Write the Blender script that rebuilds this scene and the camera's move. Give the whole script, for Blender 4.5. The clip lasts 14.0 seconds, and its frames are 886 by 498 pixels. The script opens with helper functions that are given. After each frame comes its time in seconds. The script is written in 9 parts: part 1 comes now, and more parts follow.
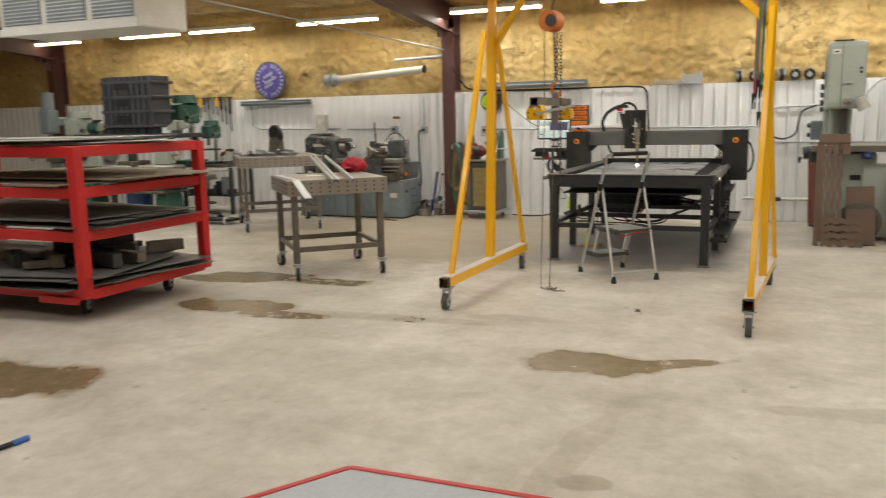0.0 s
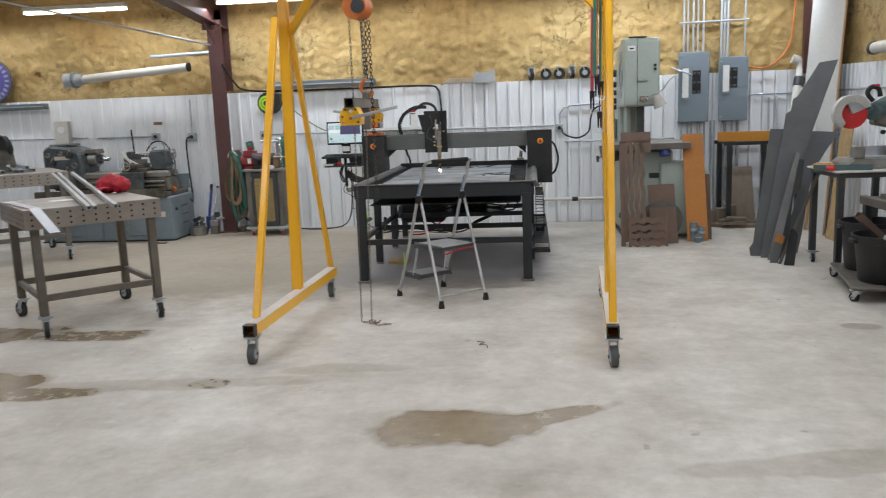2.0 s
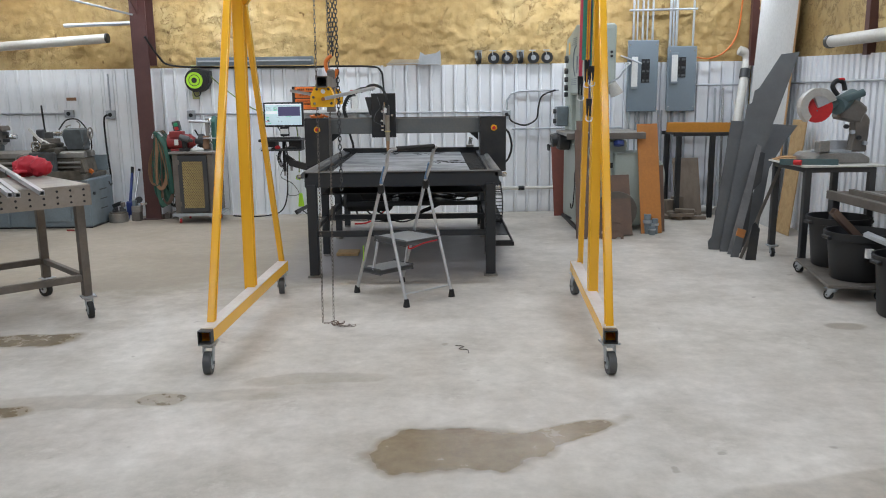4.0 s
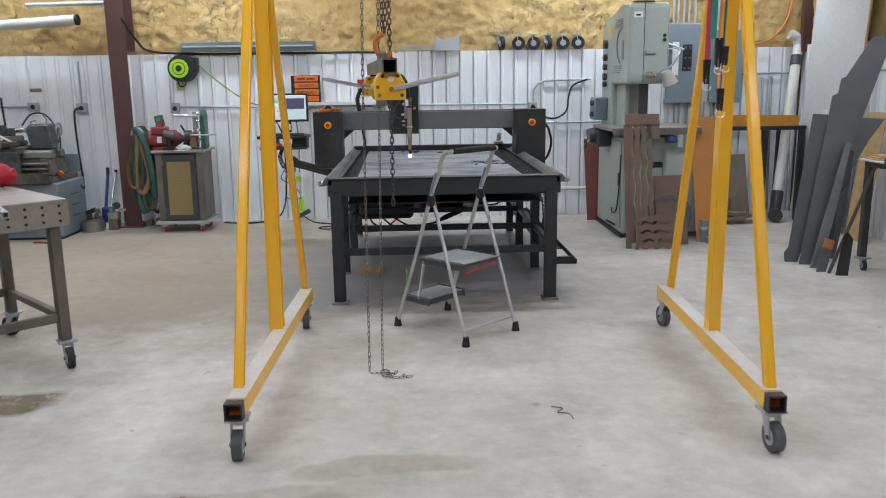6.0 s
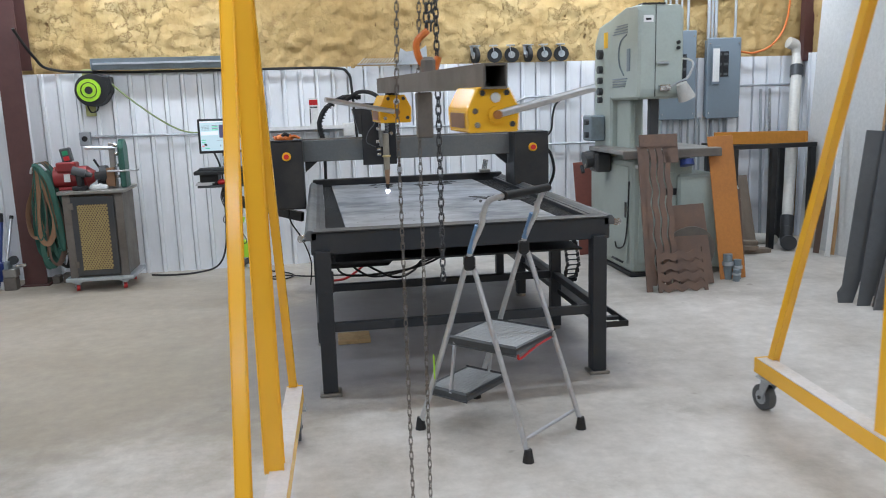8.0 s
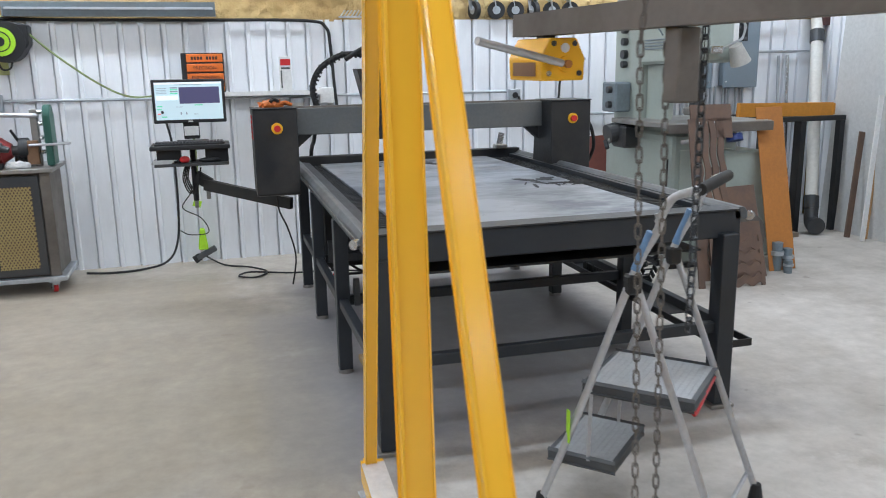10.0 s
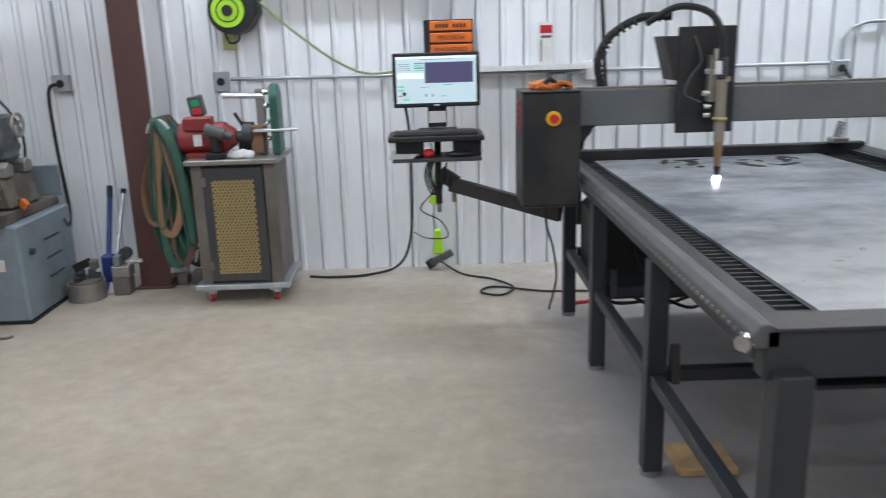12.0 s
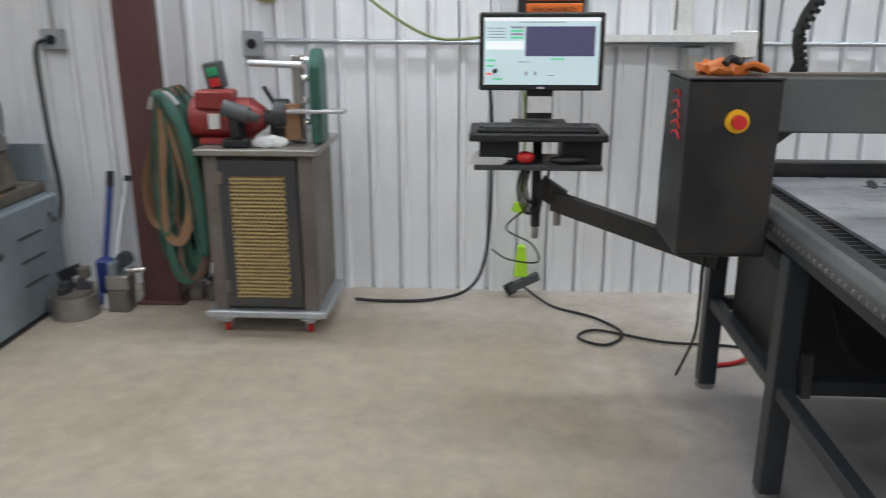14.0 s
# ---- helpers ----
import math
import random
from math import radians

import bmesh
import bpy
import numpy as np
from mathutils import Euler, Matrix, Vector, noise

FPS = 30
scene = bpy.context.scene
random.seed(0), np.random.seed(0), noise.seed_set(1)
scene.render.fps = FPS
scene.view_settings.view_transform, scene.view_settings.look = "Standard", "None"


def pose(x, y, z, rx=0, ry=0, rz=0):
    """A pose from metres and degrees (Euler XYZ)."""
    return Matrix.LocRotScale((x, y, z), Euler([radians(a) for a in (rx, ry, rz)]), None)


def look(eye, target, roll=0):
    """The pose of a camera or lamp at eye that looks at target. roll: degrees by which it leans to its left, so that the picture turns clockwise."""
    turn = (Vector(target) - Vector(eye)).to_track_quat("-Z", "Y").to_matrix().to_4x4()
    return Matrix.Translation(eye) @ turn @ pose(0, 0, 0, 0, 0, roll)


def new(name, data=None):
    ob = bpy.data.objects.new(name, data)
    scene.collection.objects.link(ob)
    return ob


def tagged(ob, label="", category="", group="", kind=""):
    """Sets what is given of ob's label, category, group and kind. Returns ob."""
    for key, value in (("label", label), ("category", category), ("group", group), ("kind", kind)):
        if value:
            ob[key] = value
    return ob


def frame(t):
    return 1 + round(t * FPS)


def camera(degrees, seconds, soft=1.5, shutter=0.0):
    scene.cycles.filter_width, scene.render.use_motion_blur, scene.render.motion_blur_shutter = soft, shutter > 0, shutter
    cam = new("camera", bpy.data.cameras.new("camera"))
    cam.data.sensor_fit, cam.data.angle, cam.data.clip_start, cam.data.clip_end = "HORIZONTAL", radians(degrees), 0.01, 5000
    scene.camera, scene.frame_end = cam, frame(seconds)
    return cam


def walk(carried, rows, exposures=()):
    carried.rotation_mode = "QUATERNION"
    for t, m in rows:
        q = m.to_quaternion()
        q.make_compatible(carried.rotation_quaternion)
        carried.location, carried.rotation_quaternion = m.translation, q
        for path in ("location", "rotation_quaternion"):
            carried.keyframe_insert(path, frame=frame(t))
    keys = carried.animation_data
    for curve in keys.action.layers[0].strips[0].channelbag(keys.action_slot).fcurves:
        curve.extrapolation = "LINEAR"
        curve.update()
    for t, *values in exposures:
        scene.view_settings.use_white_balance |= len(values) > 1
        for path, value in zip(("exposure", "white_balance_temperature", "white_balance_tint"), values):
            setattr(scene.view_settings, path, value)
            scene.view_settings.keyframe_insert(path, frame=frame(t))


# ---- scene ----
cam = camera(58.2, 14.0, soft=1.0, shutter=0.45)
EXPOSURES = [(0, 0.14, 8450, 10), (0.5, 0.10, 7750, 10), (1.0, 0.08, 7200, 10), (2.0, 0.11, 6650, 10), (2.5, 0.11, 6500, 10), (6.0, 0.12, 6350, 10), (7.5, 0.22, 6150, 10), (10.0, 0.37, 6150, 10), (11.0, 0.36, 6350, 10), (12.0, 0.30, 6250, 10), (13.0, 0.30, 6450, 10), (14.0, 0.16, 6600, 10)]
PATH = [
    (0, (-0.207, 0.269, 1.532), (-0.989, 2.081, 1.211), -1.2),
    (0.4, (-0.429, 0.5, 1.551), (-1.064, 2.369, 1.226), -2.0),
    (0.5, (-0.455, 0.565, 1.553), (-1.069, 2.442, 1.232), -1.9),
    (1, (-0.584, 0.827, 1.572), (-1.088, 2.733, 1.233), -2.2),
    (1.5, (-0.765, 1.026, 1.575), (-1.111, 2.966, 1.23), -1.9),
    (2, (-0.869, 1.258, 1.568), (-1.096, 3.217, 1.232), -2.2),
    (2.5, (-0.94, 1.424, 1.58), (-1.082, 3.388, 1.229), -2.2),
    (3, (-1.097, 1.535, 1.571), (-1.167, 3.501, 1.21), -2.2),
    (3.2, (-1.158, 1.532, 1.575), (-1.195, 3.499, 1.211), -1.9),
    (5.3, (-1.637, 2.361, 1.569), (-1.634, 4.32, 1.169), 0.0),
    (5.4, (-1.676, 2.42, 1.571), (-1.669, 4.38, 1.174), -0.0),
    (5.5, (-1.722, 2.496, 1.576), (-1.704, 4.455, 1.173), -0.2),
    (6, (-1.933, 2.877, 1.573), (-1.86, 4.834, 1.17), -0.8),
    (6.5, (-2.091, 3.234, 1.595), (-1.936, 5.194, 1.232), -0.8),
    (6.8, (-2.235, 3.454, 1.607), (-2.031, 5.413, 1.253), -1.4),
    (7, (-2.288, 3.613, 1.601), (-2.059, 5.569, 1.254), -1.5),
    (7.5, (-2.347, 3.96, 1.603), (-2.089, 5.912, 1.249), -1.8),
    (9.8, (-3.046, 5.48, 1.55), (-2.549, 7.368, 1.12), -0.9),
    (10, (-3.069, 5.599, 1.552), (-2.548, 7.479, 1.11), -1.0),
    (10.4, (-3.121, 5.894, 1.563), (-2.584, 7.765, 1.104), -1.2),
    (10.5, (-3.14, 5.941, 1.563), (-2.62, 7.819, 1.11), -1.0),
    (10.8, (-3.223, 6.143, 1.554), (-2.699, 8.019, 1.097), -1.0),
    (11, (-3.29, 6.303, 1.549), (-2.796, 8.186, 1.09), -1.2),
    (11.4, (-3.32, 6.559, 1.566), (-2.921, 8.461, 1.095), -2.0),
    (11.5, (-3.319, 6.622, 1.568), (-2.989, 8.535, 1.087), -2.3),
    (12, (-3.283, 6.929, 1.571), (-3.263, 8.864, 1.065), -1.8),
    (12.5, (-3.339, 7.246, 1.553), (-3.412, 9.172, 1.021), -0.9),
    (12.6, (-3.348, 7.324, 1.553), (-3.427, 9.249, 1.014), -0.8),
    (13, (-3.36, 7.602, 1.558), (-3.535, 9.513, 0.994), -1.4),
    (13.5, (-3.354, 7.926, 1.565), (-3.699, 9.81, 0.989), -1.6),
    (14, (-3.427, 8.217, 1.531), (-3.546, 10.127, 0.949), -0.1),
]
walk(cam, [(t, look(eye, target, roll)) for t, eye, target, roll in PATH], EXPOSURES)

# ---- light ----
world = bpy.data.worlds.new("world")
scene.world = world
world.use_nodes = True
world.node_tree.nodes["Background"].inputs[0].default_value = (0.75, 0.85, 1.0, 1)
world.node_tree.nodes["Background"].inputs[1].default_value = 0.05

LAMP_ROWS = [(11.9, 3.11), (9.4, 3.36), (6.6, 3.62), (3.6, 3.9), (0.6, 4.1), (-3.0, 4.3)]
for ly, lz in LAMP_ROWS:
    for lx in (-10.0, -4.6, 0.6):
        lamp = bpy.data.lights.new("fluorescent_light", "AREA")
        lamp.shape, lamp.size, lamp.size_y, lamp.energy, lamp.color = "RECTANGLE", 4.2, 0.12, (34 if lx < -8 else 46) if ly > 9 else 49, (0.90, 1.0, 1.12)
        new("fluorescent_light", lamp).matrix_world = pose(lx, ly, lz - 0.045)


# ---- materials ----
def node_material(name):
    m = bpy.data.materials.new(name)
    m.use_nodes = True
    t = m.node_tree
    return m, t, t.nodes["Principled BSDF"]


def link(t, a, b):
    t.links.new(a, b)


def noise_node(t, scale, detail=4.0, rough=0.55, vec=None):
    n = t.nodes.new("ShaderNodeTexNoise")
    n.inputs["Scale"].default_value, n.inputs["Detail"].default_value, n.inputs["Roughness"].default_value = scale, detail, rough
    if vec is not None:
        link(t, vec, n.inputs["Vector"])
    return n


def ramp_node(t, fac, stops):
    r = t.nodes.new("ShaderNodeValToRGB")
    while len(r.color_ramp.elements) < len(stops):
        r.color_ramp.elements.new(0.5)
    for e, (p, c) in zip(r.color_ramp.elements, stops):
        e.position, e.color = p, (*c, 1) if len(c) == 3 else c
    link(t, fac, r.inputs[0])
    return r


def mix_node(t, fac, a, b, mode="MIX"):
    n = t.nodes.new("ShaderNodeMix")
    n.data_type, n.blend_type = "RGBA", mode
    for sock, v in ((n.inputs[0], fac), (n.inputs[6], a), (n.inputs[7], b)):
        if isinstance(v, (int, float)):
            sock.default_value = v
        elif isinstance(v, tuple):
            sock.default_value = (*v, 1)
        else:
            link(t, v, sock)
    return n.outputs[2]


def math_node(t, op, a, b=0.0, clamp=False):
    n = t.nodes.new("ShaderNodeMath")
    n.operation, n.use_clamp = op, clamp
    for sock, v in ((n.inputs[0], a), (n.inputs[1], b)):
        if isinstance(v, (int, float)):
            sock.default_value = v
        else:
            link(t, v, sock)
    return n.outputs[0]


def surface(name, color, dirt=None, rough=0.5, metal=0.0, big=1.3, fine=40.0, amount=0.5, bump=0.1, stretch=(1, 1, 1), spread=(0.42, 0.72), grain_mix=0.6):
    """A worn surface: base colour, a second colour in patches, fine grain in colour, gloss and relief."""
    m, t, b = node_material(name)
    co = t.nodes.new("ShaderNodeTexCoord")
    mp = t.nodes.new("ShaderNodeMapping")
    mp.inputs["Scale"].default_value = stretch
    link(t, co.outputs["Object"], mp.inputs["Vector"])
    v = mp.outputs[0]
    dirt = dirt or tuple(c * 0.6 for c in color)
    n1, n2 = noise_node(t, big, 6, 0.65, v), noise_node(t, fine, 5, 0.7, v)
    patch = ramp_node(t, n1.outputs[0], [(spread[0], (0, 0, 0)), (spread[1], (1, 1, 1))]).outputs[0]
    fac = math_node(t, "MULTIPLY", patch, amount)
    c1 = mix_node(t, fac, color, dirt)
    grain = ramp_node(t, n2.outputs[0], [(0.3, (0.80, 0.80, 0.80)), (0.7, (1.12, 1.12, 1.12))]).outputs[0]
    link(t, mix_node(t, grain_mix, c1, grain, "MULTIPLY"), b.inputs["Base Color"])
    even = min(1.0, grain_mix / 0.6)
    r = math_node(t, "ADD", math_node(t, "MULTIPLY", n2.outputs[0], 0.25 * even), rough - 0.12 * even, True)
    link(t, math_node(t, "ADD", r, math_node(t, "MULTIPLY", fac, 0.2 * even), True), b.inputs["Roughness"])
    b.inputs["Metallic"].default_value = metal
    if bump:
        bp = t.nodes.new("ShaderNodeBump")
        bp.inputs["Strength"].default_value, bp.inputs["Distance"].default_value = bump, 0.004
        link(t, n2.outputs[0], bp.inputs["Height"])
        link(t, bp.outputs[0], b.inputs["Normal"])
    return m


def glow(name, color, strength):
    m, t, b = node_material(name)
    b.inputs["Base Color"].default_value = (*color, 1)
    b.inputs["Emission Color"].default_value = (*color, 1)
    b.inputs["Emission Strength"].default_value = strength
    return m


def concrete_floor():
    """Trowelled concrete with oil and water stains, each at its own place, as (x, y, half length, half width, turn)."""
    m, t, b = node_material("concrete")
    co = t.nodes.new("ShaderNodeTexCoord")
    v = co.outputs["Object"]
    n0, n1, n2, n3 = noise_node(t, 0.35, 5, 0.6, v), noise_node(t, 1.6, 7, 0.68, v), noise_node(t, 9, 6, 0.7, v), noise_node(t, 60, 4, 0.7, v)
    base = ramp_node(t, n1.outputs[0], [(0.30, (0.42, 0.385, 0.335)), (0.5, (0.56, 0.525, 0.48)), (0.68, (0.67, 0.635, 0.59))]).outputs[0]
    base = mix_node(t, 0.5, base, ramp_node(t, n0.outputs[0], [(0.3, (0.62, 0.58, 0.52)), (0.7, (1.1, 1.1, 1.1))]).outputs[0], "MULTIPLY")
    base = mix_node(t, 0.7, base, ramp_node(t, n2.outputs[0], [(0.3, (0.76, 0.745, 0.72)), (0.65, (1.08, 1.08, 1.08))]).outputs[0], "MULTIPLY")
    # pale scuffs
    sc = ramp_node(t, noise_node(t, 3.1, 8, 0.75, v).outputs[0], [(0.58, (0, 0, 0)), (0.72, (1, 1, 1))]).outputs[0]
    base = mix_node(t, math_node(t, "MULTIPLY", sc, 0.6), base, (0.66, 0.63, 0.585))
    # small dark spots
    sp = ramp_node(t, noise_node(t, 6.3, 2, 0.5, v).outputs[0], [(0.72, (0, 0, 0)), (0.76, (1, 1, 1))]).outputs[0]
    base = mix_node(t, math_node(t, "MULTIPLY", sp, 0.5), base, (0.2, 0.17, 0.13))
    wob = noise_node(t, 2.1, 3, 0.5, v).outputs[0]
    # two broad, soft-edged areas of browner, darker concrete towards the back wall
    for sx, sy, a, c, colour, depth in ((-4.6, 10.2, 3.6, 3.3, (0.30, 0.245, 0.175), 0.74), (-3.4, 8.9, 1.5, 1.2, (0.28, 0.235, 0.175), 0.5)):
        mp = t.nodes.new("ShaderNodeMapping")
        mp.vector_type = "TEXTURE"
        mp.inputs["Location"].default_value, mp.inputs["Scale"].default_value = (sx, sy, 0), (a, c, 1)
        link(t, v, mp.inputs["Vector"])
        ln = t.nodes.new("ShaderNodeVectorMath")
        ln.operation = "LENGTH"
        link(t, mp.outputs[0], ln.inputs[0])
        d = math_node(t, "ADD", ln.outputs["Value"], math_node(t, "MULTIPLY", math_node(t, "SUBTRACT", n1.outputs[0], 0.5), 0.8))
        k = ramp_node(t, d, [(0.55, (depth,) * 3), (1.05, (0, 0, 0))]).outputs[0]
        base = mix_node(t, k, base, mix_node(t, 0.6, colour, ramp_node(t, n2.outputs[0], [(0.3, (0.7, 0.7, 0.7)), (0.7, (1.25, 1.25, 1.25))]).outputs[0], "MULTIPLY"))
    # grey dust tint under and before the cutting table, with its shade painted in
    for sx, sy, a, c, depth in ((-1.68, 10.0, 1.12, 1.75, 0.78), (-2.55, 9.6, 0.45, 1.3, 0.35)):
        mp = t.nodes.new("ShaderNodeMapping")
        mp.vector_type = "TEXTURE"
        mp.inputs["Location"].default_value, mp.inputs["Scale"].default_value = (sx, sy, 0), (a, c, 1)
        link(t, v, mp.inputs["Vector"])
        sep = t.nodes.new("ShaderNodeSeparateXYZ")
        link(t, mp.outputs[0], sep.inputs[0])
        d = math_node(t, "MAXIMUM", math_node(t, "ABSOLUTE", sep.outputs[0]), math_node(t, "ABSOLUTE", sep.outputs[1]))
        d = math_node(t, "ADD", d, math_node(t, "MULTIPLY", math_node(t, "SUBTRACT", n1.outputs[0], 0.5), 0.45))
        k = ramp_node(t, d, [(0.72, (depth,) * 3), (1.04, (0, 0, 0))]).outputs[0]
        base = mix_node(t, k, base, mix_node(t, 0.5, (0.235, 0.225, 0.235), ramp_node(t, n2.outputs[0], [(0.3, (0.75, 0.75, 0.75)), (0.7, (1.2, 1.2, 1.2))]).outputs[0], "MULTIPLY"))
    wet = None
    STAINS = [(-1.3, 5.08, 0.46, 0.30, 10, 1.0), (-0.78, 5.22, 0.36, 0.10, 28, 0.9), (-2.84, 5.71, 0.17, 0.10, 0, 0.8), (-4.55, 5.62, 0.62, 0.27, 2, 1.0),
              (-3.85, 5.52, 0.36, 0.14, 5, 0.9), (-5.2, 6.75, 0.70, 0.28, 12, 1.0), (-4.3, 6.8, 0.65, 0.18, 4, 0.9), (-4.5, 3.55, 0.6, 0.38, 10, 1.0),
              (-3.1, 5.7, 1.0, 0.12, 4, 0.35), (-2.0, 6.0, 0.55, 0.1, 5, 0.35), (0.5, 4.7, 0.9, 0.13, 12, 0.35), (-1.05, 3.7, 0.09, 1.1, -8, 0.22), (1.35, 6.9, 0.14, 0.1, 0, 0.5), (-0.95, 3.4, 0.12, 0.08, 20, 0.5)]
    for sx, sy, a, c, turn, depth in STAINS:
        mp = t.nodes.new("ShaderNodeMapping")
        mp.vector_type = "TEXTURE"
        mp.inputs["Location"].default_value, mp.inputs["Rotation"].default_value, mp.inputs["Scale"].default_value = (sx, sy, 0), (0, 0, radians(turn)), (a, c, 1)
        link(t, v, mp.inputs["Vector"])
        ln = t.nodes.new("ShaderNodeVectorMath")
        ln.operation = "LENGTH"
        link(t, mp.outputs[0], ln.inputs[0])
        d = math_node(t, "ADD", ln.outputs["Value"], math_node(t, "MULTIPLY", math_node(t, "SUBTRACT", wob, 0.5), 1.9))
        k = ramp_node(t, d, [(0.80, (depth,) * 3), (1.0, (0, 0, 0))]).outputs[0]
        wet = k if wet is None else math_node(t, "MAXIMUM", wet, k)
    stain = ramp_node(t, n2.outputs[0], [(0.3, (0.13, 0.09, 0.045)), (0.7, (0.235, 0.175, 0.095))]).outputs[0]
    col = mix_node(t, math_node(t, "MULTIPLY", wet, 0.93), base, stain)
    link(t, col, b.inputs["Base Color"])
    rr = math_node(t, "ADD", math_node(t, "MULTIPLY", n2.outputs[0], 0.3), 0.38)
    link(t, math_node(t, "SUBTRACT", rr, math_node(t, "MULTIPLY", wet, 0.30), True), b.inputs["Roughness"])
    bp = t.nodes.new("ShaderNodeBump")
    bp.inputs["Strength"].default_value, bp.inputs["Distance"].default_value = 0.25, 0.003
    link(t, n3.outputs[0], bp.inputs["Height"])
    link(t, bp.outputs[0], b.inputs["Normal"])
    return m


def foam_material():
    """Sprayed foam: yellow skin browned by age, with pits, lumps and runs."""
    m, t, b = node_material("spray_foam")
    v = t.nodes.new("ShaderNodeTexCoord").outputs["Object"]
    n1, n2, n3 = noise_node(t, 0.9, 5, 0.6, v), noise_node(t, 5.5, 6, 0.64, v), noise_node(t, 19, 3, 0.55, v)
    c = ramp_node(t, n1.outputs[0], [(0.3, (0.37, 0.235, 0.08)), (0.52, (0.49, 0.345, 0.145)), (0.75, (0.58, 0.45, 0.23))]).outputs[0]
    c = mix_node(t, 0.6, c, ramp_node(t, n2.outputs[0], [(0.26, (0.42, 0.32, 0.2)), (0.40, (0.92, 0.89, 0.84)), (0.65, (1.12, 1.12, 1.12))]).outputs[0], "MULTIPLY")
    c = mix_node(t, 0.15, c, ramp_node(t, n3.outputs[0], [(0.3, (0.62, 0.56, 0.48)), (0.6, (1.06, 1.06, 1.06))]).outputs[0], "MULTIPLY")
    mp = t.nodes.new("ShaderNodeMapping")
    mp.inputs["Scale"].default_value = (1, 1, 0.5)
    link(t, v, mp.inputs["Vector"])
    pit = noise_node(t, 8, 3, 0.5, mp.outputs[0])
    hole = ramp_node(t, pit.outputs[0], [(0.285, (1, 1, 1)), (0.33, (0, 0, 0))]).outputs[0]
    c = mix_node(t, math_node(t, "MULTIPLY", hole, 0.8), c, (0.20, 0.105, 0.03))
    runs = t.nodes.new("ShaderNodeMapping")
    runs.inputs["Scale"].default_value = (1, 1, 0.12)
    link(t, v, runs.inputs["Vector"])
    streak = noise_node(t, 5, 4, 0.6, runs.outputs[0])
    c = mix_node(t, math_node(t, "MULTIPLY", ramp_node(t, streak.outputs[0], [(0.56, (0, 0, 0)), (0.70, (1, 1, 1))]).outputs[0], 0.45), c, (0.34, 0.21, 0.075))
    edge = noise_node(t, 4.6, 6, 0.66, v)
    rim = math_node(t, "ABSOLUTE", math_node(t, "SUBTRACT", edge.outputs[0], 0.5))
    crack = math_node(t, "MULTIPLY", ramp_node(t, rim, [(0.0, (1, 1, 1)), (0.022, (0, 0, 0))]).outputs[0], ramp_node(t, n1.outputs[0], [(0.44, (0.15, 0.15, 0.15)), (0.6, (1, 1, 1))]).outputs[0])
    c = mix_node(t, math_node(t, "MULTIPLY", crack, 0.7), c, (0.21, 0.115, 0.035))
    link(t, c, b.inputs["Base Color"])
    b.inputs["Roughness"].default_value = 0.7
    bp = t.nodes.new("ShaderNodeBump")
    bp.inputs["Strength"].default_value, bp.inputs["Distance"].default_value = 0.75, 0.045
    h = math_node(t, "ADD", n2.outputs[0], math_node(t, "MULTIPLY", n3.outputs[0], 0.22))
    h = math_node(t, "ADD", h, math_node(t, "MULTIPLY", streak.outputs[0], 0.5))
    link(t, math_node(t, "SUBTRACT", math_node(t, "SUBTRACT", h, math_node(t, "MULTIPLY", hole, 0.6)), math_node(t, "MULTIPLY", crack, 0.35)), bp.inputs["Height"])
    link(t, bp.outputs[0], b.inputs["Normal"])
    return m


M = {}
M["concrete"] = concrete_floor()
M["foam"] = foam_material()
M["sheet"] = surface("white_sheet_metal", (0.84, 0.855, 0.88), (0.70, 0.715, 0.735), 0.3, 0.0, 0.7, 9, 0.35, 0.0, (1, 1, 0.3), (0.42, 0.72), 0.3)
M["galv"] = surface("galvanised_steel", (0.50, 0.53, 0.56), (0.34, 0.36, 0.38), 0.38, 0.7, 6, 70, 0.6, 0.05)
M["maroon"] = surface("primed_steel", (0.075, 0.027, 0.024), (0.115, 0.055, 0.048), 0.5, 0.0, 1.5, 30, 0.6, 0.08)
M["yellow"] = surface("yellow_paint", (0.93, 0.50, 0.035), (0.80, 0.40, 0.025), 0.2, 0.0, 3, 30, 0.25, 0.0, (1, 1, 1), (0.5, 0.8), 0.06)
M["orange"] = surface("orange_paint", (0.62, 0.16, 0.025), (0.36, 0.10, 0.03), 0.42, 0.0, 4, 50, 0.5, 0.05)
M["black"] = surface("black_paint", (0.0115, 0.0125, 0.0145), (0.046, 0.040, 0.033), 0.42, 0.0, 3.2, 60, 0.75, 0.05, (1, 1, 1), (0.44, 0.74))
M["charcoal"] = surface("charcoal_paint", (0.020, 0.024, 0.030), (0.042, 0.044, 0.046), 0.42, 0.0, 2.5, 50, 0.5, 0.06)
M["beam"] = surface("dusty_grey_paint", (0.115, 0.122, 0.122), (0.17, 0.155, 0.13), 0.42, 0.1, 3, 50, 0.6, 0.05)
M["plate"] = surface("mill_steel_plate", (0.44, 0.465, 0.50), (0.13, 0.145, 0.17), 0.30, 0.6, 1.5, 9, 0.92, 0.02, (1, 1.6, 1), (0.43, 0.64), 0.5)
M["steel"] = surface("bare_steel", (0.36, 0.35, 0.33), (0.2, 0.17, 0.14), 0.4, 0.8, 4, 50, 0.6, 0.06)
M["dullsteel"] = surface("weathered_steel", (0.17, 0.15, 0.13), (0.085, 0.07, 0.057), 0.5, 0.3, 3, 40, 0.7, 0.1)
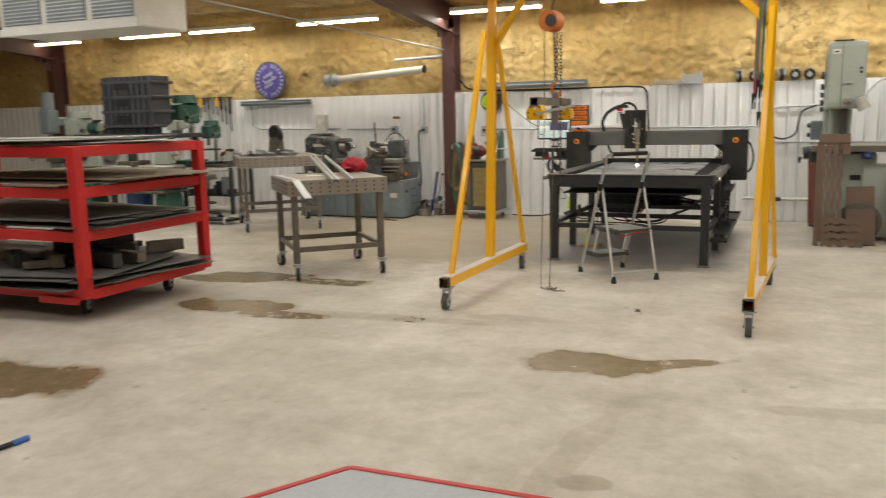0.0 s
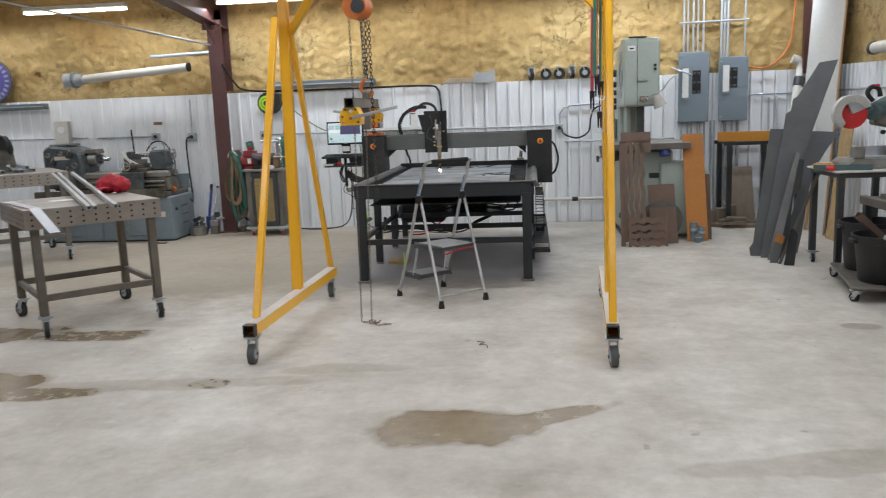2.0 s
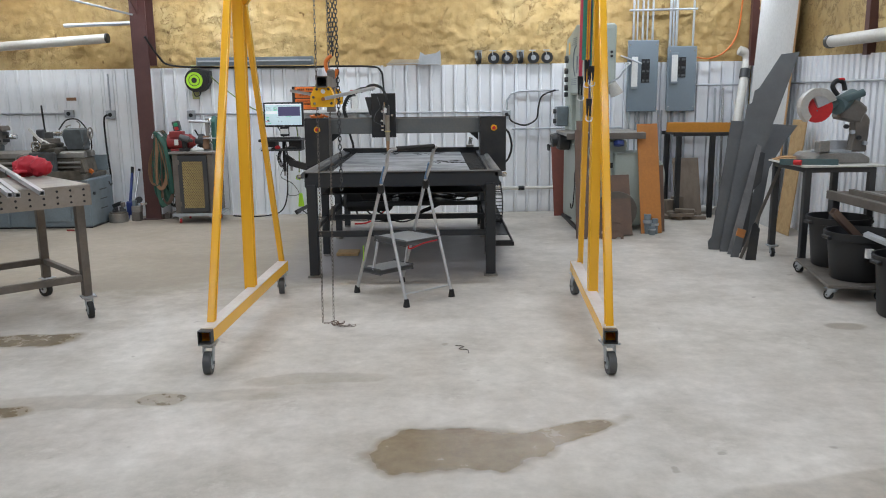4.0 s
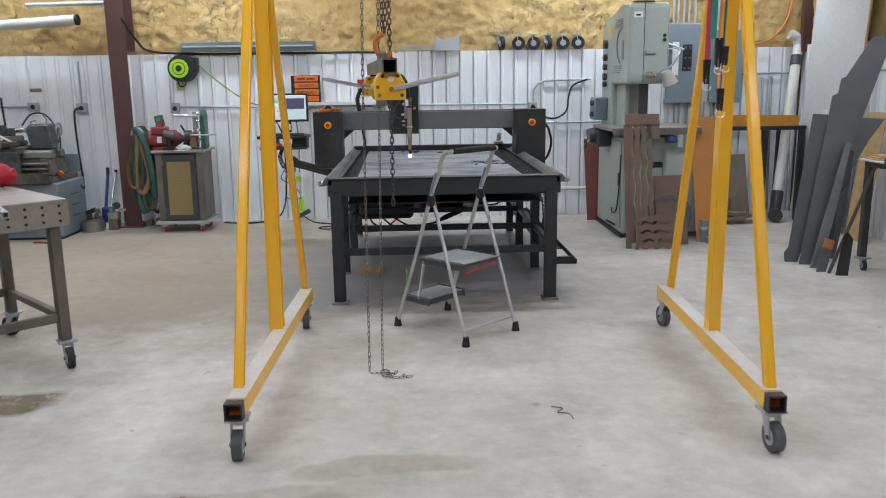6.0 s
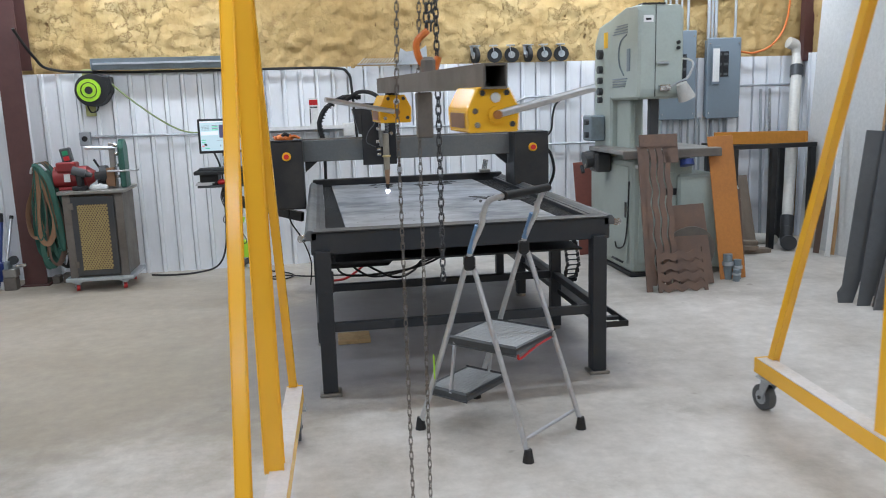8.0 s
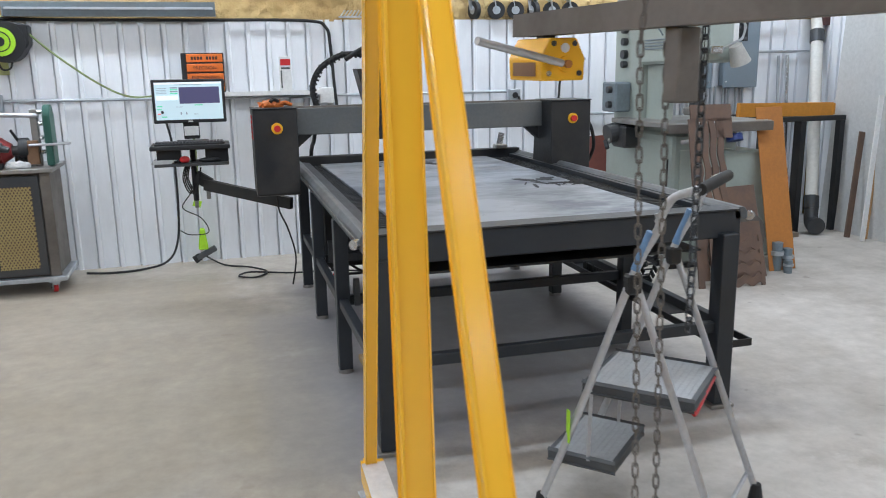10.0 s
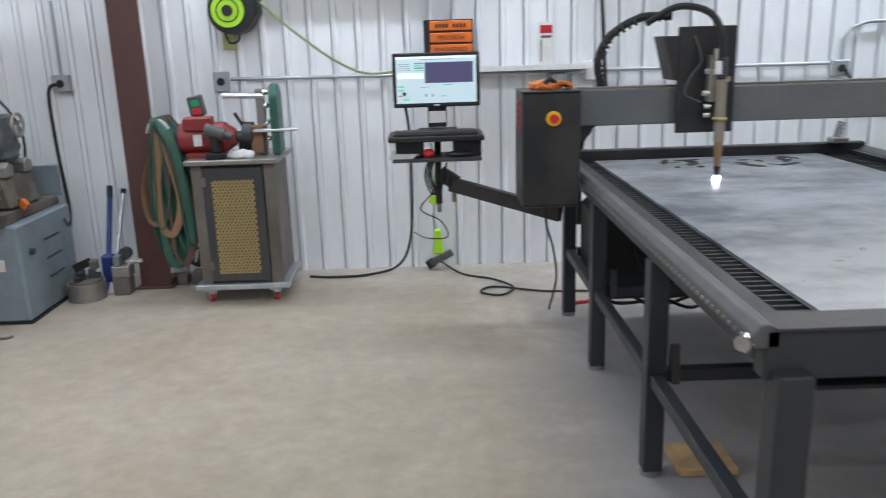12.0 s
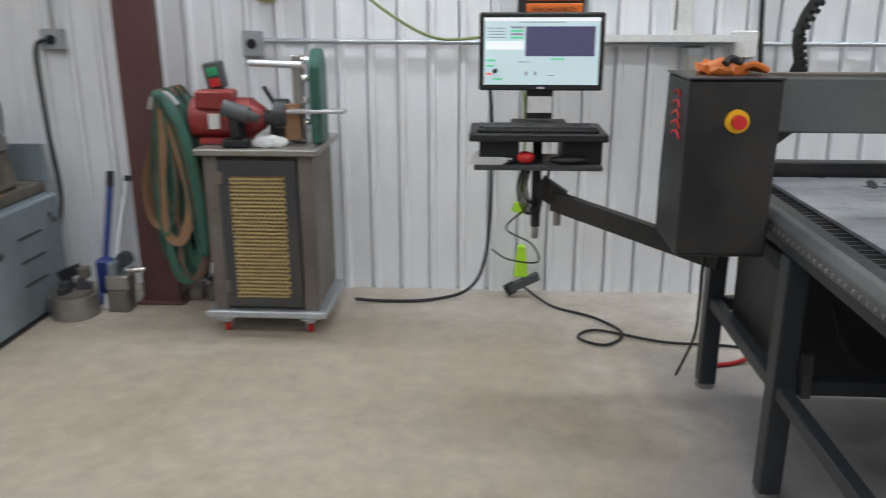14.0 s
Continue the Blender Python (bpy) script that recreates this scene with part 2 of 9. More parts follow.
M["darksteel"] = surface("dark_scaled_steel", (0.055, 0.058, 0.062), (0.10, 0.09, 0.08), 0.45, 0.35, 3, 40, 0.6, 0.08)
M["rust"] = surface("rusty_steel", (0.13, 0.085, 0.065), (0.22, 0.13, 0.085), 0.7, 0.1, 4, 45, 0.7, 0.15)
M["rustred"] = surface("orange_rust_plate", (0.45, 0.175, 0.035), (0.26, 0.10, 0.04), 0.6, 0.0, 2.4, 40, 0.6, 0.1)
M["alu"] = surface("brushed_aluminium", (0.55, 0.56, 0.58), (0.42, 0.43, 0.44), 0.35, 0.75, 5, 60, 0.4, 0.03)
M["chrome"] = surface("bright_steel", (0.7, 0.7, 0.7), (0.5, 0.5, 0.5), 0.22, 0.95, 5, 60, 0.4, 0.0)
M["rubber"] = surface("black_rubber", (0.012, 0.012, 0.0125), (0.03, 0.029, 0.027), 0.65, 0.0, 6, 60, 0.5, 0.06)
M["plastic"] = surface("black_plastic", (0.009, 0.0095, 0.011), (0.022, 0.022, 0.022), 0.5, 0.0, 5, 60, 0.5, 0.04)
M["redpaint"] = surface("red_paint", (0.62, 0.022, 0.025), (0.36, 0.018, 0.02), 0.4, 0.0, 3, 50, 0.4, 0.04)
M["machine"] = surface("pale_green_enamel", (0.37, 0.415, 0.375), (0.25, 0.26, 0.22), 0.4, 0.0, 2, 40, 0.45, 0.03, (1, 1, 1), (0.45, 0.75), 0.25)
M["grey"] = surface("machine_grey_paint", (0.19, 0.232, 0.26), (0.11, 0.118, 0.115), 0.42, 0.0, 2.5, 45, 0.6, 0.06)
M["panel"] = surface("grey_enclosure_paint", (0.185, 0.225, 0.26), (0.155, 0.18, 0.205), 0.38, 0.0, 3, 60, 0.35, 0.02, (1, 1, 1), (0.45, 0.75), 0.2)
M["green"] = surface("green_paint", (0.03, 0.115, 0.085), (0.022, 0.06, 0.048), 0.4, 0.0, 4, 50, 0.5, 0.05)
M["belt"] = surface("green_belt", (0.035, 0.105, 0.075), (0.025, 0.06, 0.05), 0.75, 0.0, 5, 80, 0.5, 0.15)
M["tanbelt"] = surface("tan_belt", (0.27, 0.155, 0.085), (0.18, 0.09, 0.055), 0.8, 0.0, 5, 80, 0.5, 0.15)
M["wood"] = surface("pine_board", (0.50, 0.30, 0.14), (0.34, 0.19, 0.085), 0.6, 0.0, 2, 30, 0.6, 0.1, (6, 6, 0.6))
M["white"] = surface("white_paint", (0.76, 0.76, 0.74), (0.58, 0.57, 0.54), 0.45, 0.0, 2, 40, 0.4, 0.04)
M["board"] = surface("pale_grey_panel", (0.56, 0.56, 0.55), (0.47, 0.465, 0.45), 0.55, 0.0, 1.2, 30, 0.5, 0.04)
M["pvc"] = surface("white_pvc", (0.62, 0.60, 0.55), (0.46, 0.43, 0.38), 0.4, 0.0, 2, 40, 0.5, 0.03)
M["crimson"] = surface("crimson_leather", (0.46, 0.012, 0.028), (0.28, 0.01, 0.02), 0.6, 0.0, 6, 50, 0.5, 0.1)
M["lime"] = surface("lime_plastic", (0.42, 0.75, 0.03), (0.3, 0.55, 0.03), 0.4, 0.0, 5, 50, 0.3, 0.0)
M["redplastic"] = surface("red_plastic", (0.55, 0.02, 0.022), (0.4, 0.02, 0.02), 0.4, 0.0, 5, 50, 0.3, 0.0)
M["blue"] = surface("blue_paint", (0.025, 0.05, 0.22), (0.03, 0.04, 0.1), 0.4, 0.0, 4, 50, 0.5, 0.04)
M["purple"] = surface("violet_print", (0.075, 0.06, 0.26), (0.05, 0.045, 0.15), 0.4, 0.0, 3, 50, 0.4, 0.0)
M["brass"] = surface("yellow_mesh", (0.50, 0.385, 0.165), (0.33, 0.24, 0.10), 0.5, 0.2, 4, 50, 0.5, 0.05)
M["clear"] = surface("cloudy_plastic", (0.46, 0.45, 0.42), (0.34, 0.32, 0.29), 0.3, 0.0, 4, 50, 0.5, 0.0)
M["yellowbtn"] = surface("yellow_plastic", (0.8, 0.45, 0.02), (0.7, 0.38, 0.02), 0.4, 0.0, 5, 50, 0.3, 0.0)
M["osb"] = surface("strand_board", (0.46, 0.31, 0.15), (0.33, 0.20, 0.085), 0.7, 0.0, 14, 50, 0.8, 0.1)
M["dark"] = surface("dark_recess", (0.012, 0.012, 0.013), (0.02, 0.02, 0.02), 0.7, 0.0, 5, 50, 0.3, 0.0)
# pale tone for worn plates and for the painted reflection on the gantry base
M["scuffed"] = surface("pale_scuff_and_sheen", (0.62, 0.57, 0.53), (0.50, 0.40, 0.28), 0.42, 0.0, 6, 50, 0.5, 0.05)
M["rubbergrey"] = surface("dusty_rubber", (0.36, 0.37, 0.375), (0.45, 0.45, 0.445), 0.7, 0.0, 6, 60, 0.5, 0.1)
M["greyplastic"] = surface("grey_moulded_plastic", (0.07, 0.074, 0.078), (0.13, 0.13, 0.127), 0.5, 0.0, 6, 60, 0.5, 0.06)
M["limefaded"] = surface("faded_lime_paint", (0.50, 0.52, 0.22), (0.4, 0.42, 0.2), 0.5, 0.0, 5, 50, 0.5, 0.02)
M["limehose"] = surface("pale_green_hose", (0.20, 0.26, 0.09), (0.14, 0.18, 0.07), 0.5, 0.0, 5, 50, 0.4, 0.0)
M["orangeplastic"] = surface("orange_plastic", (0.75, 0.17, 0.02), (0.6, 0.13, 0.02), 0.4, 0.0, 5, 50, 0.4, 0.0)
M["darkprint"] = surface("dark_print", (0.05, 0.02, 0.01), (0.08, 0.03, 0.02), 0.6, 0.0, 5, 50, 0.3, 0.0)
M["redboard"] = surface("dull_red_board", (0.24, 0.075, 0.055), (0.15, 0.06, 0.05), 0.6, 0.0, 3, 40, 0.5, 0.05)
M["orangebeam"] = surface("orange_rack_paint", (0.60, 0.25, 0.03), (0.45, 0.17, 0.03), 0.45, 0.0, 3, 40, 0.5, 0.04)
M["weathered"] = surface("weathered_wood", (0.21, 0.165, 0.125), (0.14, 0.105, 0.08), 0.75, 0.0, 3, 30, 0.6, 0.12, (5, 5, 0.7))
M["darkplate"] = surface("grey_flat_bar", (0.125, 0.13, 0.135), (0.07, 0.07, 0.07), 0.45, 0.3, 2.5, 40, 0.6, 0.06)
M["tealcase"] = surface("teal_plastic", (0.075, 0.125, 0.13), (0.05, 0.08, 0.085), 0.45, 0.0, 4, 50, 0.5, 0.03)
M["matgrey"] = surface("pale_grey_vinyl", (0.42, 0.46, 0.50), (0.36, 0.39, 0.42), 0.5, 0.0, 3, 40, 0.4, 0.0)
M["redmotor"] = surface("red_enamel", (0.28, 0.03, 0.03), (0.16, 0.025, 0.025), 0.4, 0.0, 4, 50, 0.5, 0.04)
M["greenlit"] = surface("green_plastic", (0.02, 0.32, 0.14), (0.02, 0.22, 0.1), 0.4, 0.0, 5, 50, 0.3, 0.0)
M["stained"] = surface("oil_stained_grey", (0.14, 0.125, 0.10), (0.035, 0.028, 0.018), 0.4, 0.1, 5, 40, 0.9, 0.1, (1, 1, 1), (0.38, 0.62))
M["weldtop"] = surface("scratched_steel_top", (0.36, 0.33, 0.30), (0.22, 0.19, 0.165), 0.42, 0.4, 3, 40, 0.6, 0.05)
M["weldside"] = surface("drilled_steel_side", (0.30, 0.265, 0.235), (0.19, 0.16, 0.135), 0.5, 0.3, 3, 40, 0.6, 0.05)
M["sheetgrey"] = surface("grey_sheet_steel", (0.22, 0.22, 0.225), (0.12, 0.115, 0.11), 0.45, 0.4, 3, 40, 0.7, 0.05)
M["sheetbrown"] = surface("brownish_sheet_steel", (0.27, 0.235, 0.18), (0.2, 0.14, 0.08), 0.5, 0.2, 2, 40, 0.7, 0.05)
M["sheetpale"] = surface("pale_sheet_steel", (0.45, 0.45, 0.45), (0.3, 0.29, 0.28), 0.45, 0.3, 3, 40, 0.6, 0.05)
M["crate"] = surface("dark_grey_plastic", (0.05, 0.055, 0.068), (0.09, 0.095, 0.1), 0.5, 0.0, 3, 40, 0.5, 0.04)
M["blueplastic"] = surface("blue_plastic", (0.04, 0.10, 0.28), (0.03, 0.06, 0.16), 0.4, 0.0, 4, 50, 0.5, 0.0)
M["bluecap"] = surface("bright_blue_plastic", (0.03, 0.16, 0.55), (0.02, 0.1, 0.35), 0.4, 0.0, 4, 50, 0.5, 0.0)
M["signprint"] = surface("silver_print", (0.30, 0.30, 0.42), (0.2, 0.2, 0.32), 0.5, 0.0, 5, 40, 0.5, 0.0)
M["bluegrey"] = surface("blue_anodised", (0.16, 0.30, 0.52), (0.2, 0.3, 0.42), 0.4, 0.2, 5, 50, 0.4, 0.0)
M["pinkstrap"] = surface("pink_webbing", (0.55, 0.06, 0.11), (0.4, 0.05, 0.08), 0.8, 0.0, 8, 80, 0.4, 0.1)
M["orangestrap"] = surface("orange_webbing", (0.72, 0.17, 0.04), (0.55, 0.12, 0.03), 0.8, 0.0, 8, 80, 0.4, 0.1)
M["greenstrap"] = surface("teal_webbing", (0.04, 0.25, 0.17), (0.03, 0.16, 0.11), 0.8, 0.0, 8, 80, 0.4, 0.1)
M["lathegrey"] = surface("oily_grey_iron", (0.105, 0.122, 0.13), (0.035, 0.034, 0.031), 0.36, 0.2, 5, 40, 0.85, 0.06, (1, 1, 1), (0.4, 0.66))
M["arc"] = glow("plasma_arc", (0.9, 0.88, 1.0), 30.0)
M["tube"] = glow("lit_tube", (1.0, 0.96, 0.88), 9.0)

# ---- building blocks ----
INV = {}


def thing(name, label, category, at=(0, 0, 0), group="", kind=""):
    e = new(name)
    e.empty_display_size = 0.1
    e.location = at
    INV[e] = Matrix.Translation(at).inverted()
    return tagged(e, label, category, group, kind)


def part(name, bm, material, parent=None, label="", smooth=False):
    """Links a bmesh as one mesh object, under a thing or a part if one is given."""
    me = bpy.data.meshes.new(name)
    bmesh.ops.recalc_face_normals(bm, faces=bm.faces)
    if smooth:
        for f in bm.faces:
            f.smooth = True
        for e in bm.edges:
            if len(e.link_faces) == 2 and e.calc_face_angle(0) > 0.7:
                e.smooth = False
    bm.to_mesh(me)
    bm.free()
    me.materials.append(M[material])
    ob = new(name, me)
    if parent is not None:
        ob.parent = parent
        ob.matrix_parent_inverse = INV.get(parent, Matrix())
    if label:
        ob["label"] = label
    return ob


def B():
    return bmesh.new()


def box(bm, lo, hi, bevel=0.0, m=None):
    """A box from corner to corner, with its edges bevelled."""
    lo, hi = Vector(lo), Vector(hi)
    r = bmesh.ops.create_cube(bm, size=1)
    vs = r["verts"]
    mid, size = (lo + hi) / 2, hi - lo
    for v in vs:
        v.co = Vector((v.co.x * size.x, v.co.y * size.y, v.co.z * size.z)) + mid
        if m is not None:
            v.co = m @ v.co
    if bevel:
        es = list({e for v in vs for e in v.link_edges})
        bmesh.ops.bevel(bm, geom=es, offset=bevel, segments=1, affect="EDGES")
    return bm


def rod(bm, a, b, r, seg=10, r2=None):
    """A round bar from a to b."""
    a, b = Vector(a), Vector(b)
    d = b - a
    m = Matrix.Translation((a + b) / 2) @ d.to_track_quat("Z", "Y").to_matrix().to_4x4()
    bmesh.ops.create_cone(bm, cap_ends=True, segments=seg, radius1=r, radius2=r if r2 is None else r2, depth=d.length, matrix=m)
    return bm


def bar(bm, a, b, w, h, up=(0, 0, 1), bevel=0.0):
    """A rectangular bar from a to b, w across and h along up."""
    a, b = Vector(a), Vector(b)
    d = (b - a)
    n = d.length
    d = d.normalized()
    side = d.cross(Vector(up)).normalized()
    u = side.cross(d)
    m = Matrix((side, d, u)).transposed().to_4x4()
    m.translation = a
    box(bm, (-w / 2, 0, -h / 2), (w / 2, n, h / 2), bevel, m)
    return bm


def sweep(bm, pts, r, seg=8, closed=False, flat=None):
    """A cable or hose along smoothed points. flat: (width, height) for a strap."""
    P = [Vector(p) for p in pts]
    out = []
    n = len(P)
    for i in range(n if closed else n - 1):
        p0, p1, p2, p3 = (P[(i - 1) % n], P[i], P[(i + 1) % n], P[(i + 2) % n]) if closed else (P[max(i - 1, 0)], P[i], P[i + 1], P[min(i + 2, n - 1)])
        for k in range(6):
            s = k / 6
            out.append(0.5 * ((2 * p1) + (p2 - p0) * s + (2 * p0 - 5 * p1 + 4 * p2 - p3) * s * s + (3 * p1 - p0 - 3 * p2 + p3) * s ** 3))
    if not closed:
        out.append(P[-1])
    rings, up = [], Vector((0.13, 0.27, 0.95)).normalized()
    for i, p in enumerate(out):
        a, b = (out[i - 1], out[(i + 1) % len(out)]) if closed else (out[max(i - 1, 0)], out[min(i + 1, len(out) - 1)])
        d = (b - a).normalized()
        s = d.cross(up)
        if s.length < 0.05:
            s = d.cross(Vector((1, 0, 0)))
        s.normalize()
        u = s.cross(d).normalized()
        up = u
        w, h = flat or (r, r)
        rings.append([bm.verts.new(p + s * math.cos(2 * math.pi * k / seg) * w + u * math.sin(2 * math.pi * k / seg) * h) for k in range(seg)])
    for i in range(len(rings) - (0 if closed else 1)):
        A, C = rings[i], rings[(i + 1) % len(rings)]
        for k in range(seg):
            bm.faces.new((A[k], A[(k + 1) % seg], C[(k + 1) % seg], C[k]))
    if not closed:
        bm.faces.new(rings[0])
        bm.faces.new(rings[-1])
    return bm


def prism(bm, outline, lo, hi, axis="y", bevel=0.0, m=None):
    """An outline in the plane across axis, given as pairs, drawn out from lo to hi."""
    def at(p, s):
        q = {"x": (s, p[0], p[1]), "y": (p[0], s, p[1]), "z": (p[0], p[1], s)}[axis]
        q = Vector(q)
        return m @ q if m is not None else q
    a = [bm.verts.new(at(p, lo)) for p in outline]
    b = [bm.verts.new(at(p, hi)) for p in outline]
    fs = [bm.faces.new(a), bm.faces.new(b[::-1])]
    n = len(outline)
    fs += [bm.faces.new((a[i], a[(i + 1) % n], b[(i + 1) % n], b[i])) for i in range(n)]
    if bevel:
        bmesh.ops.bevel(bm, geom=list({e for f in fs for e in f.edges}), offset=bevel, segments=1, affect="EDGES")
    return bm


def square_tube(bm, a, b, w, h=None, wall=0.005, up=(0, 0, 1)):
    """A hollow rectangular tube with open ends."""
    h = h or w
    a, b = Vector(a), Vector(b)
    d = (b - a).normalized()
    side = d.cross(Vector(up)).normalized()
    u = side.cross(d)
    rings = []
    for p, k in ((a, 0), (b, 0), (b, wall), (a, wall)):
        rings.append([bm.verts.new(p + side * sx * (w / 2 - k) + u * sz * (h / 2 - k)) for sx, sz in ((-1, -1), (1, -1), (1, 1), (-1, 1))])
    for i in range(4):
        A, C = rings[i], rings[(i + 1) % 4]
        for k in range(4):
            bm.faces.new((A[k], A[(k + 1) % 4], C[(k + 1) % 4], C[k]))
    return bm


def disc(bm, c, r, depth, axis=(0, 1, 0), seg=24, r2=None):
    c, ax = Vector(c), Vector(axis).normalized()
    return rod(bm, c - ax * depth / 2, c + ax * depth / 2, r, seg, r2)


def ring(bm, c, R, r, axis=(0, 0, 1), seg=20, sub=8):
    q = Vector(axis).to_track_quat("Z", "Y").to_matrix()
    rings = []
    for i in range(seg):
        a = 2 * math.pi * i / seg
        rings.append([bm.verts.new(Vector(c) + q @ Vector(((R + r * math.cos(s)) * math.cos(a), (R + r * math.cos(s)) * math.sin(a), r * math.sin(s)))) for s in (2 * math.pi * k / sub for k in range(sub))])
    for i in range(seg):
        A, C = rings[i], rings[(i + 1) % seg]
        for k in range(sub):
            bm.faces.new((A[k], A[(k + 1) % sub], C[(k + 1) % sub], C[k]))
    return bm


def chain(bm, pts, link_len=0.042, w=0.013, r=0.0035):
    """Real oval links along a line of points, each turned a quarter against the last."""
    P = [Vector(p) for p in pts]
    i = 0
    for a, b in zip(P, P[1:]):
        d = b - a
        n = max(1, round(d.length / (link_len * 0.78)))
        q = d.to_track_quat("Z", "Y").to_matrix()
        for k in range(n):
            c = a + d * ((k + 0.5) / n)
            turn = Matrix.Rotation(math.pi / 2 * (i % 2) + 0.4, 3, "Z")
            rings = []
            for s in range(10):
                th = 2 * math.pi * s / 10
                p = Vector((math.cos(th) * w, 0, math.sin(th) * w + (link_len / 2 - w) * (1 if math.sin(th) > 0.01 else -1 if math.sin(th) < -0.01 else 0)))
                o = Vector((math.cos(th), 0, math.sin(th)))
                rings.append([bm.verts.new(c + q @ turn @ (p + o * r * math.cos(u) + Vector((0, r * math.sin(u), 0)))) for u in (0, 1.57, 3.14, 4.71)])
            for s in range(10):
                A, C = rings[s], rings[(s + 1) % 10]
                for j in range(4):
                    bm.faces.new((A[j], A[(j + 1) % 4], C[(j + 1) % 4], C[j]))
            i += 1
    return bm


def caster(parent, x, y, z_top, r=0.06, turn=0.0, tyre="rubber", w=0.032):
    """A swivel caster: plate, fork, wheel with tyre and hub, standing on the floor."""
    m = pose(x, y, 0, 0, 0, turn)
    b = box(B(), (-0.05, -0.045, z_top - 0.008), (0.05, 0.045, z_top), 0.002, m)
    fork = part("caster_fork", b, "galv", parent)
    b = bmesh.new()
    for s in (-1, 1):
        prism(b, [(-0.03, z_top - 0.012), (0.03, z_top - 0.012), (0.05, r - 0.012), (0.02, r - 0.012)], s * (w / 2 + 0.006) - 0.003, s * (w / 2 + 0.006) + 0.003, "x", 0, m @ pose(0, 0, 0))
    box(b, (-w / 2 - 0.009, -0.03, z_top - 0.02), (w / 2 + 0.009, 0.03, z_top - 0.01), 0, m)
    part("bracket", b, "galv", fork)
    ax = m.to_3x3() @ Vector((1, 0, 0))
    c = m @ Vector((0, 0.035, r))
    wheel = part("wheel", disc(B(), c, r, w, ax, 20), tyre, parent, smooth=True)
    part("hub", disc(B(), c, r * 0.55, w + 0.006, ax, 16), "galv", wheel)
    part("axle_nut", disc(B(), c, r * 0.16, w + 0.028, ax, 8), "darksteel", wheel)
    part("swivel", rod(B(), m @ Vector((0, 0, z_top - 0.03)), m @ Vector((0, 0, z_top - 0.008)), 0.028, 14), "galv", fork)


# ---- the building ----
def corrugated(name, along, start, end, at, z0, z1, face, label, pitch=0.163, deep=0.018, rib=0.05, z1_end=None, seam=0.013):
    """Ribbed sheet metal along an axis; face: the sign of the side that the ribs stand out to."""
    prof, s = [], start
    while s < end:
        for ds, h in ((0, 0), (pitch - rib, 0), (pitch - rib + 0.001, -0.034), (pitch - rib + seam, -0.034), (pitch - rib + seam + 0.002, deep), (pitch - 0.008, deep)):
            if s + ds < end:
                prof.append((s + ds, h))
        s += pitch
    prof.append((end, 0))
    b = bmesh.new()
    rows = []
    z1e = z1 if z1_end is None else z1_end
    for off in (0.0, -0.004):
        for bottom in (True, False):
            row = []
            for s, h in prof:
                k = (s - start) / (end - start)
                d = at + face * (h + off)
                zz = z0 if bottom else z1 + (z1e - z1) * k
                row.append(b.verts.new((s, d, zz) if along == "x" else (d, s, zz)))
            rows.append(row)
    for i in range(len(prof) - 1):
        for p, q in ((0, 1), (2, 3), (1, 3), (0, 2)):
            b.faces.new((rows[p][i], rows[p][i + 1], rows[q][i + 1], rows[q][i]))
    ob = part(name, b, "sheet")
    return tagged(ob, label, "wall", kind="structure")


def foam_sheet(name, corner, u, v, nu, nv, out, depth, label, cat, dense=9.0):
    """A lumpy sprayed-foam skin spread over a rectangle."""
    corner, u, v, out = Vector(corner), Vector(u), Vector(v), Vector(out)
    b = bmesh.new()
    g = []
    for i in range(nu + 1):
        col = []
        for j in range(nv + 1):
            p = corner + u * (i / nu) + v * (j / nv)
            h = noise.fractal(p * 2.0, 1.0, 2.1, 4) * 0.6 + max(0.0, noise.noise(p * dense)) * 0.6 - abs(noise.noise(p * 4.3)) * 0.4 + abs(noise.noise(Vector((p.x * 6.5, p.y * 6.5, p.z * 9)))) * 0.5
            col.append(b.verts.new(p + out * h * depth))
        g.append(col)
    for i in range(nu):
        for j in range(nv):
            b.faces.new((g[i][j], g[i + 1][j], g[i + 1][j + 1], g[i][j + 1])).smooth = True
    ob = part(name, b, "foam")
    return tagged(ob, label, cat, kind="structure")


WALL_Y, EAST_X, WEST_X, SOUTH_Y, SHEET_TOP = 12.47, 2.73, -16.0, -7.0, 1.965


def roof_z(y):
    return 3.32 + 0.1 * (WALL_Y - y) if y > 1 else 3.32 + 0.1 * (WALL_Y - 1) - 0.1 * (1 - y)


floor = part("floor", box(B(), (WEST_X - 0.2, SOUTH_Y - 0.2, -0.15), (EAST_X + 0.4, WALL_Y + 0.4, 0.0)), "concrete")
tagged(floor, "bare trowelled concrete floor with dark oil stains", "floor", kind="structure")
ob = part("wall_north", box(B(), (WEST_X, WALL_Y + 0.06, 0), (EAST_X + 0.3, WALL_Y + 0.3, 4.6)), "foam")
tagged(ob, "insulated outer wall behind the sheet metal", "wall", kind="structure")
ob = part("wall_east", box(B(), (EAST_X + 0.06, SOUTH_Y, 0), (EAST_X + 0.3, WALL_Y + 0.06, 4.6)), "foam")
tagged(ob, "insulated end wall behind the sheet metal", "wall", kind="structure")
ob = part("wall_west", box(B(), (WEST_X - 0.2, SOUTH_Y, 0), (WEST_X, WALL_Y + 0.3, 4.6)), "foam")
tagged(ob, "sprayed foam end wall", "wall", kind="structure")
ob = part("wall_south", box(B(), (WEST_X, SOUTH_Y - 0.2, 0), (EAST_X + 0.3, SOUTH_Y, 4.6)), "foam")
tagged(ob, "sprayed foam long wall", "wall", kind="structure")
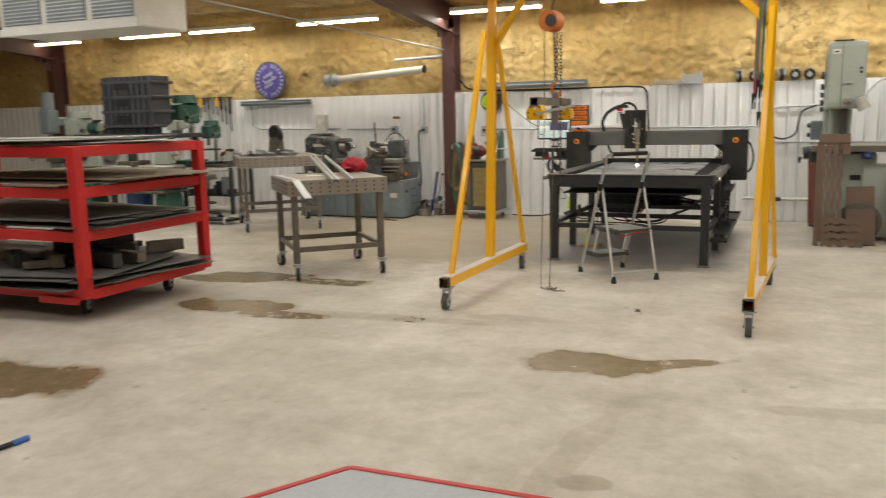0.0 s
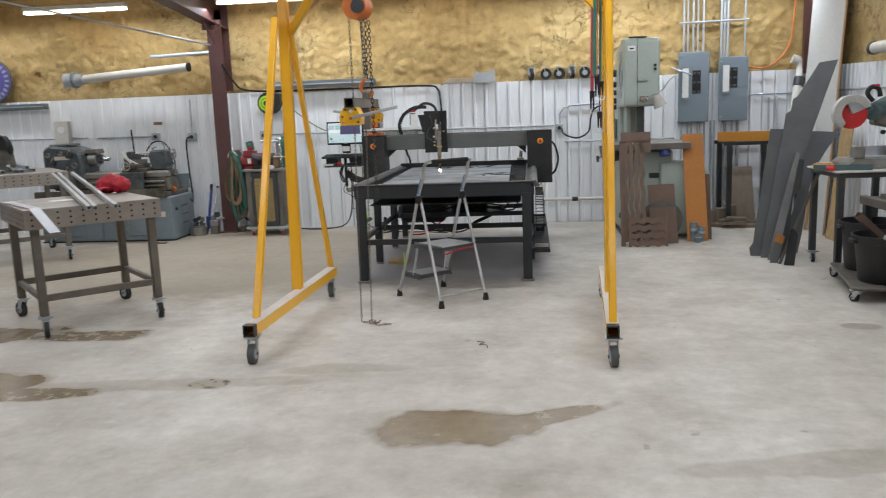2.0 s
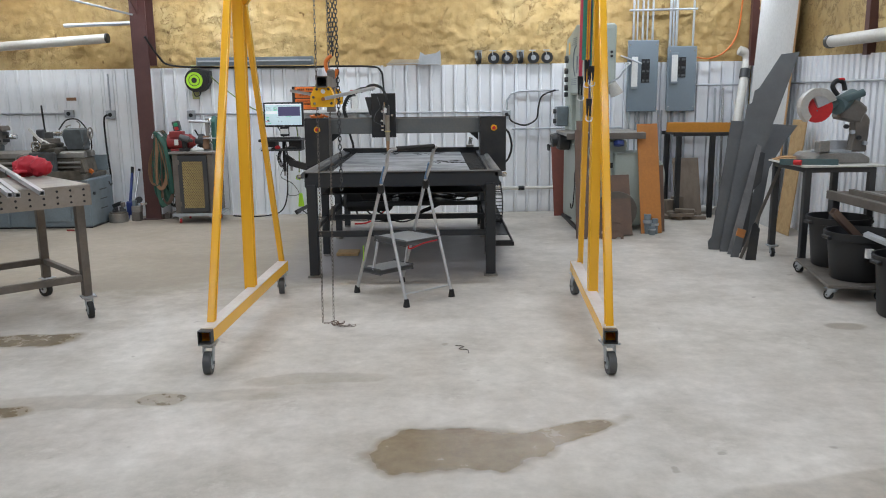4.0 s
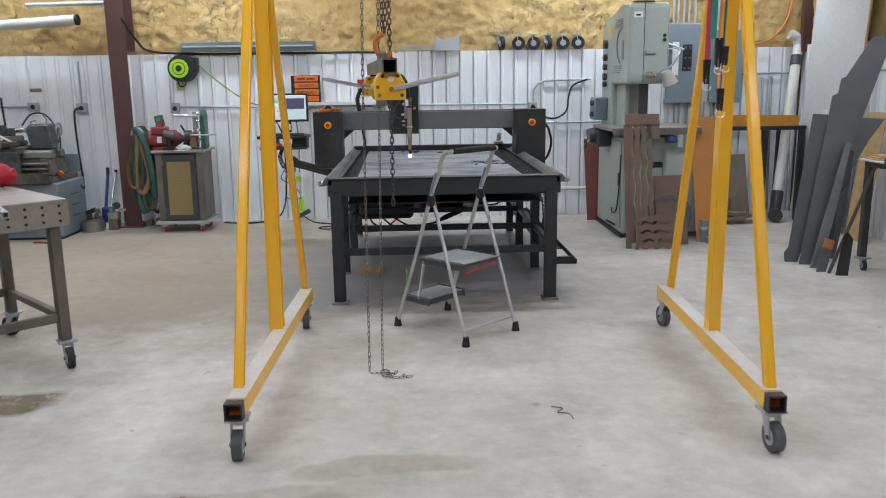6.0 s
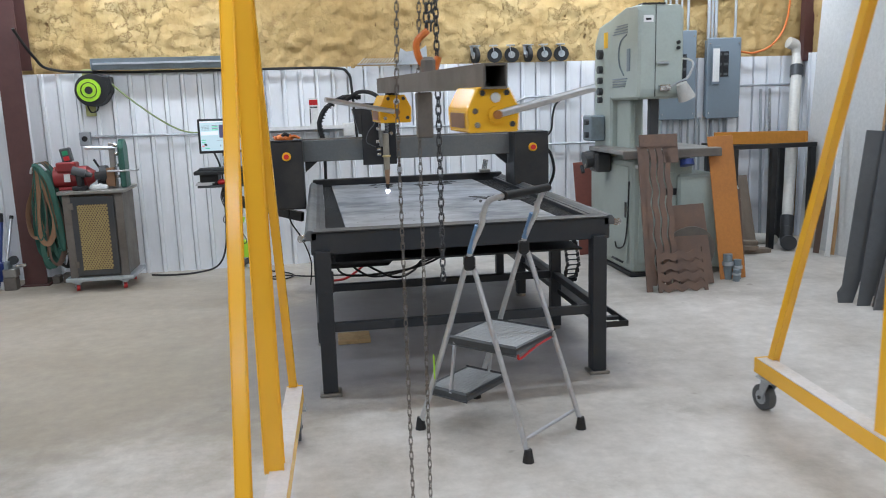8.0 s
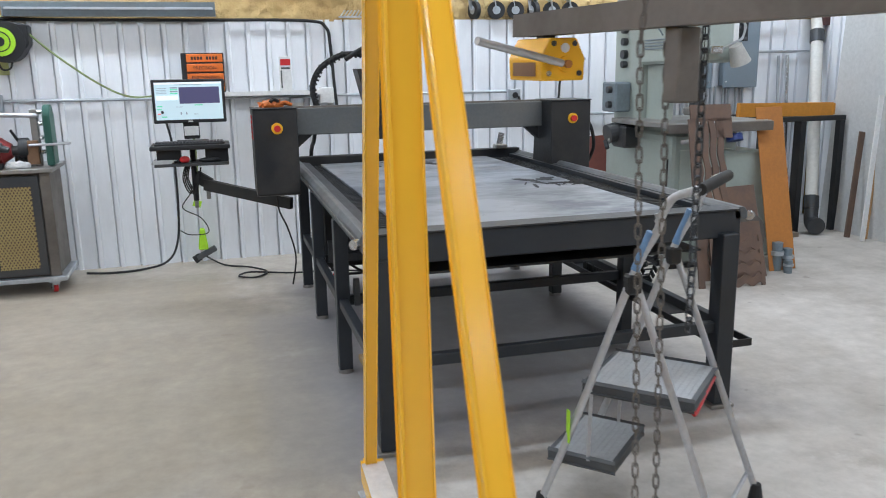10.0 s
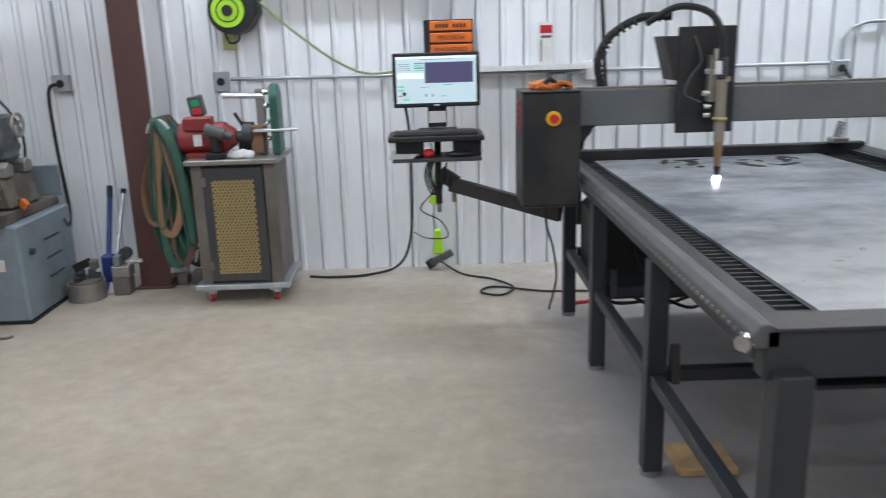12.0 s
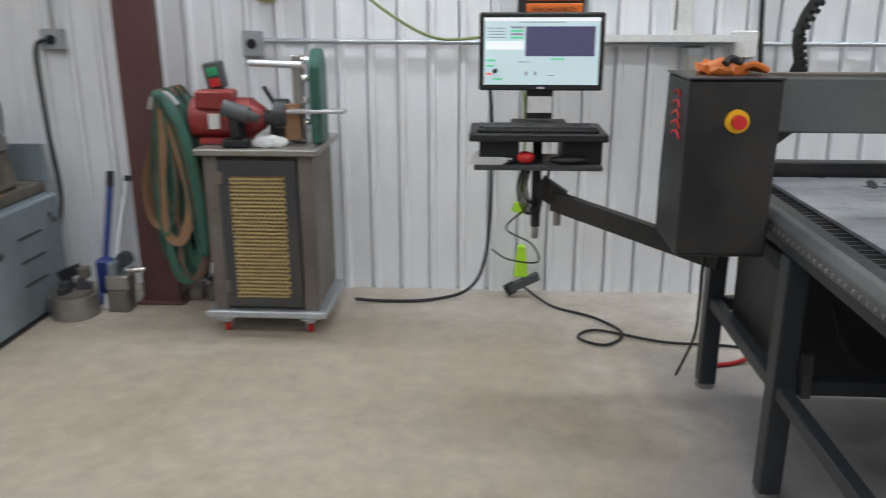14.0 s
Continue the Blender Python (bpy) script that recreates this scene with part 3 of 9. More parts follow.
corrugated("wall_cladding", "x", WEST_X - 0.1205, EAST_X, WALL_Y, 0.0, SHEET_TOP, -1, "white ribbed sheet metal wainscot with dark seams", 0.161)
corrugated("wall_cladding", "y", 3.0, WALL_Y - 0.05, EAST_X, 0.0, 1.76, -1, "pale corrugated sheet metal wainscot", 0.115, 0.020, 0.06, 1.985, 0.004)
foam_sheet("wall_insulation", (WEST_X, WALL_Y + 0.035, SHEET_TOP - 0.015), (EAST_X - WEST_X, 0, 0), (0, 0, 1.6), 900, 78, (0, -1, 0), 0.06, "lumpy yellow sprayed foam insulation above the wainscot", "insulation")
foam_sheet("wall_insulation", (EAST_X + 0.03, 3, 1.7), (0, WALL_Y - 3, 0), (0, 0, 2.4), 200, 50, (-1, 0, 0), 0.04, "lumpy yellow sprayed foam on the end wall", "insulation")
foam_sheet("ceiling", (WEST_X, 1.0, roof_z(1.0)), (EAST_X + 0.3 - WEST_X, 0, 0), (0, WALL_Y + 0.1 - 1.0, 3.32 - 0.01 - roof_z(1.0)), 260, 160, (0, 0, -1), 0.07, "sloping roof lined with yellow sprayed foam", "ceiling", 3.0)
ob = part("ceiling_back", prism(B(), [(SOUTH_Y - 0.2, roof_z(SOUTH_Y)), (1.0, roof_z(1.0)), (1.0, roof_z(1.0) + 0.2), (SOUTH_Y - 0.2, roof_z(SOUTH_Y) + 0.2)], WEST_X - 0.2, EAST_X + 0.3, "x"), "foam")
tagged(ob, "far slope of the foam-lined roof", "ceiling", kind="structure")
ob = part("roof_deck", prism(B(), [(WALL_Y + 0.3, 3.5), (1.0, roof_z(1.0) + 0.2), (1.0, roof_z(1.0) + 0.3), (WALL_Y + 0.3, 3.6)], WEST_X - 0.2, EAST_X + 0.3, "x"), "foam")
tagged(ob, "roof deck over the insulation", "ceiling", kind="structure")


def steel_frame(x):
    """A tapered column and rafter of I-section, one portal."""
    e = thing("steel_column", "dark maroon primed steel column with its sloping rafter", "column", (x, 12.25, 0), kind="structure")
    w = 0.10
    b = bmesh.new()
    box(b, (x - w, 12.155, 0.012), (x + w, 12.17, 2.95))
    box(b, (x - w, 12.44, 2.0), (x + w, 12.455, 3.2))
    box(b, (x - 0.006, 12.17, 0.012), (x + 0.006, 12.44, 3.1))
    part("column", b, "maroon", e)
    part("base_plate", box(B(), (x - 0.13, 12.12, 0), (x + 0.13, 12.5, 0.014), 0.003), "maroon", e)
    b = bmesh.new()
    y0, y1 = 12.47, 1.0
    for z0, z1, t in ((2.84, 3.92, 0.016), (3.24, 4.36, 0.016)):
        prism(b, [(y0, z0), (y1, z1), (y1, z1 + t), (y0, z0 + t)], x - w, x + w, "x")
    prism(b, [(y0, 2.85), (y1, 3.93), (y1, 4.37), (y0, 3.25)], x - 0.006, x + 0.006, "x")
    part("rafter", b, "maroon", e)
    b = bmesh.new()
    prism(b, [(12.17, 2.62), (12.17, 2.86), (11.75, 2.9)], x - 0.008, x + 0.008, "x")
    box(b, (x - w, 11.98, 2.8), (x + w, 12.0, 2.87))
    part("haunch_plate", b, "maroon", e)


for cx in (-5.19, -13.8):
    steel_frame(cx)


def light_fixture(x0, x1, y, z):
    e = thing("ceiling_light", "lit white fluorescent strip light under the roof", "light", ((x0 + x1) / 2, y, z), "strip lights")
    part("housing", box(B(), (x0 - 0.02, y - 0.06, z), (x1 + 0.02, y + 0.06, z + 0.06), 0.01), "white", e)
    for s in (-0.03, 0.03):
        part("tube", rod(B(), (x0, y + s, z - 0.02), (x1, y + s, z - 0.02), 0.016, 10), "tube", e, "glowing tube")
    for xx in (x0 + 0.15, x1 - 0.15):
        part("hanger", rod(B(), (xx, y, z + 0.05), (xx, y, roof_z(y) + 0.02), 0.004, 6), "galv", e)


for x0, x1 in ((-13.9, -12.7), (-11.6, -10.3), (-10.0, -8.7), (-7.75, -6.3), (-5.0, -3.6), (-2.7, -1.4), (-0.3, 0.9)):
    light_fixture(x0, x1, 11.9, 3.15)
for x0, x1 in ((-8.95, -7.75), (-7.5, -6.25), (-5.0, -3.8), (-2.9, -1.7)):
    light_fixture(x0, x1, 9.4, 3.4)


# ---- gantry crane ----
def gantry_crane():
    e = thing("gantry_crane", "yellow painted steel A-frame gantry on black caster wheels", "gantry crane", (-1.5, 7.05, 0))
    for (xa, ya), (xb, yb), (px, py) in (((-2.716, 6.08), (-2.652, 8.06), (-2.702, 7.16)), ((-0.402, 6.0), (-0.292, 7.92), (-0.336, 6.935))):
        a, c = Vector((xa, ya, 0.222)), Vector((xb, yb, 0.222))
        d = (c - a).normalized()
        base = part("base_beam", square_tube(B(), a, c, 0.076, 0.076), "yellow", e, "yellow square tube with open ends")
        part("tube_end", square_tube(B(), a - d * 0.001, a + d * 0.05, 0.0775, 0.0775, 0.008), "black", base, "dark painted tube end")
        # pale strip paints in the wall's reflection on the glossy tube top
        part("sheen_top", bar(B(), a + d * 0.055 + Vector((0, 0, 0.0405)), c - d * 0.03 + Vector((0, 0, 0.0405)), 0.076, 0.005), "scuffed", base, "pale top face with its reflection painted on")
        left = px < -1.5
        tx, ty = (-2.700, 7.28) if left else (-0.348, 6.90)
        part("post", bar(B(), (px, py, 0.26), (tx, ty, 2.62), 0.062, 0.062, (0, 1, 0), 0.006), "yellow", e)
        part("leg", bar(B(), (-2.727, 6.275, 0.262) if left else (-0.394, 6.10, 0.262), (-2.726, 7.135, 2.30) if left else (-0.347, 6.83, 2.30), 0.037, 0.037, (0, 1, 0.3), 0.004), "yellow", e)
        part("leg", bar(B(), (-2.660, 8.04, 0.262) if left else (-0.262, 7.86, 0.262), (-2.702, 7.40, 2.30) if left else (-0.378, 7.02, 2.30), 0.037, 0.037, (0, 1, 0.3), 0.004), "yellow", e)
        s = 1 if px < -1.5 else -1
        part("brace", bar(B(), (tx + s * 0.03, ty, 2.20), (tx + s * 0.42, 7.05, 2.62), 0.05, 0.05, (0, 1, 0), 0.004), "yellow", e)
        caster(e, xa + 0.004, ya + 0.06, 0.18, 0.066, 184, "greyplastic", 0.042)
        caster(e, xb - 0.004, yb - 0.09, 0.18, 0.066, 8, "greyplastic", 0.042)
    b = bmesh.new()
    for z in (2.62, 2.80):
        box(b, (-3.0, 6.99, z), (0.0, 7.11, z + 0.012))
    box(b, (-3.0, 7.046, 2.63), (0.0, 7.054, 2.80))
    part("crossbeam", b, "yellow", e)
    for x, y, z, mat, w in ((-0.452, 6.90, 1.68, "pinkstrap", 0.012), (-0.438, 6.87, 1.78, "greenstrap", 0.016), (-0.424, 6.825, 1.77, "orangestrap", 0.018), (-0.402, 6.815, 1.74, "greenstrap", 0.014), (-0.41, 6.812, 1.53, "purple", 0.008)):
        part("strap", sweep(B(), [(x + 0.02, 6.95, 2.62), (x + 0.006, y + 0.01, 2.2), (x, y, z)], 0.01, 6, False, (w, 0.003)), mat, e, "hanging elastic strap")
    for x, y, z, h in ((-0.452, 6.90, 1.56, 0.12), (-0.424, 6.825, 1.64, 0.14), (-0.398, 6.813, 1.65, 0.09), (-0.41, 6.812, 1.43, 0.11)):
        k = part("clip", prism(B(), [(x - 0.018, z + h), (x + 0.018, z + h), (x + 0.013, z), (x + 0.004, z), (x + 0.004, z + h * 0.6), (x - 0.004, z + h * 0.6), (x - 0.004, z), (x - 0.013, z)], y - 0.01, y + 0.01, "y", 0.002), "plastic", e)
        part("clip_hook", sweep(B(), [(x - 0.012, y, z + 0.01), (x - 0.018, y - 0.005, z - 0.02), (x, y - 0.012, z - 0.032), (x + 0.018, y - 0.012, z - 0.026), (x + 0.02, y - 0.012, z - 0.008)], 0.0035, 6), "white", k)


gantry_crane()


def hoist():
    e = thing("chain_hoist", "orange hand chain hoist hanging from the gantry beam", "hoist", (-2.08, 7.05, 2.3))
    part("hook", sweep(B(), [(-2.08, 7.05, 2.62), (-2.05, 7.05, 2.55), (-2.08, 7.05, 2.46), (-2.08, 7.05, 2.42)], 0.012), "rust", e)
    d = part("drum", disc(B(), (-2.085, 7.04, 2.335), 0.088, 0.14, (0.2, 1, 0), 28), "orange", e, smooth=True)
    part("cover", disc(B(), (-2.07, 6.963, 2.335), 0.05, 0.02, (0.2, 1, 0), 20), "darksteel", d)
    part("body", box(B(), (-2.15, 6.99, 2.28), (-2.02, 7.13, 2.40), 0.02), "orange", e)
    part("load_chain", chain(B(), [(-2.04, 7.06, 2.26), (-2.06, 7.13, 1.84)], 0.038, 0.0105, 0.0036), "darksteel", e)
    part("load_chain", chain(B(), [(-2.075, 7.08, 2.26), (-2.072, 7.15, 1.84)], 0.038, 0.0105, 0.0036), "darksteel", e)
    part("hand_chain", chain(B(), [(-2.165, 7.10, 2.27), (-2.184, 7.18, 1.6), (-2.193, 7.085, 0.02)], 0.036, 0.0065, 0.0022), "dullsteel", e)
    part("hand_chain", chain(B(), [(-2.085, 7.12, 2.27), (-2.102, 7.21, 1.6), (-2.122, 7.12, 0.02)], 0.036, 0.0065, 0.0022), "dullsteel", e)
    part("load_chain_tail", chain(B(), [(-2.035, 7.16, 2.25), (-2.039, 7.165, 0.94)], 0.036, 0.0095, 0.0034), "darksteel", e)
    pts = [(-2.19, 7.085, 0.012), (-2.15, 7.09, 0.009)]
    for k in range(15):
        a = 0.95 * k
        pts.append((-2.115 + 0.006 * k + 0.034 * math.cos(a), 7.07 - 0.003 * k + 0.030 * math.sin(a), 0.010 + 0.006 * (k % 4) * (k < 11)))
    pts += [(-1.99, 7.02, 0.009), (-1.955, 7.03, 0.009)]
    part("slack_chain", chain(B(), pts, 0.036, 0.0065, 0.0022), "rust", e)


hoist()


def lifting_magnets():
    e = thing("magnet_lifter", "steel spreader bar with two yellow lifting magnets", "lifting magnet", (-2.09, 7.1, 1.66))
    a, c = Vector((-2.018, 6.30, 1.655)), Vector((-2.166, 7.92, 1.672))
    d = (c - a).normalized()
    side = Vector((d.y, -d.x, 0))
    part("spreader_bar", square_tube(B(), a, c, 0.064, 0.064, 0.006), "dullsteel", e, "bare hollow steel bar")
    part("hook", sweep(B(), [(-2.07, 7.14, 1.84), (-2.11, 7.14, 1.80), (-2.10, 7.14, 1.74), (-2.06, 7.14, 1.70), (-2.035, 7.14, 1.75)], 0.013), "orange", e, "red hook")
    part("eye_plate", box(B(), (-2.10, 7.10, 1.685), (-2.05, 7.18, 1.75), 0.012), "dullsteel", e)
    part("centre_plate", box(B(), (-2.115, 7.14, 1.47), (-2.06, 7.20, 1.63), 0.004), "dullsteel", e)
    for near in (True, False):
        p = a + d * 0.12 if near else c - d * 0.15
        m = Matrix((side, d, Vector((0, 0, 1)))).transposed().to_4x4()
        m.translation = Vector((p.x, p.y, 1.515))
        part("shackle", box(B(), (-0.02, -0.025, 0.09), (0.02, 0.025, 0.13), 0.006, m), "darksteel", e)
        o = [(-0.066, 0), (0.066, 0), (0.07, 0.06), (0.042, 0.115), (-0.042, 0.115), (-0.07, 0.06)]
        body = part("magnet", prism(B(), o, -0.10, 0.10, "y", 0.004, m), "yellow", e, "yellow lifting magnet block")
        part("worn_label", prism(B(), [(-0.0705, 0.012), (-0.0705, 0.05), (-0.0690, 0.05), (-0.0690, 0.012)], -0.07, 0.07, "y", 0, m), "tanbelt", body, "worn printed label")
        q = m.to_3x3()
        fr = m @ Vector((0.005, -0.103, 0.045))
        part("axle", disc(B(), fr, 0.022, 0.02, q @ Vector((0, 1, 0)), 16), "yellow", body)
        part("axle_cap", disc(B(), m @ Vector((0.005, -0.118, 0.045)), 0.011, 0.012, q @ Vector((0, 1, 0)), 14), "rustred", body)
        s = 1 if near else -1
        part("lever", rod(B(), m @ Vector((s * 0.01, -0.112, 0.047)), m @ Vector((s * 0.30, -0.05 if near else -0.2, 0.105)), 0.0105, 10), "alu", body)
        for k, (sx, sz) in enumerate(((-0.045, 0.02), (-0.05, 0.055), (-0.03, 0.1), (0.035, 0.1), (0.05, 0.02))):
            part("screw", disc(B(), m @ Vector((sx, -0.101, sz)), 0.0075, 0.006, q @ Vector((0, 1, 0)), 10), "chrome" if k < 2 else "darksteel", body)
        part("tag", disc(B(), m @ Vector((0.005, -0.101, 0.088)), 0.013, 0.006, q @ Vector((0, 1, 0)), 12), "white", body)


lifting_magnets()


# ---- plasma cutting table ----
def cutting_table():
    e = thing("plasma_cutting_table", "charcoal steel plasma cutting table with a steel plate on it", "cutting table", (-1.74, 10.1, 0))
    x0, x1, y0, y1, zt = -2.545, -0.855, 8.60, 11.40, 0.92
    part("front_beam", box(B(), (x0, y0, zt - 0.125), (x1, y0 + 0.06, zt), 0.006), "charcoal", e)
    part("front_lip", box(B(), (x0 + 0.02, y0 - 0.012, zt), (x1 - 0.02, y0 + 0.10, zt + 0.006)), "darksteel", e)
    part("back_beam", box(B(), (x0, y1 - 0.06, zt - 0.1), (x1, y1, zt + 0.035), 0.006), "black", e)
    for x, s in ((x0, 1), (x1, -1)):
        side = part("side_beam", box(B(), (x if s > 0 else x - 0.06, y0 + 0.06, zt - 0.1), (x + 0.06 if s > 0 else x, y1 - 0.06, zt - 0.004), 0.005), "charcoal", e)
        part("rail", prism(B(), [(x - s * 0.03, zt - 0.045), (x + s * 0.035, zt - 0.045), (x + s * 0.035, zt - 0.005), (x + s * 0.012, zt + 0.012), (x - s * 0.012, zt + 0.012), (x - s * 0.03, zt - 0.01)], y0 + 0.0, y1 - 0.02, "y", 0.003), "darkplate", side, "worn linear rail")
        part("ledge", box(B(), (min(x + s * 0.06, x + s * 0.085), y0 + 0.08, zt - 0.03), (max(x + s * 0.06, x + s * 0.085), y1 - 0.06, zt - 0.008)), "charcoal", side)
        b = bmesh.new()
        for k in range(70):
            yy = y0 + 0.06 + k * (y1 - y0 - 0.1) / 69
            disc(b, (x - s * 0.031, yy, zt - 0.03), 0.006, 0.006, (1, 0, 0), 6)
        part("bolt_row", b, "steel", side)["kind"] = "stuff"
        part("rail_stop", disc(B(), (x - s * 0.045, y0 + 0.005, zt - 0.03), 0.02, 0.03, (1, 1, 0), 14), "chrome", side)
    part("water_pan", box(B(), (x0 + 0.13, y0 + 0.1, zt - 0.2), (x1 - 0.13, y1 - 0.1, zt - 0.19)), "black", e, "dark water pan")
    b = bmesh.new()
    for k in range(62):
        yy = y0 + 0.12 + k * 0.0425
        box(b, (x0 + 0.087, yy, zt - 0.13), (x1 - 0.087, yy + 0.008, zt - 0.032))
    part("slat_bed", b, "darksteel", e, "row of thin support slats")["kind"] = "stuff"
    # steel plate being cut
    b = bmesh.new()
    box(b, (x0 + 0.16, y0 + 0.13, zt - 0.030), (x1 - 0.28, y1 - 0.10, zt - 0.018), 0, Matrix.Translation((x0, y1, 0)) @ Matrix.Rotation(radians(0.9), 4, "Z") @ Matrix.Translation((-x0, -y1, 0)))
    plate = part("steel_sheet", b, "plate", e, "grey mill steel plate with cut marks")
    rng = random.Random(5)
    for cx, cy, n, r in ((-1.25, 9.9, 16, 0.17), (-1.15, 9.75, 8, 0.1), (-1.5, 11.05, 10, 0.16), (-1.95, 11.1, 8, 0.12)):
        for k in range(n):
            px, py = cx + rng.uniform(-r, r), cy + rng.uniform(-r, r)
            w, h = rng.uniform(0.02, 0.09), rng.uniform(0.006, 0.035)
            a = rng.uniform(0, 6.28)
            o = [(px + w * math.cos(q) * math.cos(a) - h * math.sin(q) * math.sin(a), py + w * math.cos(q) * math.sin(a) + h * math.sin(q) * math.cos(a)) for q in (0.3, 0.9, 1.7, 2.6, 3.4, 4.2, 5.3)]
            part("cut_mark", prism(B(), o, zt - 0.0178, zt - 0.0165, "z"), "dark", plate)
    # legs and rails
    for x, s in ((x0 + 0.03, 1), (x1 - 0.04, -1)):
        for y in (y0 + 0.0, 9.56, 10.54, 11.33):
            w = 0.042 if y < 9 else 0.035
            x = x + s * 0.032 if y < 9 else x
            leg = part("leg", box(B(), (x - w, y - w, 0.02), (x + w, y + w, zt - 0.1), 0.004), "charcoal", e)
            part("foot_plate", box(B(), (x - 0.06, y - 0.055, 0), (x + 0.06, y + 0.055, 0.02), 0.004) if y < 9 else disc(B(), (x, y, 0.011), 0.04, 0.022, (0, 0, 1), 16), "steel", leg)
            x = x - s * 0.032 if y < 9 else x
        part("side_rail", box(B(), (x - 0.022, y0 + 0.05, 0.36), (x + 0.022, 11.33, 0.405), 0.003), "charcoal", e)
    for y in (y0 + 0.005, 9.58, 10.56, 11.3):
        z = 0.36
        part("cross_rail", box(B(), (x0 + 0.07, y - 0.02, z), (x1 - 0.07, y + 0.02, z + 0.05), 0.003), "charcoal", e)
    for y in (9.56, 10.54):
        part("bracket", prism(B(), [(y - 0.02, 0.36), (y + 0.1, 0.36), (y + 0.03, 0.40), (y + 0.02, 0.5), (y - 0.005, 0.5)], x0 + 0.09, x0 + 0.12, "x"), "darksteel", e)
    part("under_tank", box(B(), (-2.47, 10.75, 0.27), (-1.93, 11.25, 0.72), 0.03), "plastic", e, "black box under the back of the table")
    unit = part("power_unit", box(B(), (-1.86, 10.80, 0.41), (-1.42, 11.22, 0.66), 0.02), "greyplastic", e, "dark power unit under the table")
    for k in range(6):
        part("vent_slot", box(B(), (-1.82, 10.795, 0.44 + 0.03 * k), (-1.62, 10.801, 0.452 + 0.03 * k)), "dark", unit)
    part("unit_shelf", box(B(), (-1.95, 10.6, 0.395), (-1.2, 11.3, 0.41), 0.003), "black", e)
    rng2 = random.Random(17)
    for k in range(7):
        ax, bx = -2.3 + 0.16 * k, -1.0 - 0.1 * k
        part("loose_lead", sweep(B(), [(ax, 10.75, 0.60 - 0.03 * k), (ax + 0.1, 10.62, 0.36 + rng2.uniform(0, 0.1)), ((ax + bx) / 2, 10.58 + rng2.uniform(-0.05, 0.05), 0.42 + rng2.uniform(-0.02, 0.12)), (bx, 10.66, 0.45 + rng2.uniform(-0.05, 0.1)), (bx + 0.05, 10.9, 0.7)], 0.009, 6), "rubber", e)
    part("brace_bar", bar(B(), (-2.2, 9.9, 0.62), (-1.1, 10.6, 0.70), 0.06, 0.06), "black", e)
    # bridge
    yb = 10.74
    part("gantry_beam", box(B(), (-2.61, yb, 1.155), (-0.92, yb + 0.1, 1.325), 0.006), "beam", e, "dusty grey cross beam")
    part("beam_rail", box(B(), (-2.61, yb + 0.02, 1.325), (-0.92, yb + 0.08, 1.335)), "dullsteel", e)
    for x in (-2.59, -0.94):
        part("beam_bracket", prism(B(), [(x, 1.155), (x + (0.1 if x < -2 else -0.1), 1.155), (x, 1.07)], yb + 0.02, yb + 0.08, "y"), "black", e)
    for xa, xb, zb in ((-2.865, -2.60, 0.80), (-0.925, -0.64, 0.73)):
        o = [(yb - 0.17, 1.33), (yb + 0.12, 1.33), (yb + 0.15, zb + 0.2), (yb + 0.15, zb), (yb - 0.16, zb), (yb - 0.17, zb + 0.01)]
        cab = part("motor_box", prism(B(), o, xa, xb, "x", 0.006), "black", e, "black motor housing")
        xm = (xa + xb) / 2 + 0.008
        part("button_ring", disc(B(), (xm, yb - 0.177, 1.214), 0.034, 0.014, (0, 1, 0), 24), "yellowbtn", cab, "yellow ring of the stop button")
        part("stop_button", disc(B(), (xm, yb - 0.19, 1.214), 0.020, 0.035, (0, 1, 0), 20), "redplastic", cab, "red stop button")
        part("top_lid", box(B(), (xa - 0.004, yb - 0.174, 1.33), (xb + 0.004, yb + 0.124, 1.337), 0.002), "charcoal", cab)
    b = bmesh.new()
    for k in range(5):
        sweep(b, [(-2.867, yb - 0.1 + 0.01 * k, 1.15 + 0.03 * k), (-2.869, yb - 0.05, 1.17 + 0.03 * k), (-2.867, yb + 0.02, 1.15 + 0.032 * k)], 0.004, 5)
    part("red_mark", b, "redplastic", e, "red scrawled mark on the housing")
    # torch carriage
    cx, yf = -2.0, yb - 0.03
    back = part("carriage_plate", box(B(), (cx - 0.13, yf - 0.02, 1.115), (cx + 0.14, yf, 1.60), 0.004), "black", e)
    part("side_plate", prism(B(), [(cx - 0.13, 1.36), (cx - 0.13, 1.56), (cx - 0.2, 1.56), (cx - 0.15, 1.36)], yf - 0.02, yf + 0.15, "y"), "black", back)
    tx = cx + 0.05
    part("torch_mount", box(B(), (tx - 0.05, yf - 0.08, 1.26), (tx + 0.02, yf - 0.02, 1.47), 0.006), "steel", back)
    tor = part("torch", rod(B(), (tx, yf - 0.1, 1.08), (tx, yf - 0.1, 1.36), 0.024, 16), "sheetbrown", back, "tan plasma torch", smooth=True)
    part("torch_tip", rod(B(), (tx, yf - 0.1, 0.945), (tx, yf - 0.1, 1.08), 0.012, 14, 0.022), "tanbelt", tor, smooth=True)
    part("nozzle", rod(B(), (tx, yf - 0.1, 0.915), (tx, yf - 0.1, 0.965), 0.009, 12, 0.017), "dark", tor)
    b = bmesh.new()
    bmesh.ops.create_icosphere(b, subdivisions=2, radius=0.016, matrix=Matrix.Translation((tx, yf - 0.1, 0.910)))
    part("cutting_arc", b, "arc", tor, "bright cutting arc")
    part("torch_collar", ring(B(), (tx, yf - 0.1, 1.185), 0.026, 0.008), "brass", tor)
    b = bmesh.new()
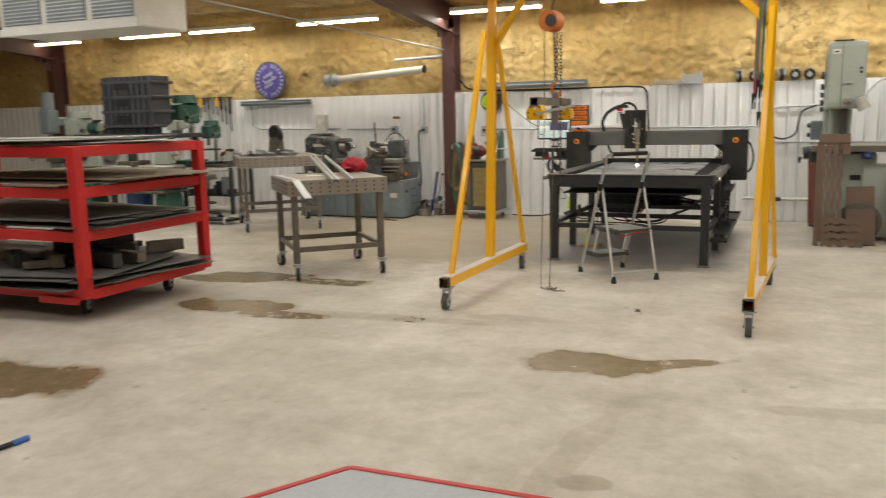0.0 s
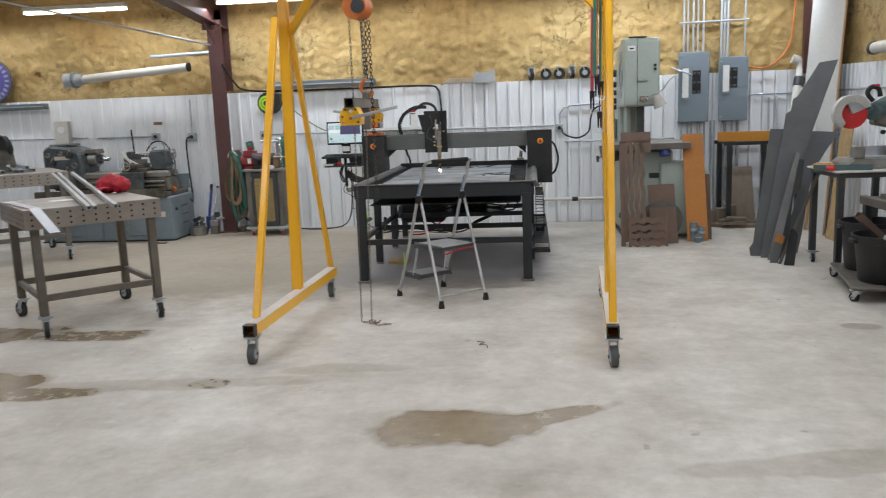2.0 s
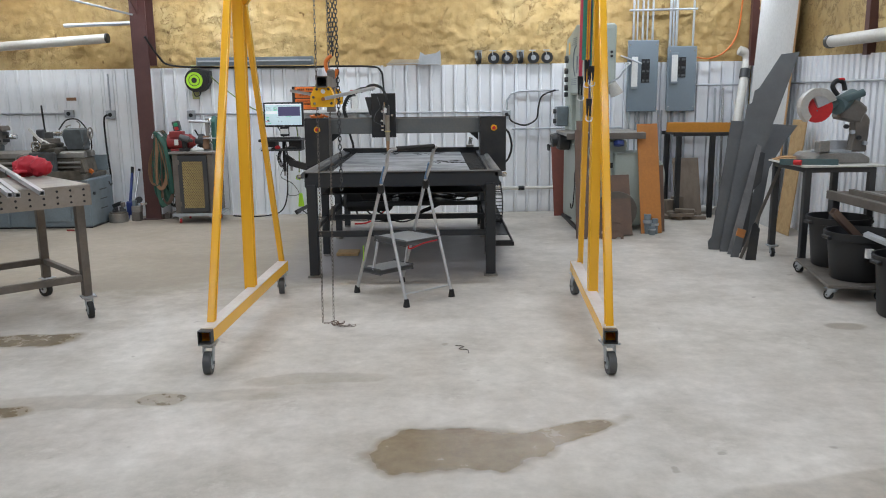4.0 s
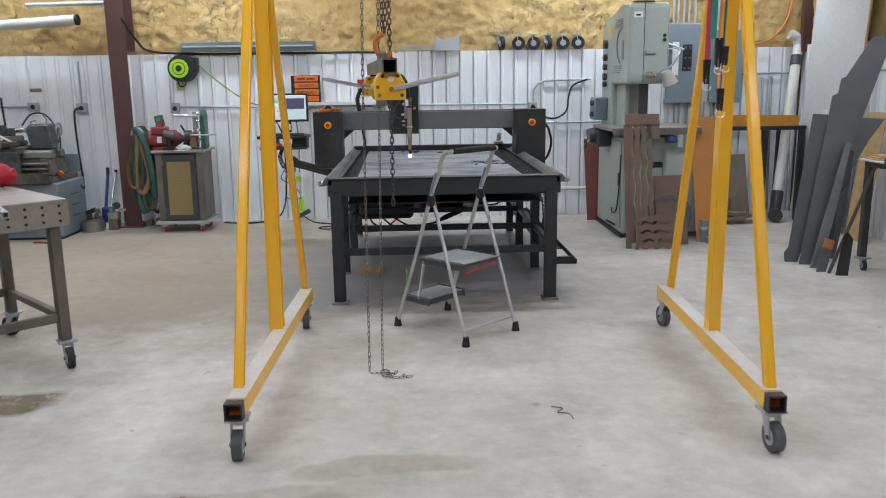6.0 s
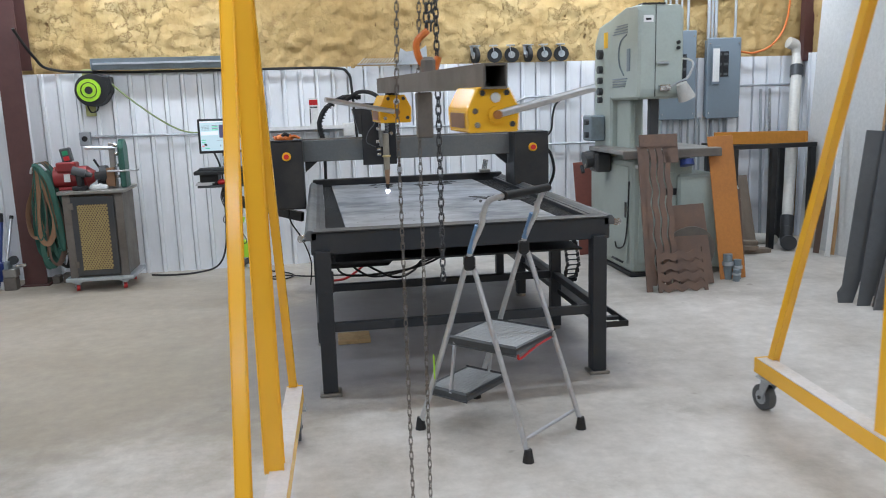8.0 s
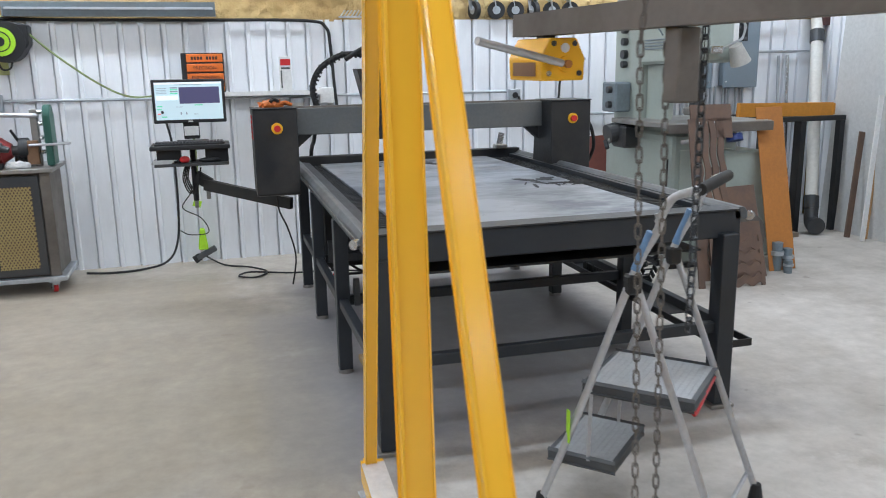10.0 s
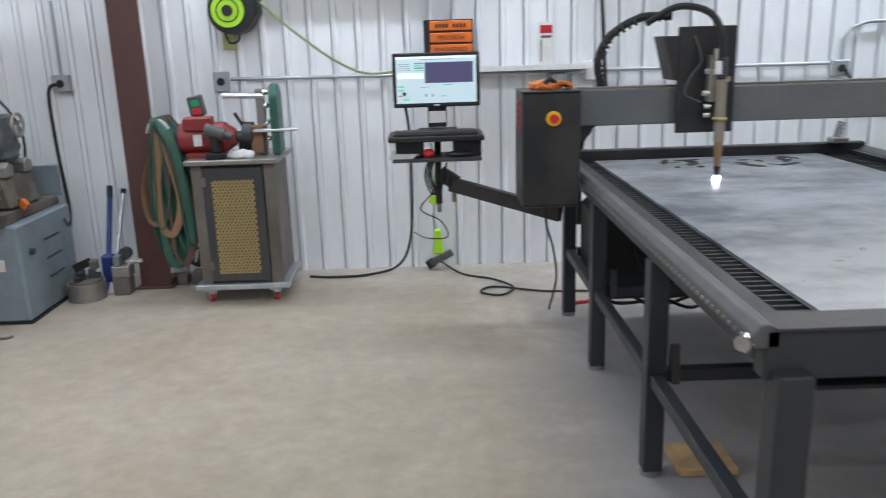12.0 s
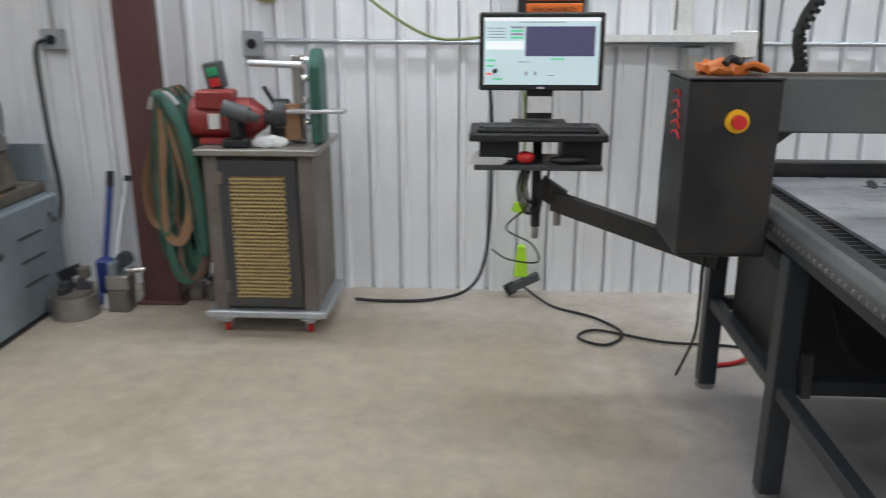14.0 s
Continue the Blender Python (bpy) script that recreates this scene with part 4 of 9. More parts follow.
    for k in range(8):
        ring(b, (tx + 0.005, yf - 0.09, 1.37 + k * 0.012), 0.018, 0.005, seg=12, sub=5)
    part("spring", b, "darksteel", back)
    part("torch_lead", sweep(B(), [(tx, yf - 0.09, 1.44), (tx - 0.01, yf - 0.1, 1.56), (tx - 0.06, yf - 0.06, 1.66), (tx - 0.18, yf + 0.02, 1.69), (tx - 0.30, yf + 0.1, 1.62)], 0.016), "rubber", back, smooth=True)
    for k, (dx, z) in enumerate(((-0.055, 1.40), (-0.06, 1.30), (-0.055, 1.24), (-0.055, 1.20))):
        part("fitting", disc(B(), (tx + dx, yf - 0.07, z), 0.012, 0.03, (1, 0, 0), 10), "chrome", back)
    part("pneumatic_cylinder", rod(B(), (tx - 0.03, yf - 0.09, 1.40), (tx - 0.03, yf - 0.09, 1.50), 0.013, 12), "chrome", back)
    part("white_block", box(B(), (tx - 0.035, yf - 0.11, 1.385), (tx - 0.005, yf - 0.06, 1.445), 0.003), "white", back)
    part("thumb_knob", disc(B(), (cx + 0.10, yf - 0.03, 1.36), 0.014, 0.03, (0, 1, 0), 12), "chrome", back)
    part("wire", sweep(B(), [(cx - 0.06, yf - 0.025, 1.56), (cx - 0.03, yf - 0.05, 1.45), (cx - 0.08, yf - 0.06, 1.38), (cx - 0.1, yf - 0.05, 1.30), (cx - 0.03, yf - 0.07, 1.26)], 0.004, 6), "greyplastic", back)
    # cable carrier
    pts = [(-2.44, yb + 0.16, 1.335), (-2.46, yb + 0.16, 1.45), (-2.40, yb + 0.16, 1.57), (-2.26, yb + 0.14, 1.65), (-2.12, yb + 0.1, 1.65)]
    b = sweep(B(), pts, 0.03, 8, flat=(0.016, 0.021))
    part("cable_carrier", b, "rubber", e, "arched black cable carrier")
    b = bmesh.new()
    P = [Vector(p) for p in pts]
    for i in range(len(P) - 1):
        for k in range(5):
            q = P[i].lerp(P[i + 1], k / 5)
            d = (P[i + 1] - P[i]).normalized() * 0.006
            rod(b, q - d, q + d, 0.0225, 8)
    part("carrier_rib", b, "plastic", e)
    part("plate_cable", sweep(B(), [(-2.44, yb + 0.2, 1.35), (-2.43, 11.2, 1.1), (-2.43, 11.46, 0.95), (-2.43, 11.5, 0.5)], 0.014), "rubber", e)
    # carrier tray beside the table
    xs = -0.80
    b = bmesh.new()
    for x in (xs - 0.08, xs + 0.08):
        box(b, (x - 0.004, y0 + 0.05, 0.25), (x + 0.004, 11.3, 0.285))
    box(b, (xs - 0.08, y0 + 0.05, 0.25), (xs + 0.08, y0 + 0.056, 0.285))
    box(b, (xs - 0.08, 9.2, 0.25), (xs + 0.08, 11.3, 0.255))
    part("carrier_tray", b, "black", e)
    for y in (8.8, 10.4, 11.25):
        part("tray_arm", box(B(), (x1 - 0.03, y - 0.02, 0.255), (xs + 0.08, y + 0.02, 0.275)), "black", e)
    loop = [(xs, 10.2, 0.29), (xs, 9.7, 0.30), (xs, 9.52, 0.36), (xs, 9.44, 0.47), (xs, 9.5, 0.60), (xs, 9.72, 0.68), (xs, 10.5, 0.69)]
    b = bmesh.new()
    P = [Vector(p) for p in loop]
    for i in range(len(P) - 1):
        n = max(2, int((P[i + 1] - P[i]).length / 0.035))
        for k in range(n):
            q = P[i].lerp(P[i + 1], k / n)
            d = (P[i + 1] - P[i]).normalized()
            for s in (-0.04, 0.04):
                bar(b, q - d * 0.014 + Vector((s, 0, 0)), q + d * 0.014 + Vector((s, 0, 0)), 0.008, 0.045, (0, d.z, -d.y) if abs(d.z) > 0.01 else (0, 0, 1))
            rod(b, q + Vector((-0.04, 0, 0)), q + Vector((0.04, 0, 0)), 0.005, 5)
    part("cable_carrier", b, "plastic", e, "ladder-like black cable carrier loop")
    part("carrier_hose", sweep(B(), [(-0.645, yb - 0.1, 1.2), (-0.60, yb - 0.1, 1.14), (-0.57, yb - 0.08, 1.0), (-0.6, yb, 0.86), (-0.66, yb + 0.05, 0.8)], 0.012), "rubber", e)
    part("clamp", bar(B(), (-1.02, 11.36, 0.95), (-1.0, 11.34, 1.07), 0.02, 0.04), "chrome", e, "bright clamp on the rail")
    part("clamp_jaw", box(B(), (-1.06, 11.3, 0.955), (-0.97, 11.38, 0.985), 0.005), "steel", e)
    part("cord_loop", sweep(B(), [(-2.74, 10.7, 0.80), (-2.73, 10.75, 0.68), (-2.66, 11.0, 0.5), (-2.60, 11.25, 0.25), (-2.62, 11.4, 0.012)], 0.006), "rubber", e)


cutting_table()


def glove():
    e = thing("work_glove", "crumpled orange and black work glove on the motor housing", "glove", (-2.74, 10.70, 1.332))
    b = bmesh.new()
    bmesh.ops.create_icosphere(b, subdivisions=3, radius=1)
    for v in b.verts:
        p = v.co.copy()
        v.co = Vector((p.x * 0.075, p.y * 0.05, max(0, p.z * 0.034 + 0.012 + 0.02 * noise.noise(p * 2.1)))) * (1 + 0.3 * noise.noise(p * 3)) + Vector((-2.74, 10.70, 1.334))
    g = part("palm", b, "orange", e, smooth=True)
    b = bmesh.new()
    for k in range(4):
        sweep(b, [(-2.70, 10.67 + 0.02 * k, 1.355), (-2.66, 10.665 + 0.025 * k, 1.368 - 0.004 * k), (-2.62, 10.66 + 0.03 * k, 1.349)], 0.010, 7)
    part("fingers", b, "orange", e)
    part("cuff", sweep(B(), [(-2.75, 10.65, 1.37), (-2.73, 10.66, 1.385), (-2.70, 10.67, 1.37)], 0.012, 7), "plastic", e)


glove()


def step_stool():
    e = thing("step_stool", "grey folding aluminium two-step ladder with a top rail", "step ladder", (-1.65, 7.85, 0))
    Vv = Vector
    feet = {"bl": Vv((-2.05, 8.01, 0)), "nl": Vv((-1.626, 7.535, 0)), "nr": Vv((-1.282, 7.835, 0)), "br": Vv((-1.70, 8.36, 0))}
    # the step side faces the table's left; the rear pair of legs stands to the right
    fl, fr, rl, rr = feet["bl"], feet["br"], feet["nl"], feet["nr"]
    hl, hr = Vv((-1.822, 7.825, 0.885)), Vv((-1.485, 8.135, 0.885))
    tl, tr = Vv((-1.765, 7.775, 1.10)), Vv((-1.43, 8.075, 1.10))
    for a, h, t in ((fl, hl, tl), (fr, hr, tr)):
        part("front_leg", sweep(B(), [a + Vv((0, 0, 0.03)), a.lerp(h, 0.5), h, t - Vv((0.0, 0, 0.05)), t], 0.0135, 10), "alu", e, smooth=True)
    for a, h in ((rl, hl), (rr, hr)):
        part("rear_leg", rod(B(), a + Vv((0, 0, 0.03)), h + Vv((0.02, 0.0, -0.03)), 0.0125, 10), "alu", e, smooth=True)
    for h, t in ((hl, tl), (hr, tr)):
        part("side_trim", rod(B(), h.lerp(t, 0.12), h.lerp(t, 0.72), 0.0148, 10), "bluegrey", e, "blue painted tube section", smooth=True)
    part("top_rail", sweep(B(), [tl - Vv((0, 0, 0.03)), tl + Vv((0.02, -0.04, 0.05)), tl + Vv((0.07, -0.085, 0.08)), tl.lerp(tr, 0.5) + Vv((0.055, -0.11, 0.082)), tr + Vv((0.03, -0.12, 0.08)), tr + Vv((0.02, -0.05, 0.05)), tr - Vv((0, 0, 0.03))], 0.0135, 10), "alu", e, smooth=True)
    part("grip", rod(B(), (-1.68, 7.685, 1.182), (-1.41, 7.935, 1.182), 0.019, 12), "rubber", e, "black foam grip", smooth=True)
    for h in (hl, hr):
        part("hinge", box(B(), h + Vv((-0.022, -0.022, -0.055)), h + Vv((0.03, 0.022, 0.012)), 0.008), "plastic", e)
    for a in feet.values():
        b = bmesh.new()
        bmesh.ops.create_cone(b, cap_ends=True, segments=12, radius1=0.027, radius2=0.017, depth=0.06, matrix=Matrix.Translation(a + Vv((0, 0, 0.03))))
        part("rubber_foot", b, "rubber", e)
    part("spreader", rod(B(), rl.lerp(hl, 0.1), rr.lerp(hr, 0.1), 0.008, 8), "alu", e)

    side, fwd = Vv((0.72, 0.694, 0)), Vv((0.694, -0.72, 0))

    def tread(name, corner, w, deep, mat):
        m = Matrix((side, fwd, Vv((0, 0, 1)))).transposed().to_4x4()
        m.translation = Vv(corner)
        st = part(name, box(B(), (0, 0, -0.032), (w, deep, 0.0), 0.01, m), mat, e)
        b = bmesh.new()
        n = int(deep / 0.022)
        for k in range(n):
            yy = 0.012 + k * (deep - 0.024) / n
            box(b, (0.015, yy, 0.0), (w - 0.015, yy + 0.009, 0.003), 0, m)
        part("tread_mat", box(B(), (0.008, 0.008, 0.0), (w - 0.008, deep - 0.008, 0.0015), 0, m), "rubbergrey", st, "dusty grey mat")
        part("tread_rib", b, "rubbergrey", st, "ribbed rubber mat")
        return m

    m2 = tread("lower_step", (-2.005, 8.035, 0.21), 0.34, 0.23, "greyplastic")
    w = 0.36
    m = tread("upper_step", (-1.89, 8.005, 0.465), w, 0.37, "greyplastic")
    part("red_latch", sweep(B(), [m @ Vv((0.03, 0.372, -0.03)), m @ Vv((0.04, 0.374, -0.06)), m @ Vv((w / 2, 0.378, -0.035)), m @ Vv((w - 0.03, 0.374, -0.03))], 0.006, 6), "redplastic", e)
    for s in (0.012, w - 0.012):
        part("step_link", bar(B(), m @ Vv((s, 0.02, -0.02)), m2 @ Vv((s - 0.01, 0.14, -0.01)), 0.012, 0.02), "alu", e)
    part("warning_label", box(B(), (-1.985, 7.93, 0.28), (-1.98, 7.95, 0.4)), "lime", e)


step_stool()


# ---- computer on its arm ----
def screen_material():
    return glow("screen_background", (0.50, 0.63, 0.67), 0.42)


M["screen"] = screen_material()
M["screen_dark"] = glow("screen_dark_panel", (0.075, 0.07, 0.15), 0.3)
M["screen_white"] = glow("screen_white", (0.80, 0.86, 0.9), 0.45)
M["screen_green"] = glow("screen_green", (0.1, 0.5, 0.3), 0.6)
M["screen_red"] = glow("screen_red", (0.7, 0.15, 0.15), 0.6)
M["screen_ink"] = glow("screen_ink", (0.2, 0.24, 0.28), 0.5)


def computer_station():
    e = thing("computer_stand", "black swing arm with a keyboard tray and shelf", "computer stand", (-3.25, 11.32, 0.7))
    yk = 11.30
    part("keyboard_tray", box(B(), (-3.53, yk - 0.16, 1.055), (-2.985, yk + 0.14, 1.085), 0.006), "plastic", e)
    for xa, xb in ((-3.49, -3.33), (-3.16, -3.0)):
        part("tray_side", box(B(), (xa, yk - 0.1, 0.965), (xb, yk + 0.1, 1.055), 0.004), "plastic", e)
    part("lower_shelf", box(B(), (-3.51, yk - 0.14, 0.945), (-3.0, yk + 0.12, 0.965), 0.004), "darksteel", e)
    part("pole", rod(B(), (-3.25, yk + 0.02, 0.69), (-3.25, yk + 0.02, 1.06), 0.02, 12), "plastic", e)
    part("pole_tip", rod(B(), (-3.25, yk + 0.02, 0.64), (-3.25, yk + 0.02, 0.69), 0.014, 12), "steel", e)
    part("elbow_arm", bar(B(), (-3.24, yk + 0.02, 0.86), (-3.14, yk + 0.0, 0.80), 0.04, 0.08), "black", e)
    part("elbow_pin", rod(B(), (-3.16, yk, 0.70), (-3.16, yk, 0.85), 0.016, 10), "steel", e)
    part("arm", bar(B(), (-3.18, yk, 0.80), (-2.60, 10.88, 0.70), 0.04, 0.075), "black", e)
    for k in range(4):
        part("cable", sweep(B(), [(-3.30 + 0.01 * k, yk, 0.95), (-3.33 + 0.012 * k, yk - 0.02, 0.85), (-3.29 + 0.015 * k, yk, 0.745), (-3.23, yk - 0.03, 0.80), (-3.2, yk, 0.92)], 0.005, 6), "rubber", e)

    m = thing("monitor", "black computer monitor showing cutting software on a pale screen", "monitor", (-3.245, 11.40, 1.085))
    ym = 11.36
    tilt = Matrix.Translation((-3.245, ym, 1.375)) @ Matrix.Rotation(radians(-1.5), 4, "X") @ Matrix.Translation((3.245, -ym, -1.375))
    case = part("case", box(B(), (-3.495, ym, 1.225), (-2.995, ym + 0.045, 1.525), 0.006, tilt), "plastic", m)
    part("screen", box(B(), (-3.475, ym - 0.003, 1.248), (-3.015, ym - 0.001, 1.505), 0, tilt), "screen", m, "lit pale blue screen")

    def patch(x, z, w, h, mat):
        part("screen_patch", box(B(), (-3.475 + x * 0.46, ym - 0.0045, 1.505 - (z + h) * 0.257), (-3.475 + (x + w) * 0.46, ym - 0.0035, 1.505 - z * 0.257), 0, tilt), mat, case)

    patch(0.36, 0.13, 0.6, 0.44, "screen_dark")
    patch(0.0, 0.0, 1.0, 0.05, "screen_white")
    patch(0.02, 0.35, 0.32, 0.12, "screen_white")
    for k in range(4):
        patch(0.23, 0.13 + 0.05 * k, 0.11, 0.03, "screen_green" if k % 2 else "screen_ink")
        patch(0.03, 0.15 + 0.045 * k, 0.15, 0.012, "screen_ink")
    for x, z, w, h, c in ((0.02, 0.62, 0.08, 0.03, "screen_green"), (0.02, 0.7, 0.07, 0.03, "screen_green"), (0.58, 0.6, 0.12, 0.025, "screen_green"), (0.02, 0.82, 0.05, 0.03, "screen_red"), (0.08, 0.9, 0.08, 0.03, "screen_green"),
                          (0.36, 0.8, 0.02, 0.06, "screen_ink"), (0.44, 0.8, 0.02, 0.06, "screen_ink"), (0.3, 0.65, 0.1, 0.012, "screen_ink"), (0.56, 0.85, 0.06, 0.012, "screen_ink"), (0.3, 0.06, 0.4, 0.012, "screen_ink")):
        patch(x, z, w, h, c)
    part("maker_mark", box(B(), (-3.26, ym - 0.002, 1.232), (-3.23, ym - 0.0005, 1.24), 0, tilt), "white", case)
    part("neck", box(B(), (-3.30, ym + 0.02, 1.11), (-3.19, ym + 0.06, 1.26), 0.005), "plastic", m)
    part("stand_base", box(B(), (-3.36, ym - 0.05, 1.085), (-3.13, ym + 0.1, 1.1), 0.006), "plastic", m)
    part("note", box(B(), (-3.295, ym + 0.013, 1.135), (-3.195, ym + 0.017, 1.20)), "white", m, "pale card on the monitor stand")
    k = thing("keyboard", "dusty black computer keyboard on the tray", "keyboard", (-3.26, yk - 0.06, 1.085))
    part("base", box(B(), (-3.5, yk - 0.14, 1.085), (-3.02, yk - 0.0, 1.098), 0.003), "plastic", k)
    b = bmesh.new()
    for r in range(5):
        for c in range(20):
            if (r * 7 + c * 3) % 31:
                box(b, (-3.49 + c * 0.0232, yk - 0.132 + r * 0.025, 1.098), (-3.49 + c * 0.0232 + 0.019, yk - 0.132 + r * 0.025 + 0.02, 1.107))
    part("keys", b, "darksteel", k)
    for nm, lb, cat, x, w, h, mt in (("tape_measure", "red and black pocket tape measure on the shelf", "tape measure", -3.30, 0.07, 0.05, "redplastic"), ("computer_mouse", "black computer mouse on the shelf", "mouse", -3.36, 0.05, 0.03, "plastic"), ("safety_glasses", "dark safety glasses lying on the shelf", "glasses", -3.14, 0.15, 0.035, "plastic"), ("paper_stack", "loose grey papers on the shelf", "papers", -3.45, 0.13, 0.018, "board")):
        b = bmesh.new()
        if nm == "paper_stack":
            for q in range(5):
                box(b, (x - w / 2 + 0.004 * q, yk - 0.13, 0.965 + 0.005 * q), (x + w / 2 + 0.008 * q, yk + 0.03, 0.969 + 0.005 * q))
        else:
            bmesh.ops.create_icosphere(b, subdivisions=2, radius=1)
            for v in b.verts:
                v.co = Vector((x + v.co.x * w / 2, yk - 0.1 + v.co.y * 0.035, max(0.965, 0.965 + h * 0.45 + v.co.z * h / 2)))
        tagged(part(nm, b, mt, None, smooth=nm != "paper_stack"), lb, cat)
    e.scale, m.scale, k.scale = (0.94, 1, 1), (0.95, 1, 0.97), (0.94, 1, 1)


computer_station()


# ---- wall fittings ----
WF = WALL_Y - 0.018


def conduit(name, pts, r=0.012, label="galvanised conduit run along the sheet metal wall", mat="galv", cat="conduit"):
    P = [Vector(p) for p in pts]
    b = bmesh.new()
    for a, c in zip(P, P[1:]):
        rod(b, a, c, r, 10)
    for p in P[1:-1]:
        bmesh.ops.create_uvsphere(b, u_segments=8, v_segments=6, radius=r * 1.02, matrix=Matrix.Translation(p))
    return tagged(part(name, b, mat, None, smooth=True), label, cat)


def hose(name, pts, r, mat, label, cat="cable"):
    return tagged(part(name, sweep(B(), pts, r, 8), mat, None, smooth=True), label, cat)


def junction_box(x, z, w=0.11, h=0.11, mat="galv", label="square galvanised outlet box on the wall", socket=True):
    e = thing("outlet_box", label, "outlet", (x, WF, z))
    part("box", box(B(), (x - w / 2, WF - 0.05, z - h / 2), (x + w / 2, WF, z + h / 2), 0.006), mat, e)
    if socket:
        part("socket", disc(B(), (x, WF - 0.054, z), 0.026, 0.01, (0, 1, 0), 16), "plastic", e)
    return e


conduit("conduit", [(-4.62, WF - 0.02, 1.365), (-2.22, WF - 0.02, 1.345)])
conduit("conduit", [(-2.12, WF - 0.02, 1.35), (-0.56, WF - 0.02, 1.345)])
conduit("conduit", [(-7.2, WF - 0.02, 1.40), (-6.36, WF - 0.02, 1.395)])
conduit("conduit", [(-8.6, WF - 0.02, 1.42), (-7.35, WF - 0.02, 1.41)])
conduit("conduit", [(-0.42, WF - 0.02, 1.12), (1.05, WF - 0.02, 1.12)])
conduit("conduit", [(-0.48, WF - 0.02, 1.36), (-0.48, WF - 0.02, 1.50), (-0.43, WF - 0.02, 1.575), (-0.33, WF - 0.02, 1.61), (0.2, WF - 0.02, 1.62)])
conduit("conduit", [(2.0, WF - 0.02, 1.66), (2.62, WF - 0.02, 1.66)])
conduit("conduit", [(EAST_X - 0.04, 11.2, 1.66), (EAST_X - 0.04, 9.0, 1.66)])
conduit("conduit", [(-5.75, WF - 0.02, 1.41), (-5.75, WF - 0.02, 1.9)], 0.011)
conduit("conduit", [(-9.2, WF - 0.02, 1.9), (-9.18, WF - 0.02, 1.5), (-9.0, WF - 0.02, 1.42), (-8.8, WF - 0.02, 1.42)], 0.012)
conduit("air_pipe", [(-0.75, WF - 0.06, 0.33), (0.15, WF - 0.06, 0.33)], 0.022, "pale air pipe low on the wall", "pvc", "pipe")
tagged(part("pipe_coupling", rod(B(), (-0.33, WF - 0.06, 0.33), (-0.25, WF - 0.06, 0.33), 0.03, 12), "plastic"), "black coupling on the pale air pipe", "pipe fitting")
hose("power_cable", [(-5.1, 12.1, 2.35), (-5.02, 12.3, 2.12), (-4.9, WF - 0.02, 2.0), (-4.3, WF - 0.03, 1.965), (-3.2, WF - 0.03, 1.96), (-2.32, WF - 0.03, 1.955), (-2.15, WF - 0.03, 1.90), (-2.12, WF - 0.03, 1.75), (-2.10, WF - 0.04, 1.40), (-2.08, WF - 0.05, 1.15)], 0.013, "rubber", "black cable bent down along the wall")
junction_box(-4.68, 1.35, 0.1, 0.13, "galv", "galvanised outlet box below the hose reel")
junction_box(-2.17, 1.35, 0.12, 0.13, "white", "pale junction box on the conduit", False)
junction_box(-0.49, 1.31, 0.11, 0.11)
junction_box(-6.3, 1.39, 0.12, 0.10)
junction_box(-5.75, 1.37, 0.12, 0.11)
junction_box(-8.75, 1.42, 0.09, 0.12, "plastic", "dark outlet box on the far wall", False)
hose("extension_cord", [(-0.46, WF - 0.06, 1.30), (-0.42, WF - 0.09, 1.22), (-0.25, WF - 0.1, 1.17), (-0.1, WF - 0.09, 1.25), (-0.07, WF - 0.08, 1.42), (-0.02, WF - 0.08, 1.55), (0.15, WF - 0.08, 1.62)], 0.011, "rubber", "black cord looping from the wall outlet")
hose("wall_cable", [(-5.77, WF - 0.08, 1.37), (-5.82, WF - 0.09, 1.3), (-5.82, WF - 0.08, 0.9), (-5.80, WF - 0.08, 0.55), (-5.74, 12.2, 0.40)], 0.012, "rubber", "thick black cord hanging from the wall socket")
tagged(part("tape_patch", box(B(), (-6.33, WF - 0.004, 1.56), (-6.2, WF - 0.001, 1.60)), "tanbelt"), "strip of brown tape on the wall", "tape")


